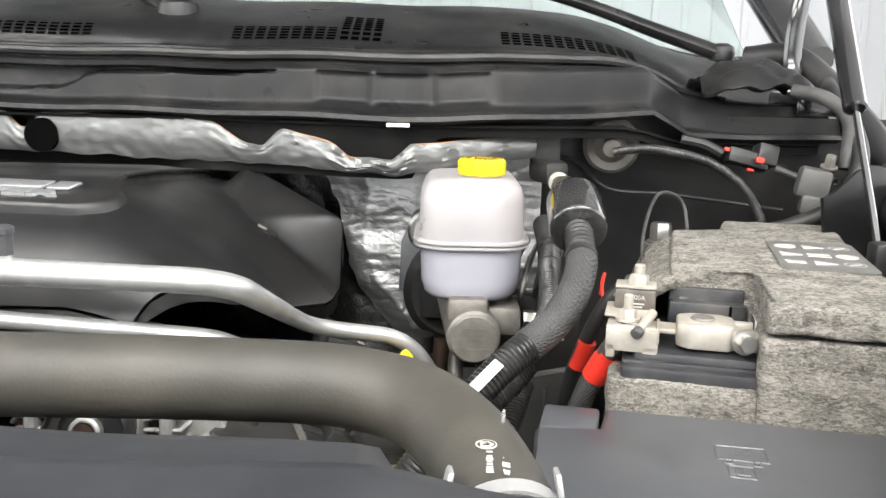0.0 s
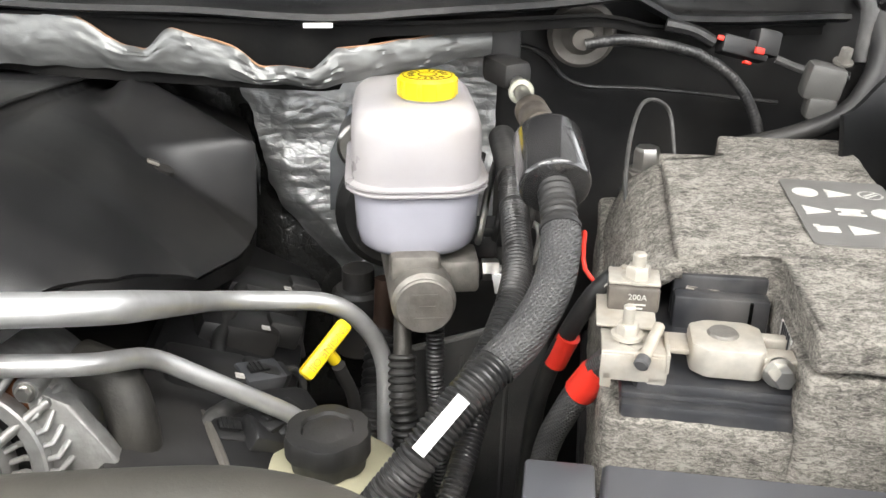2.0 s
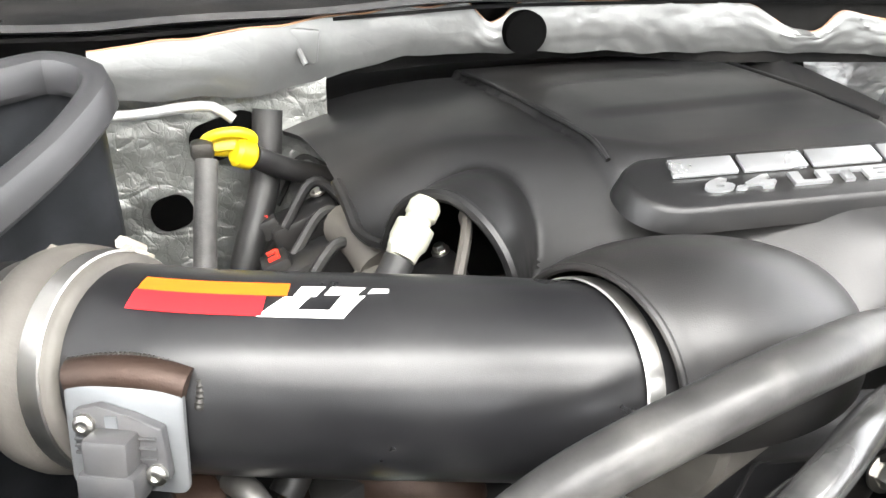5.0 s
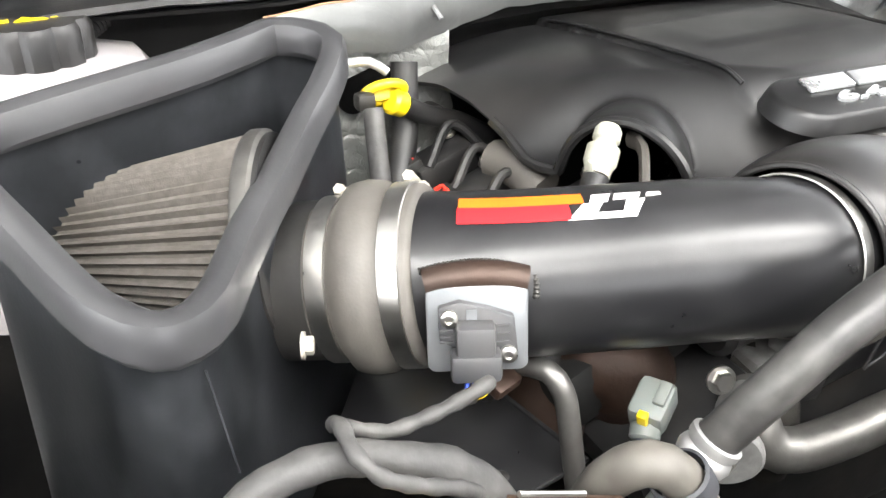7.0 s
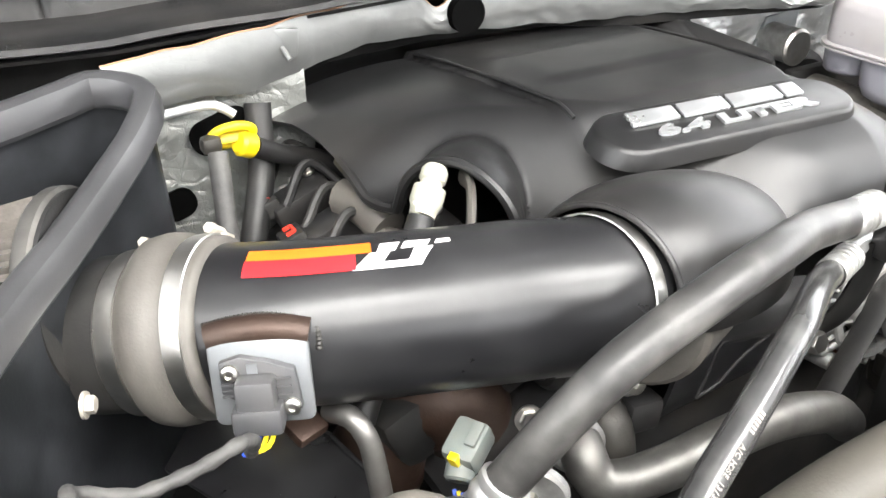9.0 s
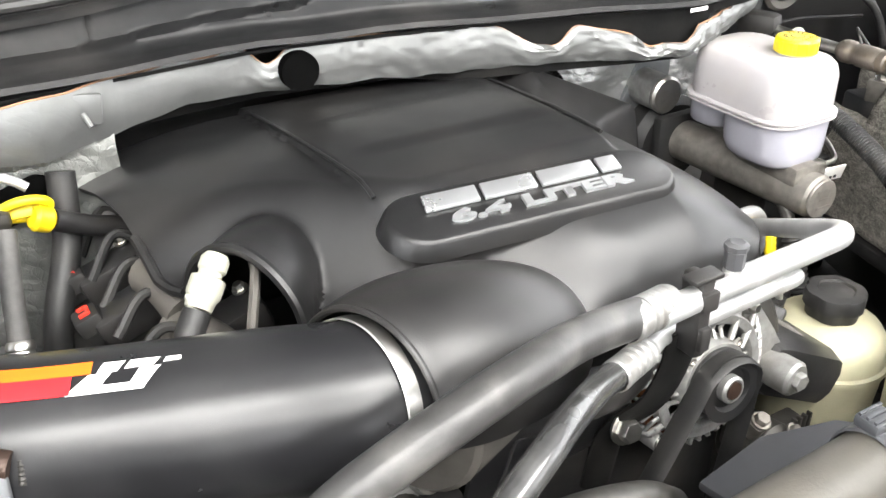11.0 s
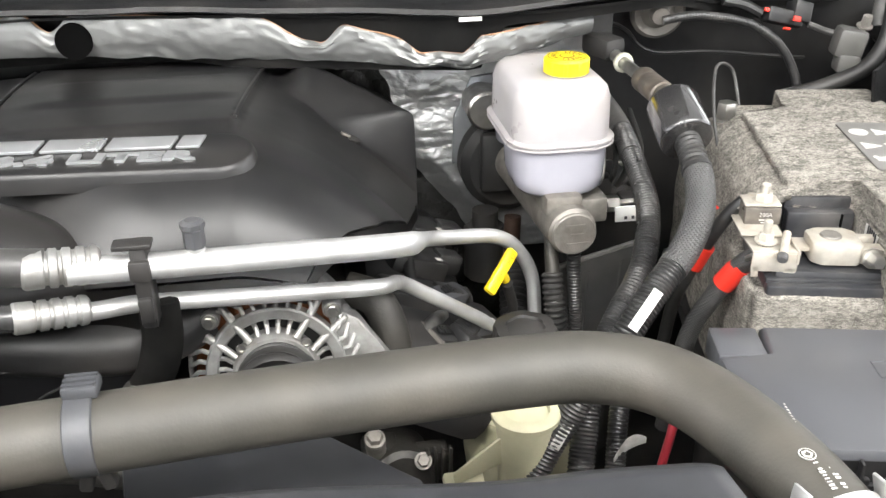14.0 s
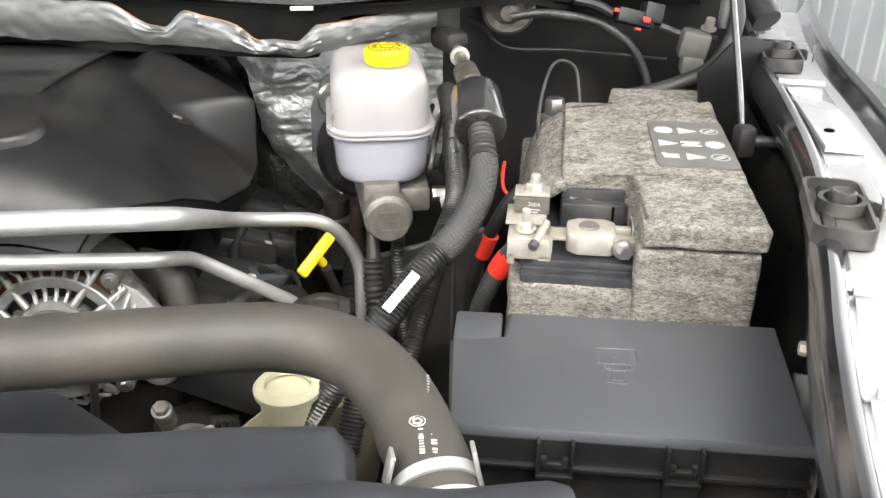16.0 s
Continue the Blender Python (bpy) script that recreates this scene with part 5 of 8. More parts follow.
# ground post at the far end of the battery
gp = thing("battery_ground_terminal", "grey battery ground terminal with a plastic nut", "terminal")
tmp = box((0.221, 0.876, 1.226), (0.03, 0.03, 0.03), 0.004)
part("clamp_body", tmp, M_MC, gp)
tmp = hexbolt((0.221, 0.876, 1.241), (0, 0, 1), 0.011, 0.018, 0.013)
part("nut", tmp, M_STEEL, gp)
cable("ground_wire", [(0.19, 0.80, 1.20), (0.20, 0.86, 1.25), (0.23, 0.93, 1.283), (0.262, 0.955, 1.272), (0.266, 0.935, 1.235)], 0.0018, M_TAPE, "thin black wire looping behind the battery", 8, "wire")

# ---- fuse box ----
FBM = pose(0.274, 0.383, 0, 0, 0, -12.2)
fb = thing("fuse_box", "black plastic fuse box with a moulded lid symbol", "fuse box")
FO = [(-0.230, -0.001), (0.004, -0.003), (0.014, 0.146), (-0.195, 0.148), (-0.198, 0.112), (-0.238, 0.104)]
FI = [(-0.2285, 0.001), (0.0025, -0.001), (0.0115, 0.1435), (-0.1925, 0.1455), (-0.1955, 0.1095), (-0.2355, 0.1015)]
# Side of the same lid in darker plastic: its shade is put into colour.
part("lid_side_shaded", stack([(FO, 1.152), (FO, 1.1755)], m=FBM), M_PLASTIC, fb, "lid side painted darker for its shade")
# Paler top: faded, with the light on it painted in.
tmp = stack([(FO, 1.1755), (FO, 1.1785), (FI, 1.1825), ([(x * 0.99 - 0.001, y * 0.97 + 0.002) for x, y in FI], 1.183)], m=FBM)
lid = part("lid", tmp, M_FUSELID_LIT, fb, "black fuse box lid with its top painted paler as lit")
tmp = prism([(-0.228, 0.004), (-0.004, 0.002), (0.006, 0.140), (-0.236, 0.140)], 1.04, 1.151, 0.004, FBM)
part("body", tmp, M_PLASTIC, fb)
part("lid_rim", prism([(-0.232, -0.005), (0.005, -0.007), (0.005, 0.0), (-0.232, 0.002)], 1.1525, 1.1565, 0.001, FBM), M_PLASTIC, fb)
for lx in (-0.160, -0.077):
    tmp = box((lx - 0.011, -0.0065, 1.166), (0.0022, 0.007, 0.026), 0.0008)
    box((lx + 0.011, -0.0065, 1.166), (0.0022, 0.007, 0.026), 0.0008, bm=tmp)
    box((lx, -0.007, 1.160), (0.016, 0.004, 0.004), 0.0008, bm=tmp)
    box((lx - 0.007, -0.007, 1.1635), (0.004, 0.004, 0.006), 0.0008, bm=tmp)
    box((lx + 0.007, -0.007, 1.1635), (0.004, 0.004, 0.006), 0.0008, bm=tmp)
    box((lx, -0.0075, 1.1515), (0.024, 0.006, 0.003), 0.0008, bm=tmp)
    box((lx, -0.005, 1.135), (0.022, 0.006, 0.03), 0.001, bm=tmp)
    tmp.transform(FBM)
    part("latch", tmp, M_PLASTIC, fb, "black plastic snap latch")
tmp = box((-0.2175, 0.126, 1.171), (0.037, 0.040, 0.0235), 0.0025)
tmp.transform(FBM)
part("hinge_tab", tmp, M_FUSELID_LIT, fb)
# moulded symbol on the lid: thin raised lines
SY = [((-0.128, 0.100), (-0.099, 0.101)), ((-0.128, 0.080), (-0.099, 0.080)), ((-0.128, 0.080), (-0.128, 0.100)), ((-0.099, 0.080), (-0.099, 0.101)),
      ((-0.123, 0.072), (-0.109, 0.072)), ((-0.123, 0.056), (-0.109, 0.056)), ((-0.123, 0.056), (-0.123, 0.072)), ((-0.109, 0.056), (-0.109, 0.072)),
      ((-0.124, 0.080), (-0.124, 0.074)), ((-0.120, 0.080), (-0.120, 0.074)), ((-0.108, 0.080), (-0.108, 0.074)), ((-0.104, 0.080), (-0.104, 0.074)), ((-0.124, 0.074), (-0.120, 0.074)), ((-0.108, 0.074), (-0.104, 0.074)),
      ((-0.118, 0.090), (-0.109, 0.095)), ((-0.119, 0.060), (-0.119, 0.068)), ((-0.115, 0.060), (-0.115, 0.068)), ((-0.119, 0.060), (-0.112, 0.060))]
for (ax0, ay0), (bx0, by0) in SY:
    part("moulded_line", rod(FBM @ V(ax0, ay0, 1.1832), FBM @ V(bx0, by0, 1.1832), 0.0007, None, 6), M_FUSELID_LIT, lid)

# ---- engine oil dipstick, power steering reservoir ----
dip = thing("oil_dipstick", "yellow engine oil dipstick handle on a dark tube", "dipstick")
d0, d1 = V(-0.061, 0.773, 1.112), V(-0.024, 0.811, 1.144)
dm = plane_pose((d0 + d1) / 2, d1 - d0, (-0.4, 0.2, 0.6))
handle = part("handle", box((0, 0, 0), (0.054, 0.0125, 0.0085), 0.003, dm), M_YELLOW, dip, "yellow T handle")
part("handle_words", words("ENGINE OIL", 0.0085, dm @ pose(0, 0, 0.0042, 0, 0, 180), 0.0007), material("dark_yellow", (0.4, 0.27, 0.01), 0.5), handle, "moulded words on the handle")
mid = (d0 + d1) / 2
part("stem", rod(mid, mid + V(0.007, 0.007, -0.015), 0.0048, None, 16, 0.001), M_YELLOW, dip)
part("tube", sweep(smooth_path([mid + V(0.009, 0.009, -0.020), mid + V(0.02, 0.03, -0.08), mid + V(0.0, 0.06, -0.2)]), 0.0055, 12), M_DARK, dip)

ps = thing("power_steering_reservoir", "cream plastic power steering reservoir with a black cap", "reservoir")
PM = pose(-0.038, 0.707, 0.014)
part("bottle", lathe([(0, 0.90), (0.050, 0.90), (0.058, 0.96), (0.062, 1.022), (0.0655, 1.024), (0.0655, 1.030), (0.062, 1.032), (0.060, 1.050), (0.052, 1.062), (0.034, 1.070), (0.024, 1.072), (0.024, 1.082), (0, 1.082)], 40, PM), M_CREAM, ps, smooth=50)
outl = []
for k in range(48):
    a = k * math.tau / 48
    r = 0.0308 - 0.0024 * (0.5 + 0.5 * math.cos(6 * a)) ** 3
    outl.append((r * math.cos(a), r * math.sin(a)))
tmp = stack([([(x * 0.86, y * 0.86) for x, y in outl], 1.073), ([(x * 0.90, y * 0.90) for x, y in outl], 1.084), (outl, 1.0855), (outl, 1.097), ([(x * 0.95, y * 0.95) for x, y in outl], 1.1005), ([(x * 0.62, y * 0.62) for x, y in outl], 1.1015), ([(x * 0.58, y * 0.58) for x, y in outl], 1.099), ([(x * 0.3, y * 0.3) for x, y in outl], 1.1015)], m=PM)
part("cap", tmp, M_RUBBER, ps, "black six-lobed screw cap")
neck = thing("filler_neck", "cream plastic filler neck with a flange below the radiator hose", "filler neck", pose(-0.066, 0.592, 0))
part("flange", lathe([(0.022, 1.102), (0.0285, 1.103), (0.0290, 1.108), (0.026, 1.111), (0.020, 1.111), (0.019, 1.106)], 36), M_CREAM, neck, "cream flange", smooth=50)
part("body", lathe([(0, 0.98), (0.021, 0.98), (0.0225, 1.06), (0.0245, 1.104), (0.0, 1.105)], 32), M_CREAM, neck, smooth=50)
part("web", prism([(-0.020, 1.09), (-0.062, 1.055), (-0.060, 1.045), (-0.020, 1.062)], -0.0015, 0.0015, 0.0005, pose(0, -0.006, 0, 90, 0, 0)), M_CREAM, neck, "cream slanting web")
part("foot", box((-0.052, -0.004, 1.04), (0.034, 0.024, 0.014), 0.003), M_CREAM, neck)

# ---- air conditioning pipes ----
ac = thing("air_conditioning_pipes", "bright aluminium air conditioning pipes with crimped hoses", "pipes")
UP = bent_path([(-0.395, 0.600, 1.2665), (-0.343, 0.6105, 1.2600), (-0.153, 0.630, 1.2495), (-0.118, 0.80, 1.168), (-0.030, 0.826, 1.152), (0.004, 0.838, 1.10), (0.002, 0.80, 0.95)], 0.035, 8)
part("suction_pipe", sweep(UP, lambda s, w: 0.0098 if s < 0.29 else 0.0098 - 0.0022 * soft(0.29, 0.35, s), 20), M_ALU, ac, "thick bright aluminium pipe", smooth=60)
LO = bent_path([(-0.41, 0.605, 1.23), (-0.385, 0.613, 1.226), (-0.362, 0.626, 1.222), (-0.172, 0.655, 1.200), (-0.153, 0.718, 1.169), (-0.061, 0.757, 1.09), (-0.045, 0.77, 1.05)], 0.02, 8)
dl = part("discharge_pipe", sweep(LO, 0.0068, 18), M_ALU, ac, "thin bright aluminium pipe", smooth=60)
dc = V(-0.105, 0.7425, 1.127)
dn = V(0.515, -0.80, 0.305)
dm2 = plane_pose(dc + dn * 0.0069, (0.089, 0.029, -0.074), dn.cross(V(0.089, 0.029, -0.074)))
part("pipe_words", words("DISCHARGE LINE", 0.0055, dm2 @ pose(0, 0.0004, 0), 0.0003), M_PLASTIC, dl, "black printed words on the pipe")
# crimped ferrules
for name, a, b, r in (("suction_ferrule", (-0.374, 0.6105, 1.265), (-0.424, 0.598, 1.2715), 0.0140), ("discharge_ferrule", (-0.389, 0.6115, 1.229), (-0.429, 0.594, 1.2365), 0.0113)):
    prof = [(0, 0), (r * 0.75, 0), (r * 0.95, 0.002)]
    for k in range(4):
        z = 0.009 + 0.009 * k
        prof += [(r, z - 0.0045), (r, z - 0.002), (r * 0.86, z - 0.001), (r * 0.86, z + 0.001), (r, z + 0.002)]
    prof += [(r * 1.02, 0.045), (r * 1.02, 0.05), (r * 0.9, 0.052)]
    part(name, lathe(prof, 24, axis(a, b)), M_CAST, ac, "crimped aluminium ferrule", smooth=30)
HA = smooth_path([(-0.41, 0.602, 1.270), (-0.433, 0.597, 1.275), (-0.475, 0.586, 1.284), (-0.511, 0.573, 1.290), (-0.547, 0.563, 1.291), (-0.581, 0.557, 1.287), (-0.615, 0.557, 1.275), (-0.648, 0.559, 1.258), (-0.68, 0.567, 1.225), (-0.706, 0.582, 1.180)])
part("suction_hose", sweep(HA, 0.0136, 20), M_HOSEGREY, ac, "dusty black rubber hose", smooth=60)
HB = smooth_path([(-0.415, 0.601, 1.2335), (-0.435, 0.592, 1.238), (-0.465, 0.576, 1.248), (-0.502, 0.553, 1.258), (-0.532, 0.535, 1.261), (-0.562, 0.521, 1.256), (-0.596, 0.506, 1.2465), (-0.6444, 0.487, 1.2295), (-0.6734, 0.473, 1.2165), (-0.7003, 0.46, 1.202), (-0.735, 0.445, 1.175), (-0.76, 0.435, 1.12)])
hb = part("discharge_hose", sweep(HB, 0.0098, 18), M_HOSESHINE, ac, "shiny black rubber hose with worn white print", smooth=60)
# worn white print along the thin hose: the size in words, the maker's name as bars
HN = V(0.1, -0.62, 0.55)


def on_hose(at):
    """A pose on the hose's upper side, that many metres along it."""
    run = 0.0
    for a, b in zip(HB, HB[1:]):
        d = (b - a).length
        if run + d >= at:
            t = (b - a).normalized()
            n = (HN - HN.dot(t) * t).normalized()
            return plane_pose(a.lerp(b, (at - run) / d) + n * 0.00985, t, n.cross(t))
        run += d


for start in (0.215,):
    tmp = bmesh.new()
    for k in range(6):
        box((0, 0, 0), (0.0018, 0.0032, 0.0003), 0, on_hose(start + 0.0026 * k), tmp)
    part("maker_mark", tmp, M_PRINT, hb, "row of plain white bars")
    tmp = bmesh.new()
    for k, c in enumerate("A/C HOSE 13/32 in (10mm)"):
        if c != " ":
            words(c, 0.0046, on_hose(start + 0.024 + 0.0027 * k), 0.0003, 0.0001, tmp)
    part("hose_print", tmp, M_PRINT, hb, "worn white hose print")
# service valve
part("valve_boss", rod((-0.309, 0.6165, 1.258), (-0.309, 0.6165, 1.271), 0.0070, None, 16, 0.001), M_ALU, ac)
tmp = lathe([(0.0060, 0), (0.0078, 0.001), (0.0078, 0.015), (0.0090, 0.016), (0.0090, 0.020), (0.0055, 0.022), (0, 0.021)], 8, pose(-0.309, 0.6165, 1.2690))
part("valve_cap", tmp, M_SENSOR, ac, "grey plastic service valve cap")
# clip and bracket
tmp = box((-0.347, 0.612, 1.246), (0.012, 0.022, 0.066), 0.003)
pclip = part("pipe_clip", tmp, M_PLASTIC, ac, "black plastic pipe clip")
part("clip_tab", box((-0.350, 0.606, 1.2805), (0.027, 0.014, 0.004), 0.001), M_PLASTIC, pclip)
part("clip_latch", box((-0.347, 0.600, 1.262), (0.015, 0.006, 0.016), 0.002), M_PLASTIC, pclip)
part("clip_latch", box((-0.347, 0.600, 1.230), (0.010, 0.006, 0.020), 0.002), M_PLASTIC, pclip)
brk = thing("alternator_bracket", "black steel bracket bolted beside the alternator", "bracket")
tmp = sweep(smooth_path([(-0.343, 0.622, 1.225), (-0.345, 0.625, 1.19), (-0.356, 0.632, 1.155), (-0.374, 0.652, 1.12), (-0.38, 0.66, 1.06)]), 0.0155, 12, flat=0.4)
part("arm", tmp, M_BLACK, brk)
tmp = hexbolt((-0.374, 0.640, 1.131), (0, -1, 0.25), 0.010, 0.010, 0.014)
part("bolt", tmp, M_STEEL, brk, "zinc flange bolt")

# ---- alternator ----
alt = thing("alternator", "cast aluminium alternator with slotted front and black pulley", "alternator")
AC_ = V(-0.265, 0.656, 1.127)
ALM = plane_pose(AC_, (1, 0, 0), (0, 0.12, 1))


part("core", lathe([(0, -0.10), (0.058, -0.10), (0.064, -0.03), (0.05, -0.016), (0, -0.016)], 40, ALM), M_DARK, alt, "dark windings behind the slots")
part("winding", lathe([(0.054, -0.034), (0.0672, -0.034), (0.0672, -0.014), (0.054, -0.012)], 48, ALM), M_COPPER, alt, "copper winding")
part("rear_housing", lathe([(0.045, -0.11), (0.066, -0.105), (0.0745, -0.07), (0.0745, -0.032), (0.071, -0.031), (0.071, -0.07), (0.045, -0.1)], 48, ALM), M_CAST, alt, "cast aluminium rear housing")
tmp = lathe([(0.0480, -0.012), (0.0480, -0.002), (0.0495, 0.0), (0.0570, 0.0005), (0.0585, -0.001), (0.0585, -0.012), (0.0480, -0.012)], 56, ALM)
lathe([(0.0705, -0.034), (0.0705, -0.020), (0.072, -0.019), (0.0745, -0.020), (0.0745, -0.034), (0.0705, -0.034)], 56, ALM, tmp)
lathe([(0.020, -0.012), (0.020, 0.006), (0.034, 0.006), (0.0365, 0.002), (0.0365, -0.012), (0.020, -0.012)], 56, ALM, tmp)
part("front_frame", tmp, M_CAST, alt, "cast aluminium front frame")
# raked fins over the shoulder
for k in range(40):
    a = (k + 0.5) * math.tau / 40
    if abs((a - math.tau / 8 + math.tau / 8) % (math.tau / 4) - math.tau / 8) < 0.085:
        continue
    q, w = Vector((math.cos(a), math.sin(a), 0)), Vector((math.cos(a + 0.10), math.sin(a + 0.10), 0))
    tmp = sweep([ALM @ (q * 0.0565 + V(0, 0, -0.004)), ALM @ (q * 0.064 + V(0, 0, -0.005)), ALM @ (w * 0.0705 + V(0, 0, -0.010)), ALM @ (w * 0.0728 + V(0, 0, -0.024))], 0.0021, 8)
    part("fin", tmp, M_CAST, alt)
# webs: slender ones in fours, and one broad web with its screws in each corner
for k in range(28):
    a = (k + 0.5) * math.tau / 28
    if abs(a % (math.tau / 4) - math.tau / 8) < 0.24:
        continue
    q = Vector((math.cos(a), math.sin(a), 0))
    part("web", sweep([ALM @ (q * 0.034 + V(0, 0, 0.0)), ALM @ (q * 0.043 + V(0, 0, -0.006)), ALM @ (q * 0.0515 + V(0, 0, -0.004))], 0.0021, 8), M_CAST, alt)
for k in range(4):
    a = (k + 0.5) * math.tau / 4
    q, w = Vector((math.cos(a), math.sin(a), 0)), Vector((-math.sin(a), math.cos(a), 0))
    for o in (-0.011, 0.011):
        part("web", sweep([ALM @ (q * 0.035 + w * o * 0.8 + V(0, 0, 0.002)), ALM @ (q * 0.054 + w * o + V(0, 0, -0.003)), ALM @ (q * 0.070 + w * o * 1.25 + V(0, 0, -0.010)), ALM @ (q * 0.0735 + w * o * 1.3 + V(0, 0, -0.026))], 0.0034, 10), M_CAST, alt, "broad cast web")
    boss = part("screw_boss", lathe([(0, -0.03), (0.0085, -0.03), (0.0085, -0.006), (0.0075, -0.004), (0, -0.004)], 20, ALM @ pose(q.x * 0.071, q.y * 0.071, 0)), M_CAST, alt)
    part("screw", hexbolt(ALM @ (q * 0.071 + V(0, 0, -0.004)), ALM.to_3x3() @ V(0, 0, 1), 0.0045, 0.004, 0.006), M_STEEL, boss)
    part("screw", lathe([(0, 0.006), (0.0045, 0.006), (0.004, 0.0085), (0.0022, 0.0085), (0.0022, 0.007), (0, 0.007)], 14, ALM @ pose(q.x * 0.0375, q.y * 0.0375, -0.003)), M_STEEL, alt)
tmp = lathe([(0, 0.0), (0.031, 0.0), (0.031, 0.004), (0.0285, 0.005), (0.0285, 0.016), (0.031, 0.017), (0.031, 0.019), (0.021, 0.019), (0.019, 0.014), (0.0, 0.014)], 40, ALM @ pose(0, 0, 0.005))
part("pulley", tmp, M_PLASTIC, alt, "black pulley")
part("pulley_nut", lathe([(0, 0.014), (0.0125, 0.014), (0.0125, 0.020), (0.0105, 0.022), (0.009, 0.022), (0.0085, 0.019), (0, 0.019)], 24, ALM @ pose(0, 0, 0.005)), M_CAST, alt, "bright pulley nut")
part("shaft", lathe([(0, 0.018), (0.0078, 0.018), (0.0078, 0.0225), (0, 0.0225)], 16, ALM @ pose(0, 0, 0.005)), M_RUST, alt, "rusty shaft end")
part("slip_ring_housing", sweep(smooth_path([(-0.20, 0.72, 1.165), (-0.176, 0.71, 1.157), (-0.163, 0.695, 1.125), (-0.163, 0.685, 1.06)]), 0.016, 18), M_GREASY, alt, "cast aluminium side housing", smooth=60)
tmp = prism([(0.045, 0.052), (0.072, 0.038), (0.088, 0.012), (0.103, -0.010), (0.104, -0.034), (0.090, -0.042), (0.072, -0.034), (0.058, -0.034)], -0.026, -0.010, 0.003, ALM)
rod((-0.181, 0.676, 1.101), (-0.177, 0.634, 1.103), 0.017, tmp, 20, 0.003)
rod((-0.177, 0.636, 1.103), (-0.177, 0.628, 1.103), 0.009, tmp, 6, 0.001)
part("mounting_ear", tmp, M_CAST, alt, "cast mounting ear")
solo("drive_belt", sweep(smooth_path([(-0.345, 0.640, 1.04), (-0.300, 0.640, 1.125), (-0.288, 0.640, 1.147), (-0.265, 0.640, 1.157), (-0.240, 0.640, 1.146), (-0.234, 0.640, 1.118), (-0.25, 0.64, 0.98)]), 0.011, 8, flat=0.25), M_RUBBER, "black ribbed drive belt round the pulley", "belt")

# ---- upper radiator hose ----
HOSE = [(-0.72, 0.51, 0.96), (-0.69, 0.505, 1.05), (-0.64, 0.492, 1.128), (-0.57, 0.472, 1.186), (-0.5, 0.459, 1.215), (-0.43, 0.453, 1.231), (-0.36, 0.452, 1.237), (-0.22, 0.465, 1.235), (-0.1, 0.477, 1.230), (-0.05, 0.475, 1.228), (-0.012, 0.455, 1.226), (0.012, 0.41, 1.226), (0.026, 0.35, 1.224), (0.031, 0.31, 1.216), (0.033, 0.27, 1.19)]
rh = thing("radiator_hose", "thick olive grey rubber radiator hose with white print", "hose")
part("hose_body", sweep(smooth_path(HOSE, 0.008), 0.0232, 32), M_HOSE, rh, smooth=60)
part("woven_sleeve", sweep(smooth_path(HOSE[:3] + [(-0.607, 0.4825, 1.157)], 0.008), 0.0252, 32), M_BRAID, rh, "woven black sleeve", smooth=60)
hm = axis((-0.369, 0.4520, 1.238), (-0.347, 0.4535, 1.2377))
part("strap", lathe([(0.0233, 0), (0.0248, 0.001), (0.0248, 0.015), (0.0233, 0.016)], 36, hm), M_SENSOR, rh, "dark plastic strap round the hose")
tmp = box((-0.359, 0.459, 1.265), (0.02, 0.016, 0.008), 0.002)
for i in range(3):
    box((-0.359, 0.454 + 0.005 * i, 1.2695), (0.018, 0.002, 0.002), 0, bm=tmp)
part("strap_buckle", tmp, M_SENSOR, rh)
tmp = box((-0.3635, 0.447, 1.211), (0.008, 0.010, 0.016), 0.002, pose(0, 0, 0, 0, 12, 0))
box((-0.3525, 0.447, 1.211), (0.008, 0.010, 0.016), 0.002, pose(0, 0, 0, 0, -12, 0), tmp)
part("strap_foot", tmp, M_RUBBER, rh, "split black plastic foot of the strap")
tmp = lathe([(0.0235, 0), (0.0252, 0.0006), (0.0252, 0.0075), (0.0235, 0.008)], 36, axis((0.0290, 0.332, 1.2222), (0.0305, 0.315, 1.2172)))
lathe([(0.0235, 0), (0.0252, 0.0006), (0.0252, 0.0045), (0.0235, 0.005)], 36, axis((0.0302, 0.318, 1.218), (0.0315, 0.305, 1.213)), tmp)
for sx, tilt in ((-0.026, 14), (0.020, -10)):
    box((0.030 + sx, 0.327, 1.238), (0.0025, 0.014, 0.020), 0.001, pose(0, 0, 0, -12, tilt, 0), tmp)
part("spring_clamp", tmp, M_ALU, rh, "bright spring clamp")

# ---- foil heat shield along the firewall ----
FOIL_Y = [(-0.83, 1.015), (-0.705, 1.02), (-0.635, 1.045), (-0.51, 1.066), (-0.385, 1.046), (-0.24, 1.010), (-0.147, 0.98), (-0.1, 0.962), (-0.04, 0.952), (0.0, 0.965), (0.068, 0.992), (0.14, 1.018)]
FOIL_TOP = [(-0.83, 1.339), (-0.705, 1.348), (-0.51, 1.350), (-0.5, 1.328), (-0.485, 1.331), (-0.47, 1.35), (-0.385, 1.347), (-0.255, 1.345), (-0.231, 1.328), (-0.222, 1.320), (-0.192, 1.319), (-0.181, 1.339), (-0.147, 1.336), (-0.111, 1.322), (-0.104, 1.312), (-0.044, 1.311), (-0.040, 1.327), (0.0, 1.329), (0.068, 1.334), (0.14, 1.333)]
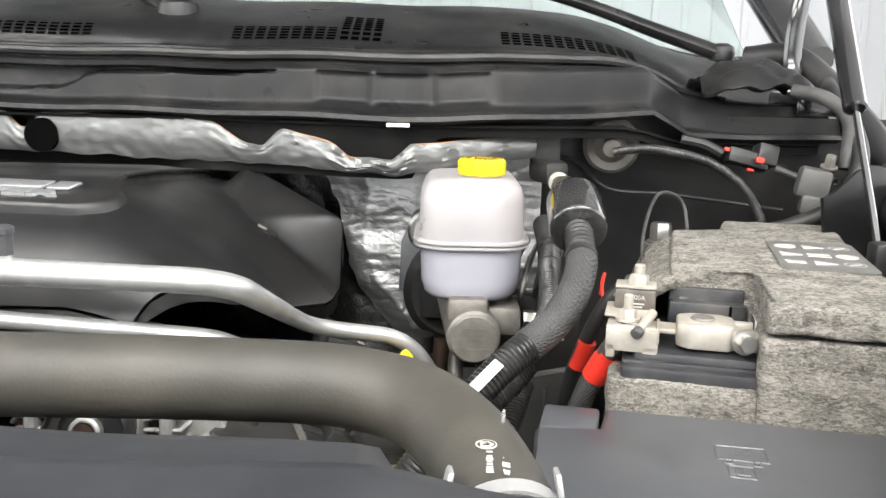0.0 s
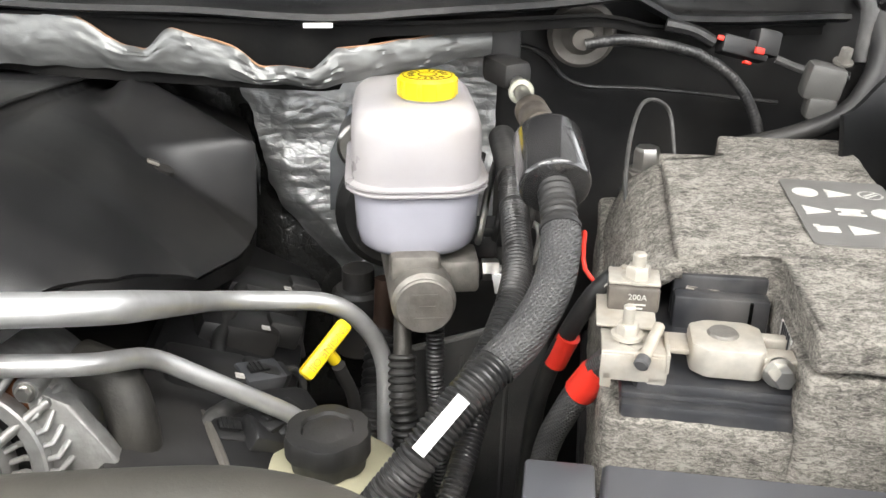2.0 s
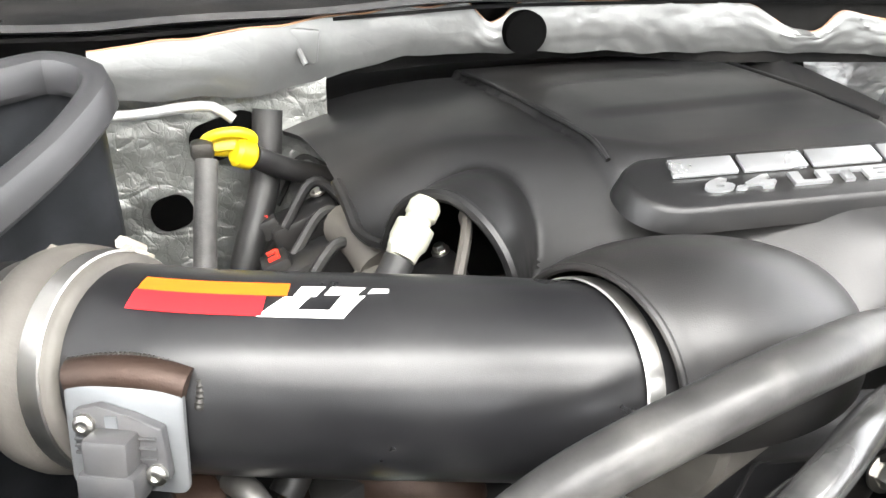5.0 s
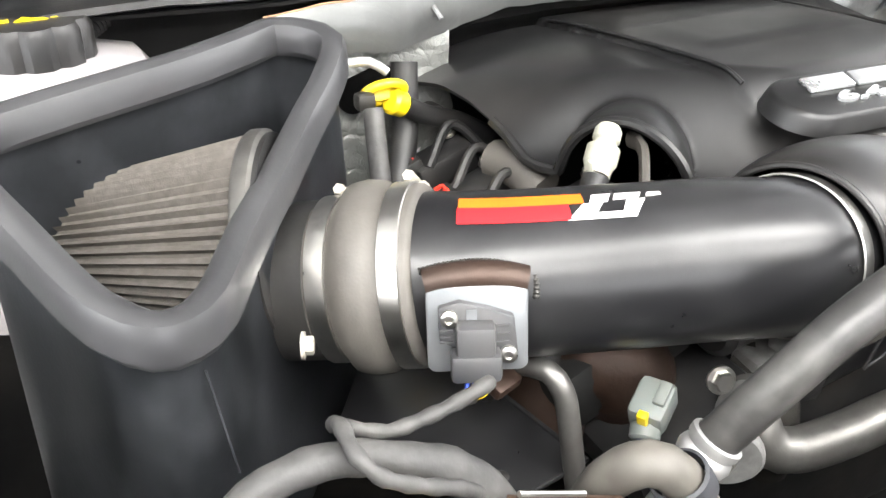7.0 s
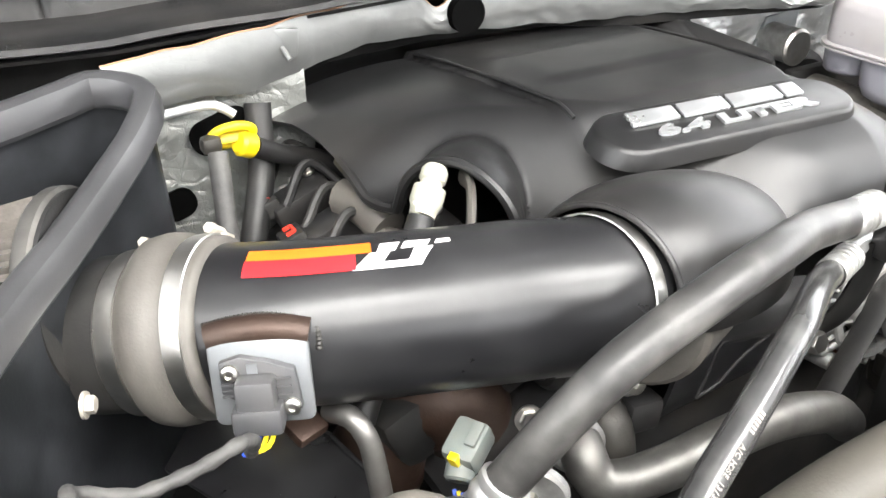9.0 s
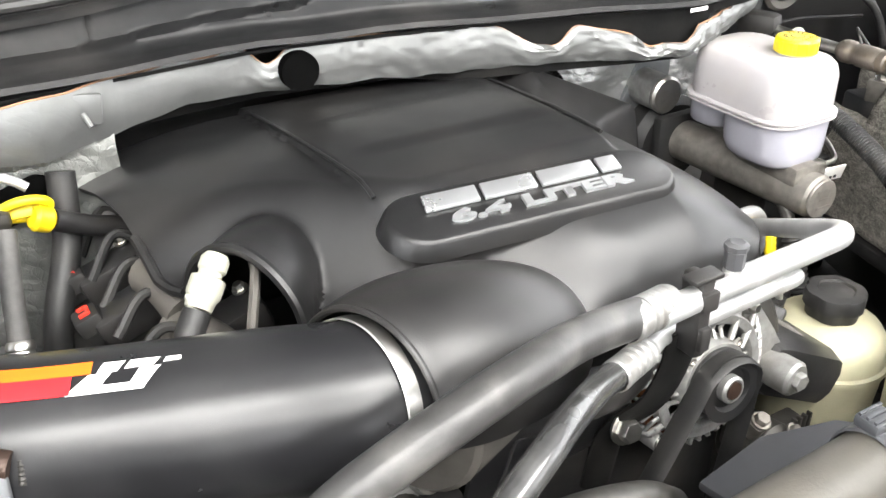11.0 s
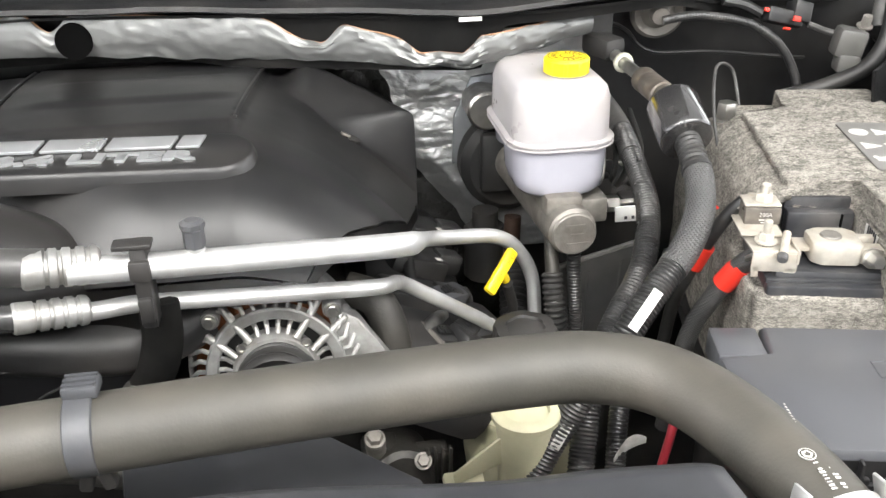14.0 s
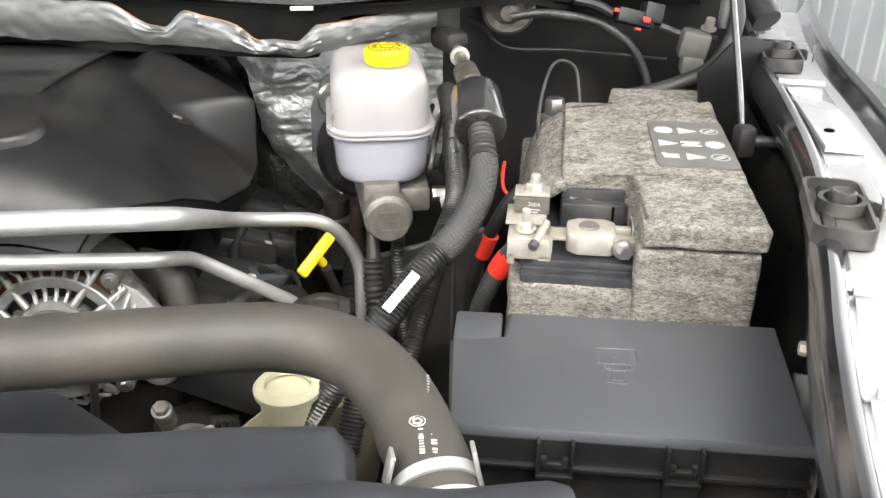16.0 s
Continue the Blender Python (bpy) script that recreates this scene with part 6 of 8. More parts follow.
FOIL_BOT = [(-0.83, 1.302), (-0.763, 1.298), (-0.70, 1.295), (-0.618, 1.303), (-0.575, 1.309), (-0.477, 1.304), (-0.30, 1.301), (-0.189, 1.302), (-0.11, 1.298), (-0.05, 1.297), (0.012, 1.302), (0.069, 1.311), (0.14, 1.316)]


def foil_pt(u, v):
    x = -0.83 + 0.935 * u
    zt, zb = sum(interp(x + 0.004 * k, FOIL_TOP) for k in (-2, -1, 0, 1, 2)) / 5, interp(x, FOIL_BOT)
    rough = soft(-0.60, -0.48, x)
    crumple = 0.0016 * noise.noise(Vector((x * 22, v * 2.0, 1))) + (0.0003 + 0.0013 * rough + 0.0012 * soft(-0.3, -0.1, x)) * noise.noise(Vector((x * 70 + v * 20, v * 6, 4))) + 0.0007 * rough * noise.noise(Vector((x * 130 + v * 50, v * 14, 9)))
    crumple *= 1 - 0.8 * soft(0.04, 0.10, x)
    bulge = 0.007 * math.sin(math.pi * (0.15 + 0.85 * v))
    return Vector((x, interp(x, FOIL_Y) - 0.006 - bulge + crumple, zt + (zb - zt) * v + 0.003 * noise.noise(Vector((x * 30, 7, v)))))


shield = thing("foil_heat_shield", "crinkled silver foil heat shield with a notched orange edge", "heat shield")
part("foil", sheet(foil_pt, 300, 12, 0.002), M_FOILSTRIP, shield, smooth=60)
part("cut_edge", sweep([foil_pt(u / 300, 0) + V(0, 0.001, 0.0006) for u in range(301)], 0.0009, 6), material("cut_fibre_edge", (0.33, 0.18, 0.10), 0.8), shield, "orange brown cut edge")
# The opening isn't cut: a black disc paints the shade inside it.
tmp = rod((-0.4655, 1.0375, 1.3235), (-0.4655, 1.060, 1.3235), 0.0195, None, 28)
part("round_hole", tmp, M_VOID, shield, "black disc painting the shaded opening in the foil")
tmp = box((-0.672, 1.020, 1.331), (0.034, 0.006, 0.028), 0.003, pose(0, 0, 0, 0, 8, 0))
rod((-0.672, 1.017, 1.328), (-0.668, 1.008, 1.318), 0.0025, tmp, 8)
part("clip", tmp, M_FOILSTRIP, shield, "foil clip with a stud")
# dark rubber end of the shield
part("end_piece", box((0.118, 1.012, 1.316), (0.034, 0.012, 0.045), 0.004), M_RUBBER, shield, "black rubber end piece")

# insulation on the firewall behind the engine
ins = thing("firewall_insulation", "crinkled bright foil insulation on the firewall", "insulation")


def ins_pt(x0, x1, z0, z1, y0, y1):
    def fn(u, v):
        x, z = x0 + (x1 - x0) * u, z0 + (z1 - z0) * v
        c = 0.010 * noise.noise(Vector((x * 18, z * 14, 0))) + 0.004 * noise.noise(Vector((x * 70, z * 60, 5)))
        return Vector((x, y0 + (y1 - y0) * v + c, z))
    return fn


# its slanting edge towards the engine: height and x
INS_L = [(1.00, 0.01), (1.04, -0.02), (1.08, -0.045), (1.115, -0.075), (1.157, -0.103), (1.197, -0.112), (1.252, -0.124), (1.293, -0.148), (1.31, -0.160)]
# where the blanket turns away towards the engine
INS_T = [(1.00, 0.03), (1.06, 0.0), (1.10, -0.030), (1.125, -0.05), (1.15, -0.07), (1.17, -0.082), (1.212, -0.092), (1.26, -0.085), (1.288, -0.095), (1.31, -0.112)]


def ins_right(u, v):
    z = 1.02 + 0.29 * v
    left = interp(z, INS_L) + 0.004 * noise.noise(V(z * 60, 3, 1))
    x = left + (0.12 - left) * u
    back = max(0.0, interp(z, INS_T) + 0.006 * noise.noise(V(z * 35, 9, 4)) - x)
    c = 0.005 * noise.noise(V(x * 25, z * 30, 2)) + 0.0011 * noise.noise(V(x * 60, z * 140, 5)) + 0.0009 * noise.noise(V(x * 190, z * 150, 7))
    return V(x, 1.054 + c + 0.4 * back, z)


part("foil_blanket", sheet(ins_right, 90, 130, 0.0015), M_FOIL, ins, smooth=35)
part("foil_blanket", sheet(ins_pt(-0.84, -0.69, 1.12, 1.30, 1.06, 1.04), 50, 40, 0.002), M_FOILDULL, ins, smooth=70)
# black mat on the engine's side of the foil, hanging in folds
mat_thing = thing("sound_mat", "creased black sound deadening mat on the firewall", "mat")


def mat_pt(u, v):
    x, z = -0.30 + 0.36 * u, 0.90 + 0.40 * v
    d = x - interp(z, INS_L) if z > 1.0 else x - 0.06
    fold = 0.010 * noise.noise(V((x + z * 0.8) * 14, (z - x * 0.8) * 5, 8)) + 0.004 * noise.noise(V((x + z * 0.8) * 55, (z - x * 0.8) * 14, 3))
    return V(x, 1.103 - 0.026 * soft(-0.15, -0.09, x) + fold * 0.8, z)


part("mat_sheet", sheet(mat_pt, 90, 90, 0.003), M_MAT, mat_thing, smooth=70)

# grommet and wiring on the firewall's right end
gro = thing("firewall_grommet", "large dusty rubber grommet with a wire", "grommet")
GM = axis((0.199, 1.055, 1.330), (0.192, 1.0, 1.322))
part("flange", lathe([(0, 0.02), (0.028, 0.02), (0.0325, 0.026), (0.0325, 0.03), (0.028, 0.034), (0.020, 0.030), (0.012, 0.036), (0.010, 0.046), (0, 0.046)], 36, GM), M_COUPLER, gro, "dusty grey rubber flange")
wire1 = thing("wiring_conduit", "black corrugated wiring conduit along the firewall", "conduit", group="wiring conduits")
part("tube", loom([(0.194, 1.005, 1.32), (0.222, 1.0, 1.325), (0.253, 1.0, 1.323), (0.30, 1.0, 1.312), (0.335, 0.995, 1.29), (0.355, 0.99, 1.262), (0.364, 0.985, 1.235), (0.366, 0.98, 1.19)], 0.0054, 0.0034, 0.0004, 12), M_CONDUIT, wire1)
con = thing("wire_connector", "black wire connector with red locking tabs", "connector")
cm_ = plane_pose((0.348, 1.015, 1.314), (1, 0.05, -0.25), (0, 0.3, 1)) @ Matrix.Diagonal((0.8, 0.8, 0.8, 1))
part("body", merge(box((0, 0, 0), (0.06, 0.022, 0.022), 0.003, cm_), box((0.022, 0.004, 0.004), (0.03, 0.03, 0.028), 0.003, cm_)), M_PLASTIC, con)
part("lock_tab", box((0, 0, 0), (0.012, 0.008, 0.004), 0.001, cm_ @ pose(0.012, -0.002, 0.019)), M_RED, con, "red locking tab")
part("lock_tab", box((0, 0, 0), (0.009, 0.004, 0.008), 0.001, cm_ @ pose(0.004, -0.017, 0.01)), M_RED, con, "red locking tab")
part("lock_tab", box((0, 0, 0), (0.008, 0.006, 0.004), 0.001, cm_ @ pose(-0.034, 0.004, 0.008)), M_RED, con, "red locking tab")
cable("connector_wire", [(0.38, 1.01, 1.305), (0.41, 1.0, 1.295), (0.44, 0.98, 1.295)], 0.004, M_TAPE, "taped grey wire from the connector", 8, "wire")
cable("connector_wire", [(0.32, 1.015, 1.32), (0.30, 1.02, 1.33), (0.275, 1.025, 1.335)], 0.006, M_RUBBER, "black wire into the connector", 8, "wire")
# pressed ridge across the firewall
tmp = sweep(smooth_path([(0.11, 1.05, 1.311), (0.146, 1.05, 1.310), (0.170, 1.05, 1.298), (0.182, 1.05, 1.283), (0.208, 1.05, 1.271), (0.283, 1.055, 1.266), (0.412, 1.06, 1.250)]), 0.0024, 8)
part("firewall_seam", tmp, M_PLASTIC, truck, "sealed seam on the firewall")
part("cowl_sticker", box((-0.046, 0.9365, 1.349), (0.024, 0.0012, 0.004), 0), M_PAPER, truck, "small white tag under the cowl")

# ---- front: shroud and cross panel ----
sh = thing("fan_shroud", "dark grey plastic fan shroud behind the radiator", "shroud")


def shroud_pt(u, v):
    x = -0.98 + 0.967 * u
    e = soft(0.0, 0.03, -x - 0.005 + 0.02)
    prof = [(0.0, 1.06), (0.001, 1.210), (0.004, 1.228), (0.010, 1.238), (0.022, 1.246), (0.05, 1.249), (0.10, 1.249)]
    f = v * (len(prof) - 1)
    i = min(int(f), len(prof) - 2)
    t = f - i
    dy, z = prof[i][0] * (1 - t) + prof[i + 1][0] * t, prof[i][1] * (1 - t) + prof[i + 1][1] * t
    return Vector((x, 0.382 + 0.016 * soft(-0.12, -0.28, x) - 0.006 * soft(-0.1, 0.0, x) - dy, z - 0.05 * (1 - soft(0, 0.035, -x + 0.002)) ** 2))


part("top", sheet(shroud_pt, 90, 24, 0.003), M_LID, sh, smooth=60)
part("fan_ring", prism([(-0.375, 0.560), (-0.300, 0.572), (-0.235, 0.556), (-0.165, 0.488), (-0.150, 0.40), (-0.345, 0.40)], 1.134, 1.142, 0.003), M_LID, sh, "flat dark shroud plate over the fan")
tmp = prism([(-0.46, 0.302), (-0.249, 0.302), (-0.249, 0.356), (-0.46, 0.356)], 1.2425, 1.2507, 0.0012)
part("raised_panel", tmp, M_LID, sh)
lab = part("paper_label", prism([(-0.39, 0.303), (-0.288, 0.303), (-0.288, 0.348), (-0.290, 0.3525), (-0.294, 0.3535), (-0.39, 0.3535)], 1.2508, 1.2514), M_PAPER, sh, "white paper label with unreadable print")
for i in range(5):
    part("print_line", box((-0.34, 0.343 - 0.008 * i, 1.2515), (0.06 - 0.008 * (i % 3), 0.002, 0.0004)), M_SENSOR, lab)
# cross panel in front
part("cross_panel", sheet(lambda u, v: Vector((-1.0 + 1.12 * u, 0.297 - 0.2 * v, 1.270 - 0.05 * soft(0.04, 0.0, v) - 0.012 * soft(-0.03, 0.04, -1.0 + 1.12 * u) - 0.07 * soft(0.085, 0.115, -1.0 + 1.12 * u) + 0.002 * noise.noise(Vector((u * 12, v * 3, 2))))), 110, 30, 0.004), M_LID, truck, "black plastic panel over the radiator")

# ---- heat shield box with the cone filter ----
bx_ = thing("intake_heat_shield_box", "black sheet metal intake box with a rubber edge trim", "intake box")
RIMP = [V(-1.05, 0.825, 1.352), V(-0.997, 0.845, 1.354), V(-0.923, 0.873, 1.356), V(-0.872, 0.902, 1.357), V(-0.850, 0.916, 1.357), V(-0.828, 0.902, 1.356), V(-0.818, 0.880, 1.352), V(-0.835, 0.856, 1.336), V(-0.859, 0.831, 1.322), V(-0.896, 0.780, 1.310), V(-0.932, 0.727, 1.304), V(-0.961, 0.676, 1.302), V(-0.979, 0.659, 1.303), V(-0.994, 0.657, 1.306), V(-1.007, 0.669, 1.310), V(-1.017, 0.686, 1.314), V(-1.034, 0.733, 1.324), V(-1.055, 0.79, 1.342)]
closed = smooth_path(RIMP + [RIMP[0]], 0.01)
tmp = bmesh.new()
cols = []
for p in closed[:-1]:
    low = V(p.x + (p.x + 0.94) * 0.06, p.y - 0.012, 1.06)
    cols.append([tmp.verts.new(p.lerp(low, t)) for t in (0, 0.12, 0.3, 0.5, 0.75, 1)])
for a, b in zip(cols, cols[1:] + cols[:1]):
    for k in range(5):
        tmp.faces.new((a[k], b[k], b[k + 1], a[k + 1]))
bmesh.ops.solidify(tmp, geom=tmp.faces[:], thickness=0.0025)
part("wall", tmp, M_BOX, bx_, smooth=50)
part("floor_plate", prism([(p.x, p.y) for p in closed[:-1:4]], 1.065, 1.068), M_GLOSS, bx_)
TRIM = [(-0.0080, -0.026), (-0.0115, -0.020), (-0.0115, -0.004), (-0.0085, 0.006), (-0.003, 0.0105), (0.003, 0.0105), (0.0085, 0.006), (0.0115, -0.004), (0.0125, -0.022), (0.0095, -0.028)]
tmp = bmesh.new()
rings = []
for k, p in enumerate(closed[:-1]):
    d = closed[(k + 1) % (len(closed) - 1)] - closed[k - 1 if k else len(closed) - 2]
    out = V(d.y, -d.x, 0).normalized()
    if out.dot(V(p.x + 0.935, p.y - 0.80, 0)) < 0:
        out = -out
    rings.append([tmp.verts.new(p + out * a * 0.86 + V(0, 0, b * 0.7)) for a, b in TRIM])
for a, b in zip(rings, rings[1:] + rings[:1]):
    for k in range(len(TRIM)):
        j = (k + 1) % len(TRIM)
        tmp.faces.new((a[k], a[j], b[j], b[k]))
part("edge_trim", tmp, M_TRIM, bx_, "wide dark grey rubber edge trim", smooth=35)
part("wall_bolt", hexbolt((-0.912, 0.702, 1.239), (0.9, -0.4, 0.0), 0.0055, 0.005, 0.008), M_GOLD, bx_, "zinc bolt")
fl = thing("cone_air_filter", "dusty grey pleated cone air filter with a metal collar", "air filter")
fa, fbk = V(-0.898, 0.800, 1.258), V(-1.018, 0.866, 1.247)
fm = axis(fa, fbk)
tmp = bmesh.new()
n = 144
r0 = []
for z, rr in ((0.0, 0.064), (0.135, 0.038)):
    r0.append([tmp.verts.new(fm @ V((rr + 0.0028 * (1 if k % 3 == 0 else -0.6)) * math.cos(k * math.tau / n), (rr + 0.0028 * (1 if k % 3 == 0 else -0.6)) * math.sin(k * math.tau / n), z)) for k in range(n)])
for k in range(n):
    tmp.faces.new((r0[0][k], r0[0][(k + 1) % n], r0[1][(k + 1) % n], r0[1][k]))
tmp.faces.new(r0[1])
tmp.faces.new(r0[0][::-1])
part("pleats", tmp, M_FILTER, fl, smooth=20)
part("collar", lathe([(0.0, -0.006), (0.066, -0.006), (0.0685, -0.004), (0.0685, 0.004), (0.067, 0.006)], 48, fm), M_PIPE, fl, "dull metal collar")
part("base", lathe([(0.0, -0.009), (0.066, -0.009), (0.066, -0.006), (0.0, -0.006)], 48, fm), M_RUBBER, fl, "dark rubber base")

part("folded_seam", sweep([(-0.9725, 0.6585, 1.273), (-0.969, 0.6585, 1.245), (-0.964, 0.6585, 1.2035)], 0.0007, 6), M_BOX, bx_, "worn folded seam")

# ---- air conditioning silencer and its hose beside the battery ----
acs = thing("air_conditioning_hose", "black silencer canister with a braided hose and bright fittings", "hose")
CB, CT = V(0.1175, 0.742, 1.2735), V(0.1195, 0.791, 1.2945)
part("canister", lathe([(0, 0), (0.022, 0), (0.0238, 0.0012), (0.0248, 0.004), (0.0248, 0.048), (0.0236, 0.0515), (0.020, 0.0535), (0.012, 0.054), (0, 0.054)], 40, axis(CB, CT)), M_PAINT, acs, "gloss black canister", smooth=50)
tmp = lathe([(0.011, 0), (0.0130, 0.002), (0.0130, 0.014), (0.0116, 0.016), (0.0116, 0.020), (0.0132, 0.022), (0.0132, 0.030), (0.0116, 0.032), (0.0128, 0.036), (0.0128, 0.058), (0.0116, 0.060), (0.0116, 0.066), (0.0130, 0.068), (0.0130, 0.078), (0.0115, 0.082), (0.0085, 0.086), (0.0, 0.086)], 28, axis(CT, (0.1215, 0.865, 1.294)))
part("crimp", tmp, M_CRIMP, acs, "dull crimped metal ferrule")
part("pipe", sweep(smooth_path([(0.121, 0.845, 1.2942), (0.1235, 0.90, 1.2930), (0.126, 0.955, 1.2918), (0.127, 1.02, 1.294)]), 0.0066, 14), M_STEEL, acs)
part("lock_ring", lathe([(0.007, 0), (0.0105, 0.001), (0.0112, 0.004), (0.0105, 0.007), (0.007, 0.008)], 24, axis((0.1250, 0.936, 1.2922), (0.1260, 0.956, 1.2918))), M_PALECONN, acs, "pale plastic lock ring")
part("elbow", box((0.120, 0.995, 1.298), (0.03, 0.05, 0.026), 0.008, pose(0, 0, 0, 0, 0, 20)), M_DARK, acs)
HP = [(0.1175, 0.744, 1.2745), (0.1172, 0.724, 1.262), (0.1150, 0.703, 1.250), (0.1045, 0.674, 1.2335), (0.085, 0.650, 1.215), (0.066, 0.634, 1.2035), (0.045, 0.618, 1.191), (0.018, 0.600, 1.166), (-0.01, 0.592, 1.132), (-0.034, 0.586, 1.098), (-0.058, 0.578, 1.06), (-0.085, 0.565, 1.0)]
part("neck", loom(HP[:3], 0.0125, 0.005, 0.0016), M_RUBBER, acs, "short corrugated neck")
part("braid", sweep(smooth_path([(0.1165, 0.714, 1.2565)] + HP[2:6], 0.003), lambda s, w: 0.0130, 40, flute=0.0002), M_BRAID, acs, "dark grey braided sleeve", smooth=15)
part("tie_band", lathe([(0.0125, 0), (0.0138, 0.0006), (0.0138, 0.004), (0.0125, 0.0046)], 24, axis((0.1166, 0.716, 1.2575), (0.1160, 0.709, 1.2535))), M_PLASTIC, acs)
part("conduit", loom([(0.072, 0.640, 1.208)] + HP[5:], 0.0124, 0.0036, 0.0017, 22), M_CONDUIT, acs, "black corrugated conduit")
part("split_line", sweep(smooth_path([Vector(p) + V(0.006, -0.004, 0.0095) for p in HP[5:9]], 0.006), 0.0011, 6), M_RUBBER, acs, "slit along the conduit")


def tag_on(path, i0, i1, r, name, parent, up, mat=M_PAPER):
    a, b = Vector(path[i0]), Vector(path[i1])
    mm = plane_pose((a + b) / 2 + Vector(up).normalized() * r, b - a, Vector(up).cross(b - a))
    return part(name, box((0, 0, 0), ((b - a).length * 0.92, 0.0085, 0.001), 0.0003, mm), mat, parent, "white paper tape")


tag_on([(0.047, 0.6175, 1.1925), (0.018, 0.5985, 1.168)], 0, 1, 0.0138, "paper_tape", acs, (-0.1, -0.75, 0.65))
tag_on([(-0.031, 0.5885, 1.101), (-0.049, 0.581, 1.074)], 0, 1, 0.0128, "paper_tape", acs, (0.1, -0.8, 0.6), M_SYMBOL)

wc2 = thing("wiring_conduit", "black corrugated wiring conduit running down beside the brake reservoir", "conduit", group="wiring conduits")
part("tube", loom([(0.116, 0.96, 1.235), (0.114, 0.905, 1.230), (0.108, 0.85, 1.220), (0.101, 0.777, 1.192), (0.072, 0.71, 1.163), (0.032, 0.665, 1.136), (0.0, 0.625, 1.10), (-0.02, 0.58, 1.04)], 0.0118, 0.0036, 0.0017, 18), M_CONDUIT, wc2)
part("tape_end", sweep(smooth_path([(0.117, 0.985, 1.238), (0.115, 0.93, 1.233), (0.1125, 0.895, 1.229)]), 0.0128, 16), M_TAPE, wc2, "grey cloth tape")
wc3 = thing("wiring_conduit", "thin black corrugated conduit beside the thick hose", "conduit", group="wiring conduits")
part("tube", loom([(0.075, 0.73, 1.14), (0.055, 0.68, 1.11), (0.03, 0.63, 1.07), (0.015, 0.59, 1.02)], 0.0092, 0.0034, 0.0014, 14), M_CONDUIT, wc3)
wc4 = thing("wiring_conduit", "thin upright corrugated conduit under the brake cylinder", "conduit", group="wiring conduits")
part("tube", loom([(0.045, 0.83, 1.125), (0.044, 0.82, 1.09), (0.046, 0.815, 1.05), (0.05, 0.80, 0.98)], 0.0078, 0.0034, 0.0013, 12), M_CONDUIT, wc4)
tg = thing("paper_tag", "white folded paper tag on a wire", "tag")
part("sheet", box((0.108, 0.842, 1.156), (0.030, 0.002, 0.022), 0.0006, pose(0, 0, 0, 20, -6, -15)), M_PAPER, tg)
for i in range(2):
    part("print_mark", box((0.104 + 0.008 * i, 0.8405, 1.152), (0.003, 0.001, 0.004), 0, pose(0, 0, 0, 20, -6, -15)), M_SENSOR, tg)
tg2 = thing("paper_tag", "white paper label below the coolant hose", "tag")
part("sheet", sheet(lambda u, v: V(0.014 + 0.032 * u, 0.594 + 0.008 * u + 0.004 * math.sin(3 * u), 1.040 + 0.014 * v * math.sin(0.3 + 2.4 * u) + 0.010 * u), 8, 4, 0.0006), M_SYMBOL, tg2)
cable("red_cable", [(0.0500, 0.5625, 1.108), (0.0465, 0.558, 1.096), (0.0365, 0.553, 1.050), (0.025, 0.55, 0.98)], 0.0038, M_REDCABLE, "thin red cable below the coolant hose", 10)
# hydraulic hoses and pump behind the power steering bottle
hh = thing("hydraulic_hose", "black ribbed hydraulic hose under the brake cylinder", "hose", group="hydraulic hoses")
part("hose_body", loom([(0.022, 0.775, 1.00), (0.019, 0.785, 1.045), (0.0165, 0.80, 1.085), (0.017, 0.812, 1.110)], 0.0115, 0.0060, 0.0028, 18), M_RUBBER, hh)
part("steel_neck", sweep([(0.017, 0.810, 1.107), (0.018, 0.822, 1.13), (0.022, 0.845, 1.155)], 0.0075, 14), M_GREASY, hh, "dark steel neck")
hh2 = thing("hydraulic_hose", "black hydraulic hose below the booster", "hose", group="hydraulic hoses")
part("hose_body", loom([(0.002, 0.935, 1.06), (-0.002, 0.90, 1.03), (-0.012, 0.85, 0.99)], 0.017, 0.008, 0.003, 16), M_RUBBER, hh2)
part("steel_neck", rod((0.006, 0.945, 1.115), (0.003, 0.938, 1.06), 0.010, None, 14), M_RUST, hh2, "rusty steel neck")
pan = solo("inner_splash_panel", sheet(lambda u, v: V(0.026 + 0.12 * u, 0.86 + 0.03 * u - 0.02 * v, 0.80 + 0.298 * v + 0.012 * u), 12, 12, 0.004), M_SPLASH, "dusty grey plastic splash panel low in the bay", "panel")
for k in range(2):
    part("stiffening_rib", sweep([V(0.026 + 0.12 * u, 0.858 + 0.03 * u - 0.02 * v, 0.80 + 0.298 * v + 0.012 * u) for u, v in ((0.35 + 0.35 * k, 0.15), (0.35 + 0.35 * k, 0.95))], 0.0035, 8), M_SPLASH, pan)
part("upper_flange", sweep([V(0.026 + 0.12 * u, 0.84 + 0.03 * u, 1.098 + 0.012 * u) for u in (0.0, 0.5, 1.0)], 0.0035, 8), M_DUSTY, pan, "pale worn upper edge")

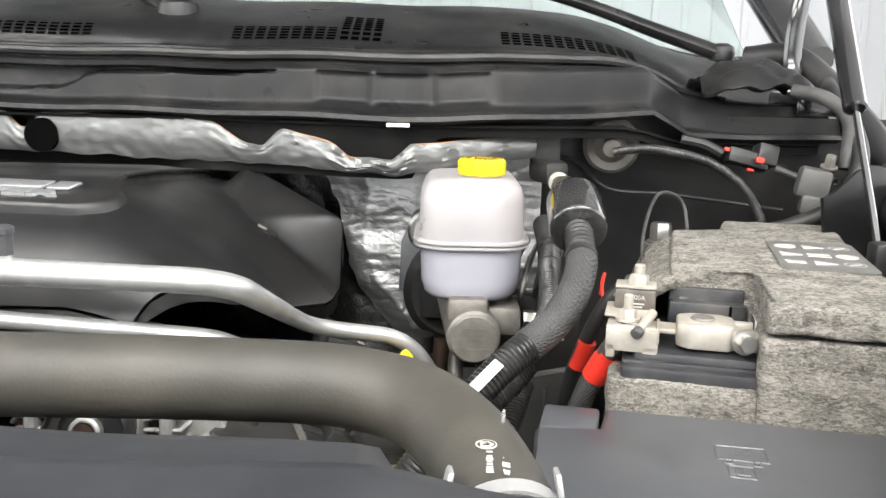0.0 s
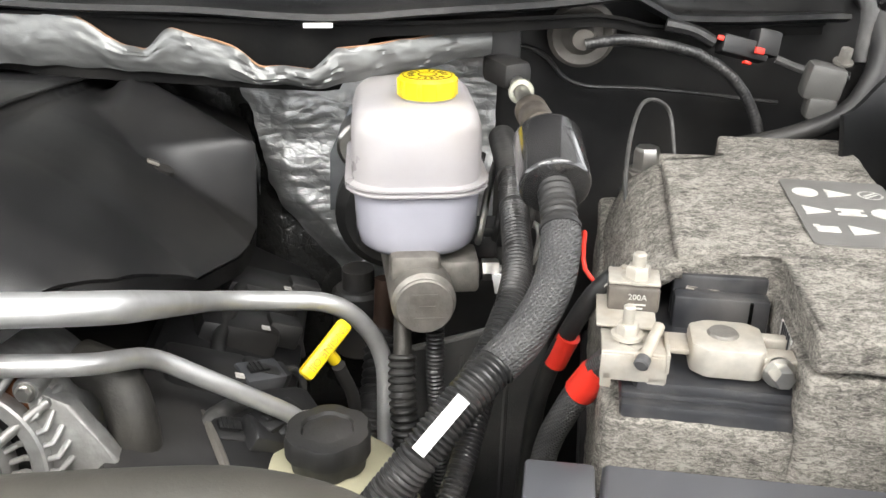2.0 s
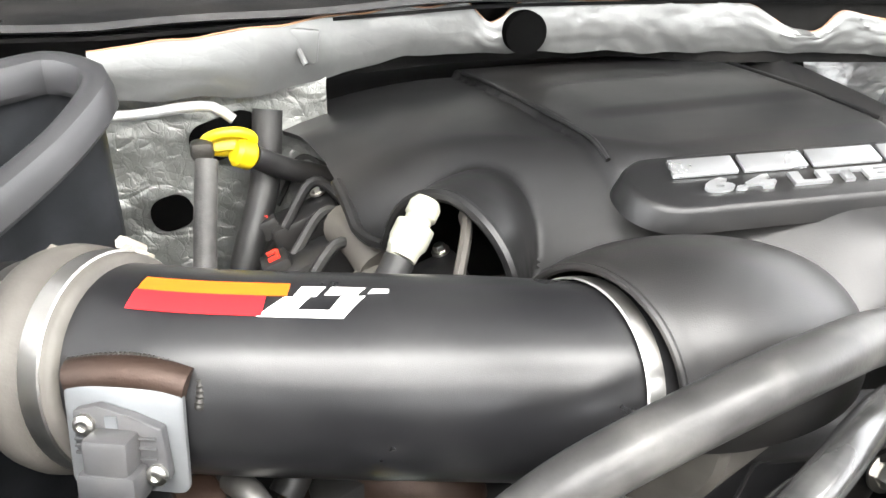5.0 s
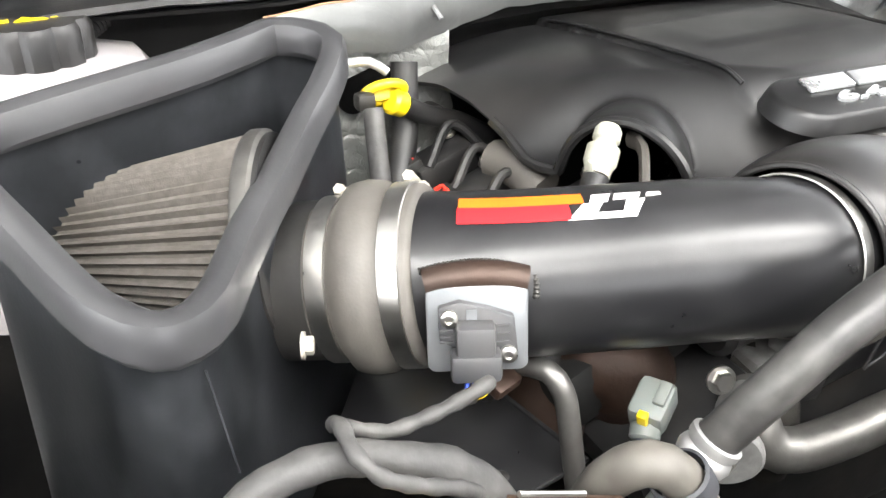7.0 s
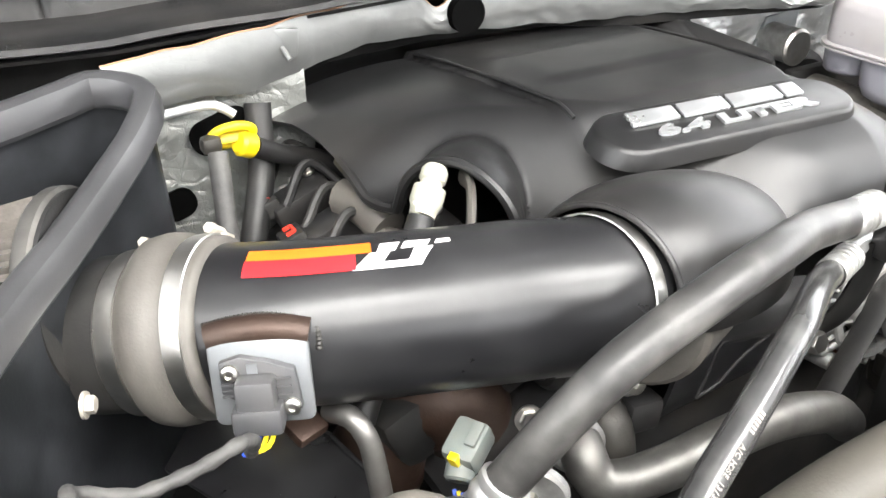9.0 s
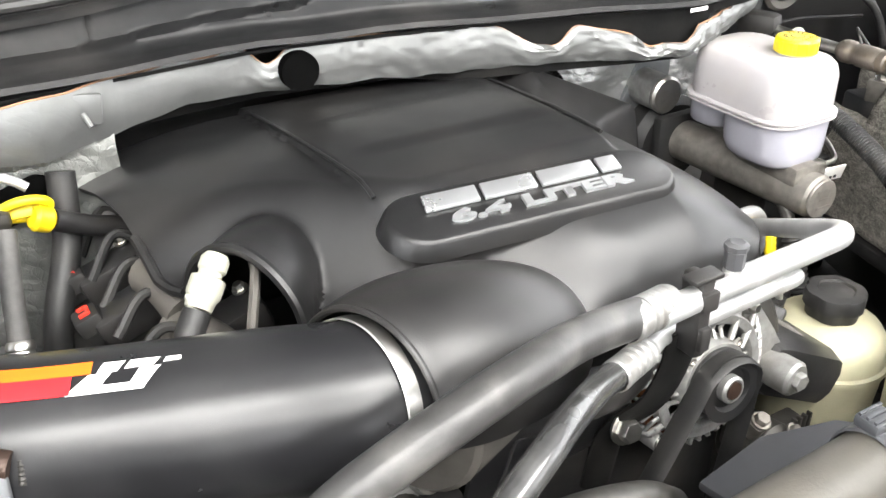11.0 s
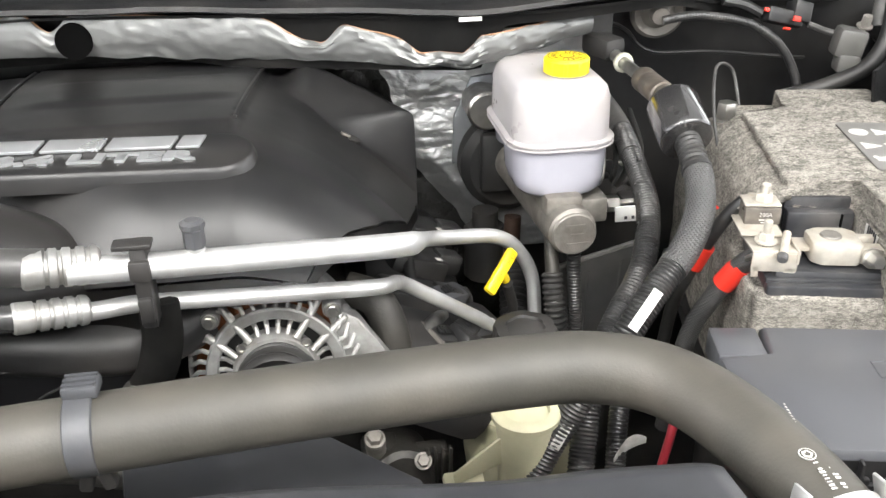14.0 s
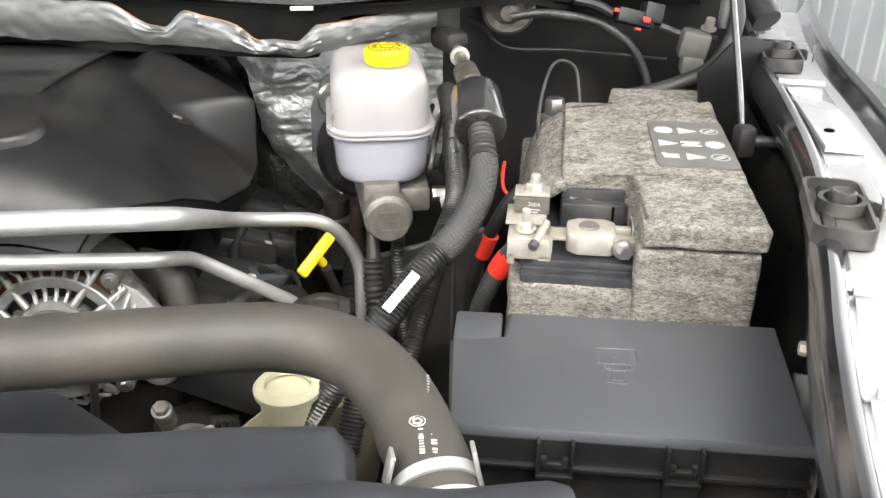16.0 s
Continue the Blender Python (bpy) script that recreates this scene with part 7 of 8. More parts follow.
# ---- fender side: bump stops, strut, bolts, brackets ----
def bump_stop(x, y, z, ang, s):
    th = thing("bonnet_bump_stop", "dusty black plastic bonnet bump stop with ribs", "bump stop", pose(x, y, z, 0, 0, ang), "bump stops on the fender rail")
    tmp = bmesh.new()
    o, i = rounded(s, s * 2.25, 0.010, 4), rounded(s - 0.005, s * 2.25 - 0.005, 0.008, 4)
    ro, ri, bo, bi = ([tmp.verts.new((*p, h)) for p in q] for q, h in ((o, 0.006), (i, 0.006), (o, -0.008), (i, -0.003)))
    n = len(o)
    for k in range(n):
        j = (k + 1) % n
        tmp.faces.new((ro[k], ro[j], ri[j], ri[k]))
        tmp.faces.new((bo[k], bo[j], ro[j], ro[k]))
        tmp.faces.new((ri[k], ri[j], bi[j], bi[k]))
    tmp.faces.new(bi)
    part("cup", tmp, M_HOSEGREY, th, "dusty grey plastic cup")
    up = pose(0.003, s * 0.16, 0)
    part("ring", lathe([(0.012, -0.002), (0.017, -0.002), (0.0165, 0.007), (0.013, 0.007), (0.0125, -0.002)], 24, up), M_HOSEGREY, th)
    part("plug", lathe([(0, -0.002), (0.0105, -0.002), (0.009, 0.012), (0.0075, 0.013), (0.0055, 0.0115), (0, 0.0115)], 24, up), M_HOSEGREY, th, "rubber stop plug")
    for k in range(6):
        a = radians(20 + 60 * k)
        reach = min((s / 2 - 0.002 + (-0.003 if math.cos(a) > 0 else 0.003)) / max(abs(math.cos(a)), 0.01), (s * 1.12 - 0.002 + (-s * 0.16 if math.sin(a) > 0 else s * 0.16)) / max(abs(math.sin(a)), 0.01))
        part("rib", box(((0.016 + reach) / 2, 0, 0.001), (reach - 0.016, 0.0018, 0.010), 0.0003, up @ pose(0, 0, 0, 0, 0, 20 + 60 * k)), M_HOSEGREY, th)
    return th


bump_stop(0.335, 0.504, 1.290, -21.5, 0.042)
bump_stop(0.478, 0.896, 1.297, -19, 0.042)
st = thing("gas_strut", "bonnet gas strut with a bright rod and black cylinder", "strut")
SB, SD = V(0.377, 0.744, 1.254), V(0.09, 0.658, 0.747)
part("rod", rod(SB, SB + SD * 0.18, 0.0034, None, 16), M_CHROME, st, "polished steel rod")
part("cylinder", rod(SB + SD * 0.165, SB + SD * 0.62, 0.011, None, 20, 0.002), M_PAINT, st, "black cylinder")
tmp = box(SB, (0.018, 0.02, 0.03), 0.004)
rod(SB + V(0.0, 0, 0), SB + V(0.04, -0.012, 0.0), 0.006, tmp, 12, 0.001)
part("ball_socket", tmp, M_PLASTIC, st, "black plastic ball socket")
for c in ((0.318, 0.463, 1.199), (0.301, 0.408, 1.127)):
    fbolt = thing("fender_bolt", "pale zinc bolt with a washer in the fender wall", "bolt", group="fender bolts")
    tmp = hexbolt(c, (-0.93, 0.35, 0.05), 0.0055, 0.011, 0.0105)
    part("head", tmp, M_GOLD, fbolt)
solo("fender_liner_cable", sweep(smooth_path([(0.315, 0.46, 1.18), (0.307, 0.445, 1.15), (0.30, 0.43, 1.12), (0.29, 0.41, 1.06)]), 0.012, 10), M_TAPE, "dusty taped cable along the fender wall", "cable")
# inner fender panel between the battery and the rail
part("inner_fender_panel", sheet(lambda u, v: V(0.368 + 0.10 * u + 0.010 * math.sin(3 * v), 0.855 + 0.045 * u - 0.012 * v, 1.292 + 0.030 * soft(0.0, 0.55, u) - 0.012 * soft(0.6, 1.0, u) - 0.24 * v), 20, 16, 0.004), M_COWL, truck, "scuffed dark inner fender panel", smooth=60)
part("inner_fender_wall", sheet(lambda u, v: V(0.345 + 0.105 * u + 0.03 * v * (1 - u), 0.53 + 0.42 * u, 1.02 + 0.25 * v - 0.03 * math.sin(math.pi * u)), 16, 10, 0.004), M_COWL, truck, "dark inner fender wall beside the battery")
solo("battery_tray", box((-0.095, 0.18, 0), (0.21, 0.38, 0.02), 0.006, None), M_PLASTIC, "black plastic tray under the battery", "tray", BATM @ pose(0, 0, 1.044))
# junction with loom at the firewall's end
jn = thing("wiring_junction", "dusty wiring junction with taped looms", "wiring")
part("block", box((0.404, 0.960, 1.294), (0.034, 0.030, 0.034), 0.006, pose(0, 0, 0, 0, 10, -15)), M_DUSTY, jn)
part("block_step", box((0.402, 0.955, 1.272), (0.026, 0.026, 0.022), 0.005, pose(0, 0, 0, 0, 6, -15)), M_DUSTY, jn)
part("stud", hexbolt((0.418, 0.957, 1.312), (0, -0.3, 1), 0.006, 0.012, 0.009), M_MC, jn, "zinc stud")
part("taped_loom", sweep(smooth_path([(0.33, 0.955, 1.235), (0.38, 0.945, 1.25), (0.425, 0.94, 1.275), (0.45, 0.955, 1.32), (0.452, 0.99, 1.36), (0.445, 1.03, 1.39), (0.46, 1.08, 1.40)]), 0.0095, 12), M_RUBBER, jn, "black loom")
part("taped_loom", sweep(smooth_path([(0.395, 1.02, 1.392), (0.425, 1.0, 1.385), (0.445, 0.98, 1.36), (0.44, 0.965, 1.31)]), 0.008, 12), M_TAPE, jn, "grey taped loom")

# pressed plate, its cross ridge and the drain holes of the rail
# Plate and ridges carry the rail's painted reflection too.
part("rail_plate", prism([(0.393, 0.63), (0.427, 0.617), (0.476, 0.79), (0.442, 0.803)], 1.284, 1.290, 0.0015), M_RAIL_REFLECT, truck, "pressed plate on the rail")
part("rail_ridge", sweep([(0.440, 0.815, 1.291), (0.482, 0.800, 1.291)], 0.003, 8), M_RAIL_REFLECT, truck)
for y, x in ((0.40, 0.305), (0.30, 0.262)):
    part("rail_ridge", sweep([(x - 0.012, y + 0.005, 1.282), (x + 0.035, y - 0.012, 1.282)], 0.0028, 8), M_RAIL_REFLECT, truck)
# Flat black discs on the rail paint the shade in its drain holes.
for x, y, z, r in ((0.415, 0.665, 1.2905, 0.0045), (0.575, 1.12, 1.294, 0.008), (0.535, 1.055, 1.294, 0.009)):
    part("rail_hole", prism(disc(x, y, r, 0), z - 0.001, z + 0.0006), M_VOID, truck, "black disc painting the shade in a drain hole")

# ---- cowl: air grilles, end cap, wipers, hinge ----
def cowl_dy(x, dy, lift=0.0):
    i = max(k for k in range(len(COWL) - 1) if COWL[k][0] <= dy)
    return cowl_at(x, i + (dy - COWL[i][0]) / max(1e-6, COWL[i + 1][0] - COWL[i][0])) + V(0, -lift * 0.4, lift)


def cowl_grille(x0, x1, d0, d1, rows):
    """A field of thin black patches on the cowl, painting small oblong slots' shade."""
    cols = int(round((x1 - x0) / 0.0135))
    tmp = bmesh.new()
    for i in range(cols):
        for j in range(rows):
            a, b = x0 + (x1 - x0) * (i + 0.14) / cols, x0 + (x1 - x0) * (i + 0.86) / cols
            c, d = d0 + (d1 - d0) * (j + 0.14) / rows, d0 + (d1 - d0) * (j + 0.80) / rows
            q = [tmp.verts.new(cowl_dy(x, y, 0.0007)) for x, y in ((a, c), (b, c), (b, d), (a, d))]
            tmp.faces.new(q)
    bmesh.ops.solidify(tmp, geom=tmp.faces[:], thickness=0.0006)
    tagged(part("air_grille", tmp, M_VOID, truck, "field of black patches painting the shade in the cowl slots"), kind="stuff")


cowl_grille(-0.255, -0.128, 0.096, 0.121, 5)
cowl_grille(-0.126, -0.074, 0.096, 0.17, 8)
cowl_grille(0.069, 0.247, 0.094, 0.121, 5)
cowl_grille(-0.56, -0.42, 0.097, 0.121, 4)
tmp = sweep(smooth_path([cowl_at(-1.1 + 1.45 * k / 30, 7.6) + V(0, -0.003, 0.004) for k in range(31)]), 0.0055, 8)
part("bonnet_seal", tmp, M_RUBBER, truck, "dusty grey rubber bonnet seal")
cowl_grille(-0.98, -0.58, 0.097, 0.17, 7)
part("cowl_end_cap", sheet(lambda u, v: V(0.30 + 0.13 * u, 1.03 + 0.10 * v, 1.372 + 0.055 * math.sin(math.pi * (0.15 + 0.7 * v)) * math.sin(math.pi * (0.2 + 0.6 * u)) + 0.012 * noise.noise(V(u * 5, v * 5, 2))), 16, 14, 0.004), M_COWL, truck, "dusty grey moulded cowl end cap")
for px_, pts in ((0, [(0.372, 1.215, 1.436), (0.30, 1.235, 1.462), (0.16, 1.26, 1.510), (0.05, 1.27, 1.528), (-0.1, 1.29, 1.540)]), (1, [(-0.338, 1.17, 1.468), (-0.42, 1.22, 1.508), (-0.55, 1.27, 1.535), (-0.75, 1.29, 1.545)])):
    wp = thing("windscreen_wiper", "black windscreen wiper with its pivot cap", "wiper", group="windscreen wipers")
    part("arm", sweep(smooth_path(pts), lambda s, w: 0.016 - 0.008 * s / w, 12, flat=0.7), M_COWL, wp)
    w = 0.62 if px_ == 0 else 1.0
    part("pivot_cap", lathe([(0, 0), (0.026 * w, 0), (0.028 * w, 0.012 * w), (0.024 * w, 0.028 * w), (0.012 * w, 0.036 * w), (0, 0.037 * w)], 24, pose(pts[0][0], pts[0][1], pts[0][2] - 0.012 * w)), M_PLASTIC, wp, "round black pivot cap")
    part("blade", sweep([Vector(pts[-3]) + V(0.02, 0.03, 0.012), Vector(pts[-2]) + V(0, 0.04, 0.015), Vector(pts[-1]) + V(-0.1, 0.05, 0.02)], 0.007, 8, flat=1.6), M_RUBBER, wp, "black rubber blade")
part("hinge_arm", sweep(smooth_path([(0.44, 1.10, 1.385), (0.435, 1.13, 1.42), (0.442, 1.14, 1.50), (0.47, 1.17, 1.60), (0.46, 1.2, 1.7)]), 0.012, 10, flat=0.6), M_PAINT, truck, "black steel bonnet hinge arm")
part("hinge_base", box((0.455, 1.13, 1.375), (0.06, 0.10, 0.03), 0.006), M_PAINT, truck)
part("fender_seal", sweep(smooth_path([(0.40, 1.20, 1.43), (0.45, 1.16, 1.43), (0.49, 1.08, 1.37), (0.51, 1.0, 1.31)]), 0.018, 10), M_RUBBER, truck, "black rubber fender seal")

# ---- passenger side: coolant bottle, dipstick, coils, harness ----
cb = thing("coolant_bottle", "white coolant bottle with a black cap bearing yellow marks", "bottle", pose(-1.0, 1.035, 0.056))
part("tank", stack([(rounded(0.18, 0.16, 0.03), 1.08), (rounded(0.18, 0.15, 0.04), 1.12), (rounded(0.18, 0.15, 0.04), 1.24), (rounded(0.15, 0.12, 0.04), 1.262), (rounded(0.1, 0.1, 0.04), 1.268)]), M_WHITE, cb)
outl = [((0.043 - 0.004 * (k % 4 == 0)) * math.cos(k * math.tau / 40), (0.043 - 0.004 * (k % 4 == 0)) * math.sin(k * math.tau / 40)) for k in range(40)]
capb = part("cap", stack([(outl, 1.266), (outl, 1.292), ([(x * 0.93, y * 0.93) for x, y in outl], 1.298)]), M_PLASTIC, cb, "black screw cap")
part("cap_symbol", prism([(-0.012, -0.010), (0.012, -0.010), (0.0, 0.012)], 1.2982, 1.2988), M_YELLOW, capb, "yellow printed triangle")
part("cap_symbol", box((0.02, -0.004, 1.2985), (0.012, 0.006, 0.0006)), M_YELLOW, capb, "yellow printed bar")
part("cap_symbol", box((-0.02, -0.004, 1.2985), (0.010, 0.008, 0.0006)), M_YELLOW, capb, "yellow printed bar")
part("overflow_hose", loom([(0.03, 0.02, 1.27), (0.07, 0.045, 1.285), (0.095, 0.05, 1.27), (0.09, 0.03, 1.22)], 0.008, 0.004, 0.0015, 12), M_RUBBER, cb)
part("bracket", box((0.085, 0.065, 1.27), (0.03, 0.01, 0.07), 0.004), M_GREYPLATE, cb)
solo("washer_hose", sweep(smooth_path([(-0.93, 1.16, 1.30), (-0.86, 1.14, 1.315), (-0.80, 1.13, 1.31), (-0.76, 1.12, 1.28)]), 0.006, 10), M_RUBBER, "thin black hose along the firewall", "hose")

td = thing("transmission_dipstick", "yellow looped transmission dipstick handle on a black tube", "dipstick")
loop = [V(-0.736, 0.985, 1.268) + V(0.019 * math.cos(a), -0.006 * math.sin(a), 0.010 * math.sin(a)) for a in (k * math.tau / 24 for k in range(25))]
part("loop", sweep(loop, 0.0042, 10), M_YELLOW, td, "yellow finger loop")
part("pad", box((-0.736, 0.985, 1.267), (0.031, 0.004, 0.012), 0.002, pose(0, 0, 0, -30, 0, 0)), M_YELLOW, td)
part("stopper", rod((-0.733, 0.980, 1.262), (-0.718, 0.984, 1.254), 0.0118, None, 20, 0.003), M_YELLOW, td, "yellow stopper")
part("tube", sweep(smooth_path([(-0.718, 0.984, 1.254), (-0.69, 0.995, 1.236), (-0.655, 1.0, 1.222), (-0.62, 1.0, 1.20)]), 0.0095, 14), M_PLASTIC, td, "black tube")
ah = thing("heater_hose", "upright grey hose with a crimped steel end", "hose")
part("hose_body", sweep([(-0.755, 0.965, 1.262), (-0.762, 0.94, 1.225), (-0.768, 0.915, 1.185)], 0.0088, 18), M_TAPE, ah)
part("block", box((-0.757, 0.978, 1.266), (0.018, 0.016, 0.016), 0.005), M_GREASY, ah, "grey metal pipe block")
prof = [(0.0095, 0)]
for k in range(4):
    prof += [(0.0115, 0.003 + 0.01 * k), (0.0115, 0.007 + 0.01 * k), (0.010, 0.0085 + 0.01 * k)]
prof += [(0.0105, 0.046), (0, 0.046)]
part("crimp", lathe(prof, 20, axis((-0.767, 0.917, 1.188), (-0.775, 0.89, 1.14))), M_STEEL, ah, "ribbed steel crimp")
part("steel_pipe", sweep(smooth_path([(-0.86, 1.0, 1.292), (-0.80, 1.0, 1.291), (-0.77, 0.995, 1.295), (-0.745, 0.995, 1.294), (-0.73, 0.99, 1.284)]), 0.0042, 10), M_ALU, ah, "thin bright pipe")
bp = solo("foil_lined_panel", sheet(lambda u, v: V(-0.87 + (0.222 + 0.012 * noise.noise(V(v * 7, 2, 6))) * u, 1.035 + 0.004 * noise.noise(V(u * 5, v * 7, 3)) + 0.002 * noise.noise(V(u * 17, v * 21, 5)), 1.10 + 0.20 * v), 80, 50, 0.003), M_FOILDULL, "crinkled foil lined panel with dark cut-outs", "panel")
# Black plates laid on the foil paint the cut-outs' shade.
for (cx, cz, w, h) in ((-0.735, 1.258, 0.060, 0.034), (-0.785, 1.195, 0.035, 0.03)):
    part("hole", prism(rounded(w, h, h * 0.45, 6), 0, 0.003, 0, plane_pose((cx, 1.027, cz), (1, 0, 0.3), (0, 0, 1))), M_VOID, bp, "black plate painting the shade in a cut-out")
solo("heater_pipe", sweep(smooth_path([(-0.70, 1.02, 1.28), (-0.71, 1.0, 1.22), (-0.735, 0.97, 1.16), (-0.75, 0.95, 1.08)]), 0.0125, 16), M_RUBBER, "black heater hose behind the engine", "hose")

# ignition coils and wiring under the cover's edge
for k, (cx, cy) in enumerate(((-0.706, 0.985), (-0.707, 0.912), (-0.640, 0.852))):
    coil = thing("ignition_coil", "black ignition coil with a red locking clip", "coil", pose(cx, cy, 1.19, 0, -20, 0), "ignition coils")
    part("body", box((0.025, 0.0, -0.01), (0.06, 0.036, 0.03), 0.006), M_PLASTIC, coil)
    part("plug", box((-0.006, 0, 0.004), (0.022, 0.022, 0.018), 0.003), M_RUBBER, coil)
    tmp = box((-0.002, 0, 0.014), (0.003, 0.012, 0.003), 0.0008)
    box((-0.006, 0.005, 0.014), (0.008, 0.0024, 0.004), 0.0005, bm=tmp)
    box((-0.006, -0.005, 0.014), (0.008, 0.0024, 0.004), 0.0005, bm=tmp)
    part("clip", tmp, M_RED, coil, "red locking clip")
    part("bolt", hexbolt((0.045, 0.012, 0.006), (0, 0, 1), 0.005, 0.005, 0.007), M_STEEL, coil)
for k, (a, b) in enumerate((((-0.66, 0.92, 1.215), (-0.645, 0.865, 1.205)), ((-0.655, 0.87, 1.19), (-0.62, 0.80, 1.18)))):
    solo("breather_hose", sweep(smooth_path([a, Vector(a).lerp(Vector(b), 0.5) + V(0, 0, 0.006), b]), 0.018, 16), M_COUPLER, "grey rubber breather hose under the cover", "hose", group="breather hoses")
for k in range(5):
    y0 = 0.80 + 0.05 * k
    cable("coil_wire", [(-0.70, y0 + 0.02, 1.195), (-0.67, y0 + 0.035, 1.215 + 0.004 * k), (-0.64, y0 + 0.02, 1.20), (-0.62, y0 - 0.02, 1.18)], 0.0045, M_RUBBER, "black wire among the coils", 8, "wire", "coil wires")
solo("head_casting", box((-0.66, 0.88, 1.13), (0.13, 0.34, 0.06), 0.015, pose(0, 0, 0, 0, -24, 0)), M_DARK, "dark valve cover below the coils", "casting")

# oil filler hose under the round hood
of = thing("breather_fitting", "pale plastic quick fitting on a black hose", "fitting")
fm0, fm1 = V(-0.628, 0.806, 1.281), V(-0.664, 0.776, 1.240)
part("fitting", lathe([(0, 0), (0.008, 0.0), (0.0105, 0.004), (0.0105, 0.012), (0.0088, 0.014), (0.0088, 0.017), (0.0128, 0.019), (0.0128, 0.031), (0.0108, 0.035), (0.010, 0.042), (0, 0.042)], 20, axis(fm0, fm1)), M_PALECONN, of, "pale cream fitting")
part("tab", box(fm0.lerp(fm1, 0.5) + V(-0.009, -0.004, -0.002), (0.009, 0.010, 0.016), 0.003), M_PALECONN, of)
part("hose_body", sweep([fm0.lerp(fm1, 0.7), fm1 + (fm1 - fm0) * 1.0, fm1 + (fm1 - fm0) * 2.2], 0.0105, 16), M_RUBBER, of)
part("wire", sweep(smooth_path([(-0.60, 0.815, 1.262), (-0.607, 0.79, 1.264), (-0.622, 0.765, 1.235), (-0.64, 0.74, 1.18)]), 0.004, 8, flat=1.8), M_COUPLER, of, "flat grey wire")

# ---- below the intake tube ----
lo = thing("main_harness", "thick grey taped wiring harness with coloured wires", "harness")
part("loom_body", sweep(smooth_path([(-1.01, 0.575, 1.17), (-1.0, 0.58, 1.225), (-0.983, 0.583, 1.252), (-0.957, 0.585, 1.262), (-0.931, 0.585, 1.260), (-0.901, 0.585, 1.246), (-0.873, 0.583, 1.226), (-0.853, 0.58, 1.198), (-0.85, 0.575, 1.16)]), lambda s, w: 0.0084 + 0.003 * soft(0.17, 0.2, s) + 0.0005 * math.sin(s * 260), 16), M_TAPE, lo)
rnd = random.Random(5)
for k in range(10):
    a = V(-0.917 + 0.008 * rnd.random(), 0.572, 1.228 - 0.004 * rnd.random())
    b = V(-0.925 + 0.042 * rnd.random(), 0.553, 1.192 + 0.006 * rnd.random())
    lift = V((b.x - a.x) * 0.6 + 0.01 * (rnd.random() - 0.6), -0.010 - 0.01 * rnd.random(), -0.004 - 0.012 * rnd.random())
    part("wire", sweep(smooth_path([a, a + lift * 0.6 + V(0, 0, 0.006), a + lift * 1.2, b + V(0, -0.004, 0.010), b], 0.004), 0.0012, 6), (M_PALEWIRE, M_PINK, M_PALEWIRE)[k % 3], lo, "coloured wire")
part("connector", box((-0.897, 0.55, 1.186), (0.04, 0.02, 0.02), 0.003), M_PLASTIC, lo)
part("connector", box((-0.855, 0.548, 1.184), (0.03, 0.02, 0.02), 0.003), M_PLASTIC, lo)
br = solo("steel_bracket", prism([(-0.856, 0.0), (-0.790, -0.026), (-0.781, -0.059), (-0.862, -0.025)], -0.002, 0.002, 0.0005, plane_pose((0, 0.567, 1.219), (1, 0, 0), (0, 0.25, 1))), M_BROWNPLATE, "brown stained steel bracket plate", "bracket")
BRM = plane_pose((0, 0.567, 1.219), (1, 0, 0), (0, 0.25, 1))
part("folded_edge", sweep([BRM @ V(-0.852, 0.001, 0.003), BRM @ V(-0.815, -0.013, 0.003)], 0.0018, 8), M_STEEL, br, "bare steel upper edge")
part("folded_edge", sweep([BRM @ V(-0.866, -0.026, 0.003), BRM @ V(-0.770, -0.064, 0.003)], 0.0016, 8), M_STEEL, br, "bare steel lower edge")
gh = thing("coolant_hose", "worn grey rubber hose with a plastic clip", "hose")
part("hose_body", sweep(smooth_path([(-0.786, 0.60, 1.14), (-0.785, 0.578, 1.19), (-0.773, 0.563, 1.208), (-0.757, 0.556, 1.197), (-0.740, 0.553, 1.168), (-0.711, 0.55, 1.118), (-0.695, 0.55, 1.05)]), 0.0125, 16), M_PALEHOSE, gh)
part("clip", lathe([(0.0148, 0), (0.017, 0.001), (0.017, 0.016), (0.0148, 0.017)], 20, axis((-0.758, 0.5565, 1.199), (-0.750, 0.555, 1.185))), M_SENSOR, gh, "dark plastic clip")
prof = [(0.010, 0)]
for k in range(3):
    prof += [(0.0165, 0.002 + 0.013 * k), (0.0175, 0.006 + 0.013 * k), (0.0165, 0.010 + 0.013 * k), (0.0148, 0.0125 + 0.013 * k)]
prof += [(0.0165, 0.041), (0.0165, 0.046), (0.014, 0.047)]
part("lower_ferrule", lathe(prof, 24, axis((-0.726, 0.589, 1.142), (-0.702, 0.581, 1.186))), M_ALU, ac, "crimped aluminium ferrule")
part("lower_pipe", sweep(smooth_path([(-0.724, 0.588, 1.146), (-0.735, 0.592, 1.12), (-0.745, 0.60, 1.06)]), 0.0105, 14), M_ALU, ac)
cpipe = thing("steel_coolant_pipe", "dull steel coolant pipe in front of the engine", "pipe")
part("pipe", sweep(smooth_path([(-0.590, 0.668, 1.116), (-0.598, 0.645, 1.108), (-0.594, 0.632, 1.090), (-0.575, 0.622, 1.086), (-0.54, 0.612, 1.094), (-0.505, 0.607, 1.102), (-0.46, 0.606, 1.103), (-0.42, 0.606, 1.096), (-0.37, 0.610, 1.075), (-0.33, 0.62, 1.04)]), 0.0172, 20), M_PIPE, cpipe, smooth=60)
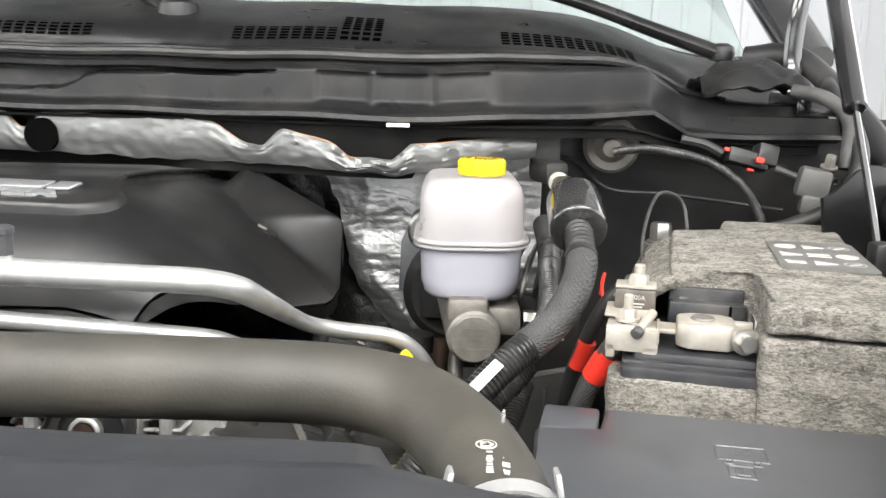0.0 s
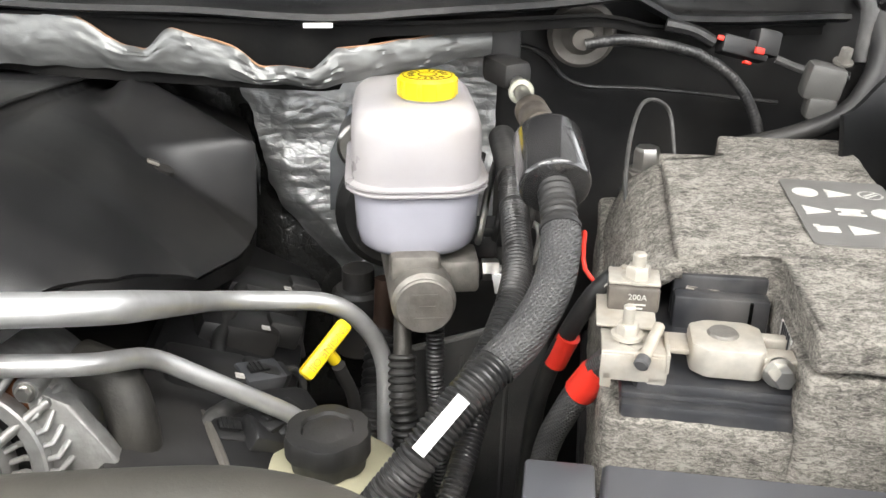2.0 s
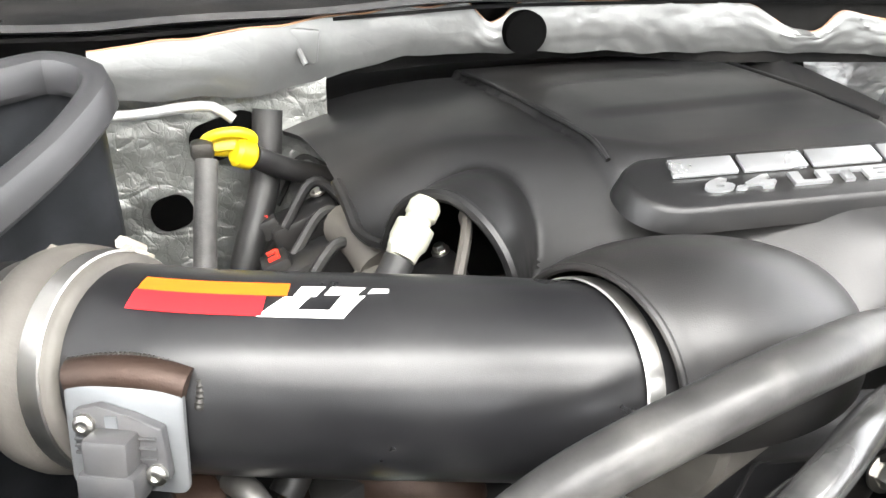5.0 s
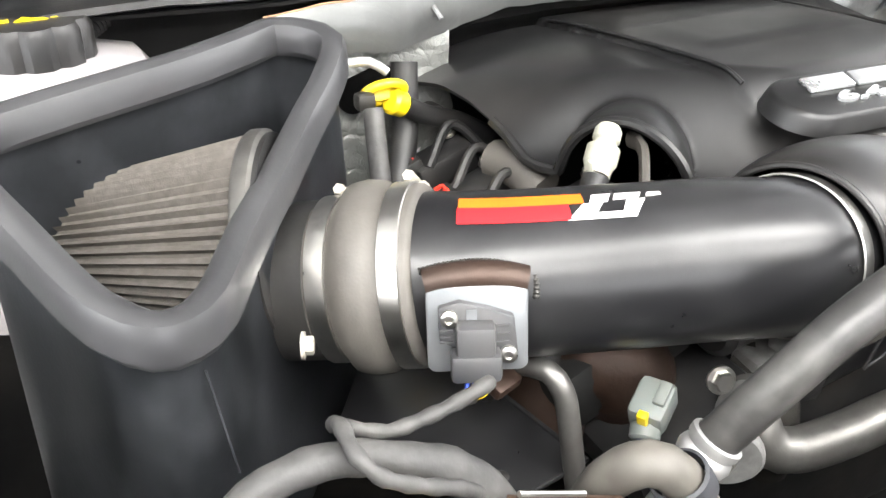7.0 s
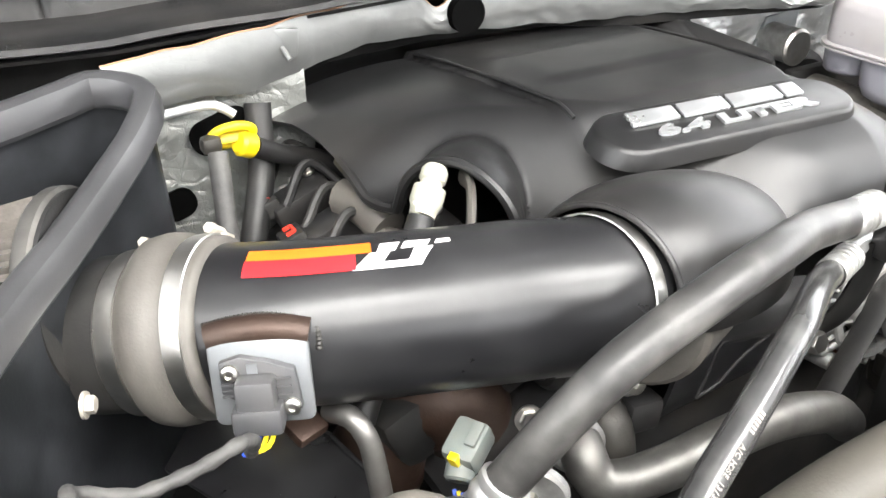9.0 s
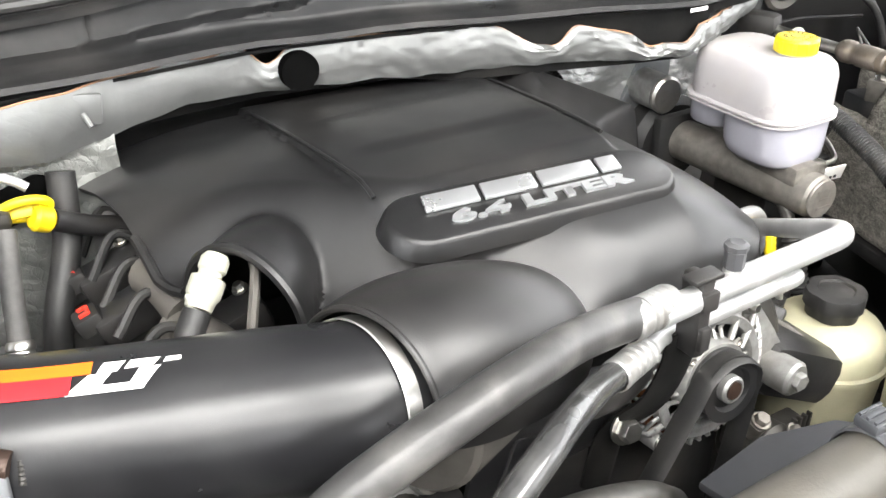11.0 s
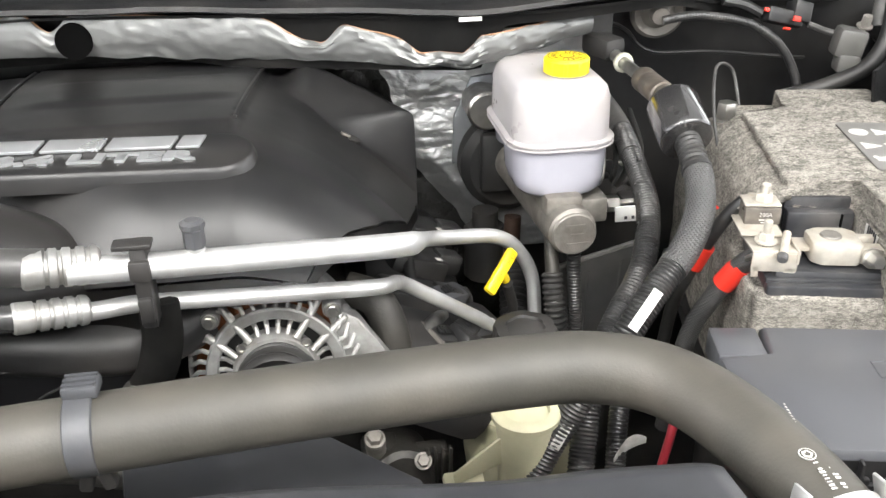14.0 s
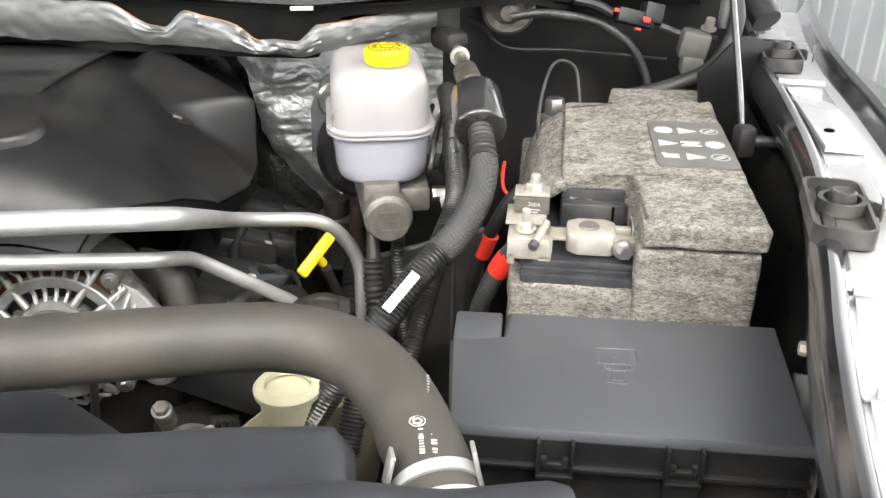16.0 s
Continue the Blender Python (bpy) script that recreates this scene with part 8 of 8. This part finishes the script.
part("flange", rod((-0.674, 0.601, 1.137), (-0.668, 0.608, 1.138), 0.026, None, 28, 0.002), M_CAST, cpipe, "round cast flange")
part("bolt", hexbolt((-0.675, 0.600, 1.136), (-0.6, -0.7, 0.3), 0.008, 0.007), M_STEEL, cpipe)
hp = solo("black_heat_panel", prism([(-0.872, 0.765), (-0.84, 0.81), (-0.765, 0.78), (-0.742, 0.652), (-0.812, 0.640)], 1.118, 1.122, 0.001), M_GLOSS, "flat black metal panel beside the intake box", "panel")
part("folded_edge", sweep([(-0.812, 0.640, 1.122), (-0.742, 0.652, 1.122), (-0.765, 0.78, 1.122)], 0.0022, 8), M_GLOSS, hp)
part("rivet", lathe([(0, 0.003), (0.004, 0.002), (0.006, 0.0)], 14, pose(-0.80, 0.665, 1.122)), M_PLASTIC, hp)
cg = thing("grey_connector", "grey green sensor connector with coloured wires", "connector", pose(-0.688, 0.655, 1.146, 25, 0, -60))
part("shell", box((0, 0, 0), (0.026, 0.032, 0.024), 0.005), M_GREYCONN, cg)
part("latch", box((0.006, 0.004, 0.013), (0.008, 0.018, 0.004), 0.001), M_GREYCONN, cg)
part("collar", rod((0.0, -0.012, -0.004), (0.003, -0.024, -0.007), 0.0105, None, 16, 0.002), M_GREYCONN, cg)
part("lock", box((0.0, -0.016, 0.005), (0.007, 0.006, 0.02), 0.001), M_YELLOW, cg, "yellow lock")
for k in range(3):
    part("wire", sweep(smooth_path([(0.003 * k, -0.028, -0.014), (0.01 + 0.004 * k, -0.04, -0.018), (0.03, -0.05, -0.03)], 0.004), 0.0018, 6), (M_BLUE, M_YELLOW, M_BLUE)[k], cg)
rp = thing("exhaust_sensor_pipe", "dull bent steel pipe on a rust brown casting", "pipe")
part("pipe", sweep(smooth_path([(-0.772, 0.690, 1.186), (-0.764, 0.672, 1.190), (-0.758, 0.662, 1.178), (-0.756, 0.655, 1.155), (-0.755, 0.64, 1.10), (-0.75, 0.62, 1.02)]), 0.0075, 14), M_PIPE, rp)
part("casting", sweep(smooth_path([(-0.72, 0.76, 1.04), (-0.705, 0.75, 1.10), (-0.68, 0.74, 1.125), (-0.655, 0.73, 1.115), (-0.64, 0.73, 1.06)]), lambda s, w: 0.036 + 0.005 * math.sin(s * 60), 20), M_RUST, rp, "rust brown casting", smooth=60)
part("bracket", box((-0.79, 0.688, 1.182), (0.024, 0.022, 0.010), 0.003, pose(0, 0, 0, 20, 0, 20)), M_RUST, rp)
eng2 = thing("throttle_body", "grey cast throttle body and black motor housing", "throttle body")
tmp = rod((-0.56, 0.652, 1.215), (-0.50, 0.68, 1.21), 0.060, None, 32, 0.004)
part("casting", tmp, M_COUPLER, eng2)
part("motor", rod((-0.600, 0.700, 1.150), (-0.545, 0.712, 1.146), 0.022, None, 24, 0.006), M_PLASTIC, eng2, "black motor housing")
part("screw", hexbolt((-0.655, 0.632, 1.172), (-0.3, -0.9, 0.3), 0.007, 0.006, 0.010), M_STEEL, eng2)
fc = thing("front_casting", "dirty aluminium front casting with bosses", "casting")
tmp = box((-0.551, 0.688, 1.113), (0.040, 0.030, 0.026), 0.005, pose(0, 0, 0, 0, 0, 0))
prism([(-0.540, 1.118), (-0.520, 1.112), (-0.500, 1.150), (-0.512, 1.158), (-0.540, 1.142)], -0.004, 0.006, 0.002, pose(0, 0.683, 0, 90, 0, 0), tmp)
rod((-0.533, 0.690, 1.128), (-0.534, 0.668, 1.131), 0.0135, tmp, 20, 0.002)
part("body", tmp, M_CAST, fc)
part("bolt", lathe([(0, 0.0), (0.0095, 0.0), (0.0095, 0.004), (0.004, 0.005), (0.0035, 0.003), (0, 0.003)], 20, axis((-0.534, 0.668, 1.131), (-0.536, 0.640, 1.141))), M_STEEL, fc, "round headed screw")
part("elbow", sweep(smooth_path([(-0.556, 0.700, 1.108), (-0.556, 0.672, 1.102), (-0.557, 0.660, 1.080), (-0.557, 0.660, 1.03)]), 0.019, 20), M_GREASY, fc, "cast coolant elbow", smooth=60)
part("plug", box((-0.526, 0.668, 1.100), (0.034, 0.024, 0.030), 0.006, pose(0, 0, 0, 0, 8, 0)), M_PLASTIC, fc, "black sensor plug")
part("flange", rod((-0.596, 0.662, 1.108), (-0.600, 0.646, 1.110), 0.0225, None, 28, 0.003), M_CAST, fc, "round cast flange")
im = thing("intake_manifold", "black plastic intake manifold with moulded ribs", "manifold")
part("runner", sweep(smooth_path([(-0.58, 0.685, 1.19), (-0.50, 0.675, 1.18), (-0.43, 0.67, 1.17), (-0.37, 0.675, 1.165), (-0.33, 0.70, 1.17)]), 0.035, 24, flat=0.8), M_PLASTIC, im, smooth=60)
pu = thing("power_steering_pump", "dirty grey cast pump low in front of the engine", "pump")
tmp = rod((-0.165, 0.70, 0.990), (-0.163, 0.645, 1.000), 0.030, None, 24, 0.005)
box((-0.182, 0.675, 1.012), (0.034, 0.030, 0.028), 0.005, pose(0, 0, 0, 0, 0, 0), tmp)
box((-0.135, 0.665, 1.005), (0.030, 0.022, 0.034), 0.004, bm=tmp)
part("body", tmp, M_GREASY, pu)
for k in range(4):
    part("rib", box((-0.140 + 0.007 * k, 0.652, 1.010), (0.003, 0.006, 0.040), 0.001), M_GREASY, pu)
part("port", rod((-0.185, 0.67, 1.015), (-0.187, 0.655, 1.045), 0.0095, None, 14, 0.002), M_MC, pu, "cast hose port")
part("bolt", hexbolt((-0.187, 0.655, 1.045), (0, -0.4, 0.9), 0.0075, 0.006, 0.0095), M_MC, pu)
part("bolt", hexbolt((-0.145, 0.648, 1.020), (0, -0.7, 0.7), 0.006, 0.006, 0.008), M_MC, pu)

# coil packs and wiring on the driver's side, seen between the pipes
for k in range(3):
    coil = thing("ignition_coil", "dusty black ignition coil between the engine and the fender", "coil", pose(-0.115 + 0.012 * k, 0.80 + 0.075 * k, 1.105, 0, 22, 15), "ignition coils")
    part("body", box((-0.02, 0, -0.01), (0.07, 0.05, 0.035), 0.008), M_PLASTIC, coil)
    part("plug", box((0.02, 0.0, 0.0), (0.03, 0.024, 0.024), 0.004), M_RUBBER, coil)
    part("white_mark", box((0.0, -0.018, 0.0078), (0.007, 0.007, 0.0008)), M_SYMBOL, coil, "small white square label")
for k, pts in enumerate(([(-0.15, 0.70, 1.06), (-0.125, 0.74, 1.10), (-0.10, 0.80, 1.085), (-0.09, 0.90, 1.075), (-0.09, 0.96, 1.08)], [(-0.11, 0.70, 1.02), (-0.10, 0.76, 1.07), (-0.13, 0.82, 1.11), (-0.12, 0.90, 1.13)])):
    cable("loom_branch", pts, 0.0075 - 0.0015 * k, M_TAPE if k != 1 else M_RUBBER, "dusty wiring loom beside the engine", 10, "wire", "loom branches")
cable("flat_wire", [(-0.172, 0.815, 1.10), (-0.150, 0.778, 1.105), (-0.128, 0.740, 1.102), (-0.110, 0.700, 1.095), (-0.100, 0.675, 1.08)], 0.0042, M_COUPLER, "pale dusty wire beside the alternator", 8, "wire")
for k, (cx, cy, cz, ang) in enumerate(((-0.112, 0.738, 1.088, 25), (-0.097, 0.800, 1.098, 40), (-0.083, 0.758, 1.085, 55), (-0.125, 0.872, 1.100, 20))):
    plug = thing("sensor_plug", "dusty black wire plug with a ribbed latch", "plug", pose(cx, cy, cz, 18, 24 - 9 * k, ang), "wire plugs beside the engine")
    part("shell", box((0, 0, 0), (0.034 + 0.004 * (k % 2), 0.024, 0.022), 0.003), M_SENSOR if k % 2 else M_PLASTIC, plug)
    part("collar", box((0.020, 0, 0), (0.012, 0.019, 0.018), 0.003), M_PLASTIC, plug)
    part("latch", box((-0.004, 0, 0.0125), (0.018, 0.008, 0.003), 0.001), M_PLASTIC, plug)
    for i in range(3):
        part("latch_rib", box((-0.010 + 0.004 * i, 0, 0.0145), (0.0014, 0.010, 0.0014), 0), M_PLASTIC, plug)
    part("wire", sweep(smooth_path([(0.024, 0.003, 0), (0.040, 0.008, -0.002), (0.055, 0.004, -0.018), (0.060, 0.0, -0.05)], 0.006), 0.0034, 8), M_TAPE, plug)
sensor_box = thing("engine_sensor", "dusty black sensor with a connector beside the engine", "sensor", pose(-0.075, 0.775, 1.065, 10, 15, 30))
part("body", box((0, 0, 0), (0.05, 0.06, 0.05), 0.010), M_PLASTIC, sensor_box)
part("connector", box((-0.03, -0.02, 0.01), (0.04, 0.03, 0.026), 0.004, pose(0, 0, 0, 0, 20, 0)), M_PLASTIC, sensor_box)
part("white_mark", box((0.008, -0.01, 0.0255), (0.007, 0.007, 0.0008)), M_SYMBOL, sensor_box, "small white square label")
# block of small dark fittings behind the battery cables
vb = thing("valve_block", "black brake valve block with steel pipes low in the bay", "valve block")
part("block", box((0.10, 0.93, 1.12), (0.10, 0.08, 0.10), 0.01), M_DARK, vb)
for k in range(5):
    x0 = 0.07 + 0.014 * k
    part("pipe", sweep(smooth_path([(x0, 0.90, 1.16), (x0, 0.87, 1.185 + 0.004 * k), (x0 + 0.01, 0.90, 1.215), (x0 + 0.03, 0.99, 1.22)]), 0.0032, 8), M_STEEL if k % 2 else M_DARK, vb)
part("plug", box((0.085, 0.885, 1.175), (0.03, 0.022, 0.02), 0.004), M_PLASTIC, vb)
part("plug", box((0.12, 0.875, 1.155), (0.026, 0.022, 0.02), 0.004), M_PLASTIC, vb)
# print on the radiator hose, as plain marks
rnd = random.Random(11)
for i in range(9):
    part("print_mark", box((0, 0, 0), (0.0006, 0.0010 + 0.0012 * rnd.random(), 0.0004), 0, plane_pose((0.0320 - 0.0003 * i, 0.3965 - 0.0027 * i, 1.2462), (0.1, -1, 0), (1, 0.1, -0.5))), M_SYMBOL, rh)
for row in range(3):
    for k in range(9):
        if rnd.random() < 0.15:
            continue
        x, y = 0.0225 + 0.0068 * row - 0.0001 * k, 0.3465 + 0.001 * row - 0.0024 * k
        part("print_mark", box((0, 0, 0), (0.0007 + 0.0008 * rnd.random(), 0.0022 + 0.0012 * rnd.random(), 0.0004), 0, plane_pose((x, y, 1.2473 - 0.0012 * row * row), (0.05, -1, -0.12), (1, 0.05, -0.25 * row))), M_SYMBOL, rh)
part("print_mark", lathe([(0.0040, 0), (0.0046, 0), (0.0046, 0.0005), (0.0040, 0.0005)], 20, pose(0.0215, 0.353, 1.2474)), M_SYMBOL, rh, "white printed ring")
part("print_mark", lathe([(0.0018, 0), (0.0032, 0), (0.0032, 0.0005), (0.0018, 0.0005)], 5, pose(0.0215, 0.353, 1.2474)), M_SYMBOL, rh, "white printed mark")
# raised ribs on the manifold's front
mpan = part("front_panel", sheet(lambda u, v: V(-0.510 + 0.15 * u, 0.640 + 0.012 * u + 0.010 * math.sin(math.pi * v) + 0.03 * (1 - v) ** 3, 1.085 + 0.090 * v), 20, 12, 0.004), M_GLOSS, im, "glossy black moulded panel")
for pts in ([(-0.493, 0.641, 1.118), (-0.483, 0.641, 1.142), (-0.4745, 0.641, 1.163), (-0.445, 0.643, 1.156), (-0.415, 0.648, 1.1455)], [(-0.415, 0.648, 1.1455), (-0.445, 0.6455, 1.136), (-0.468, 0.6435, 1.122), (-0.493, 0.641, 1.118)]):
    part("moulded_rib", sweep(smooth_path(pts, 0.006), 0.0014, 8), M_PLASTIC, mpan)
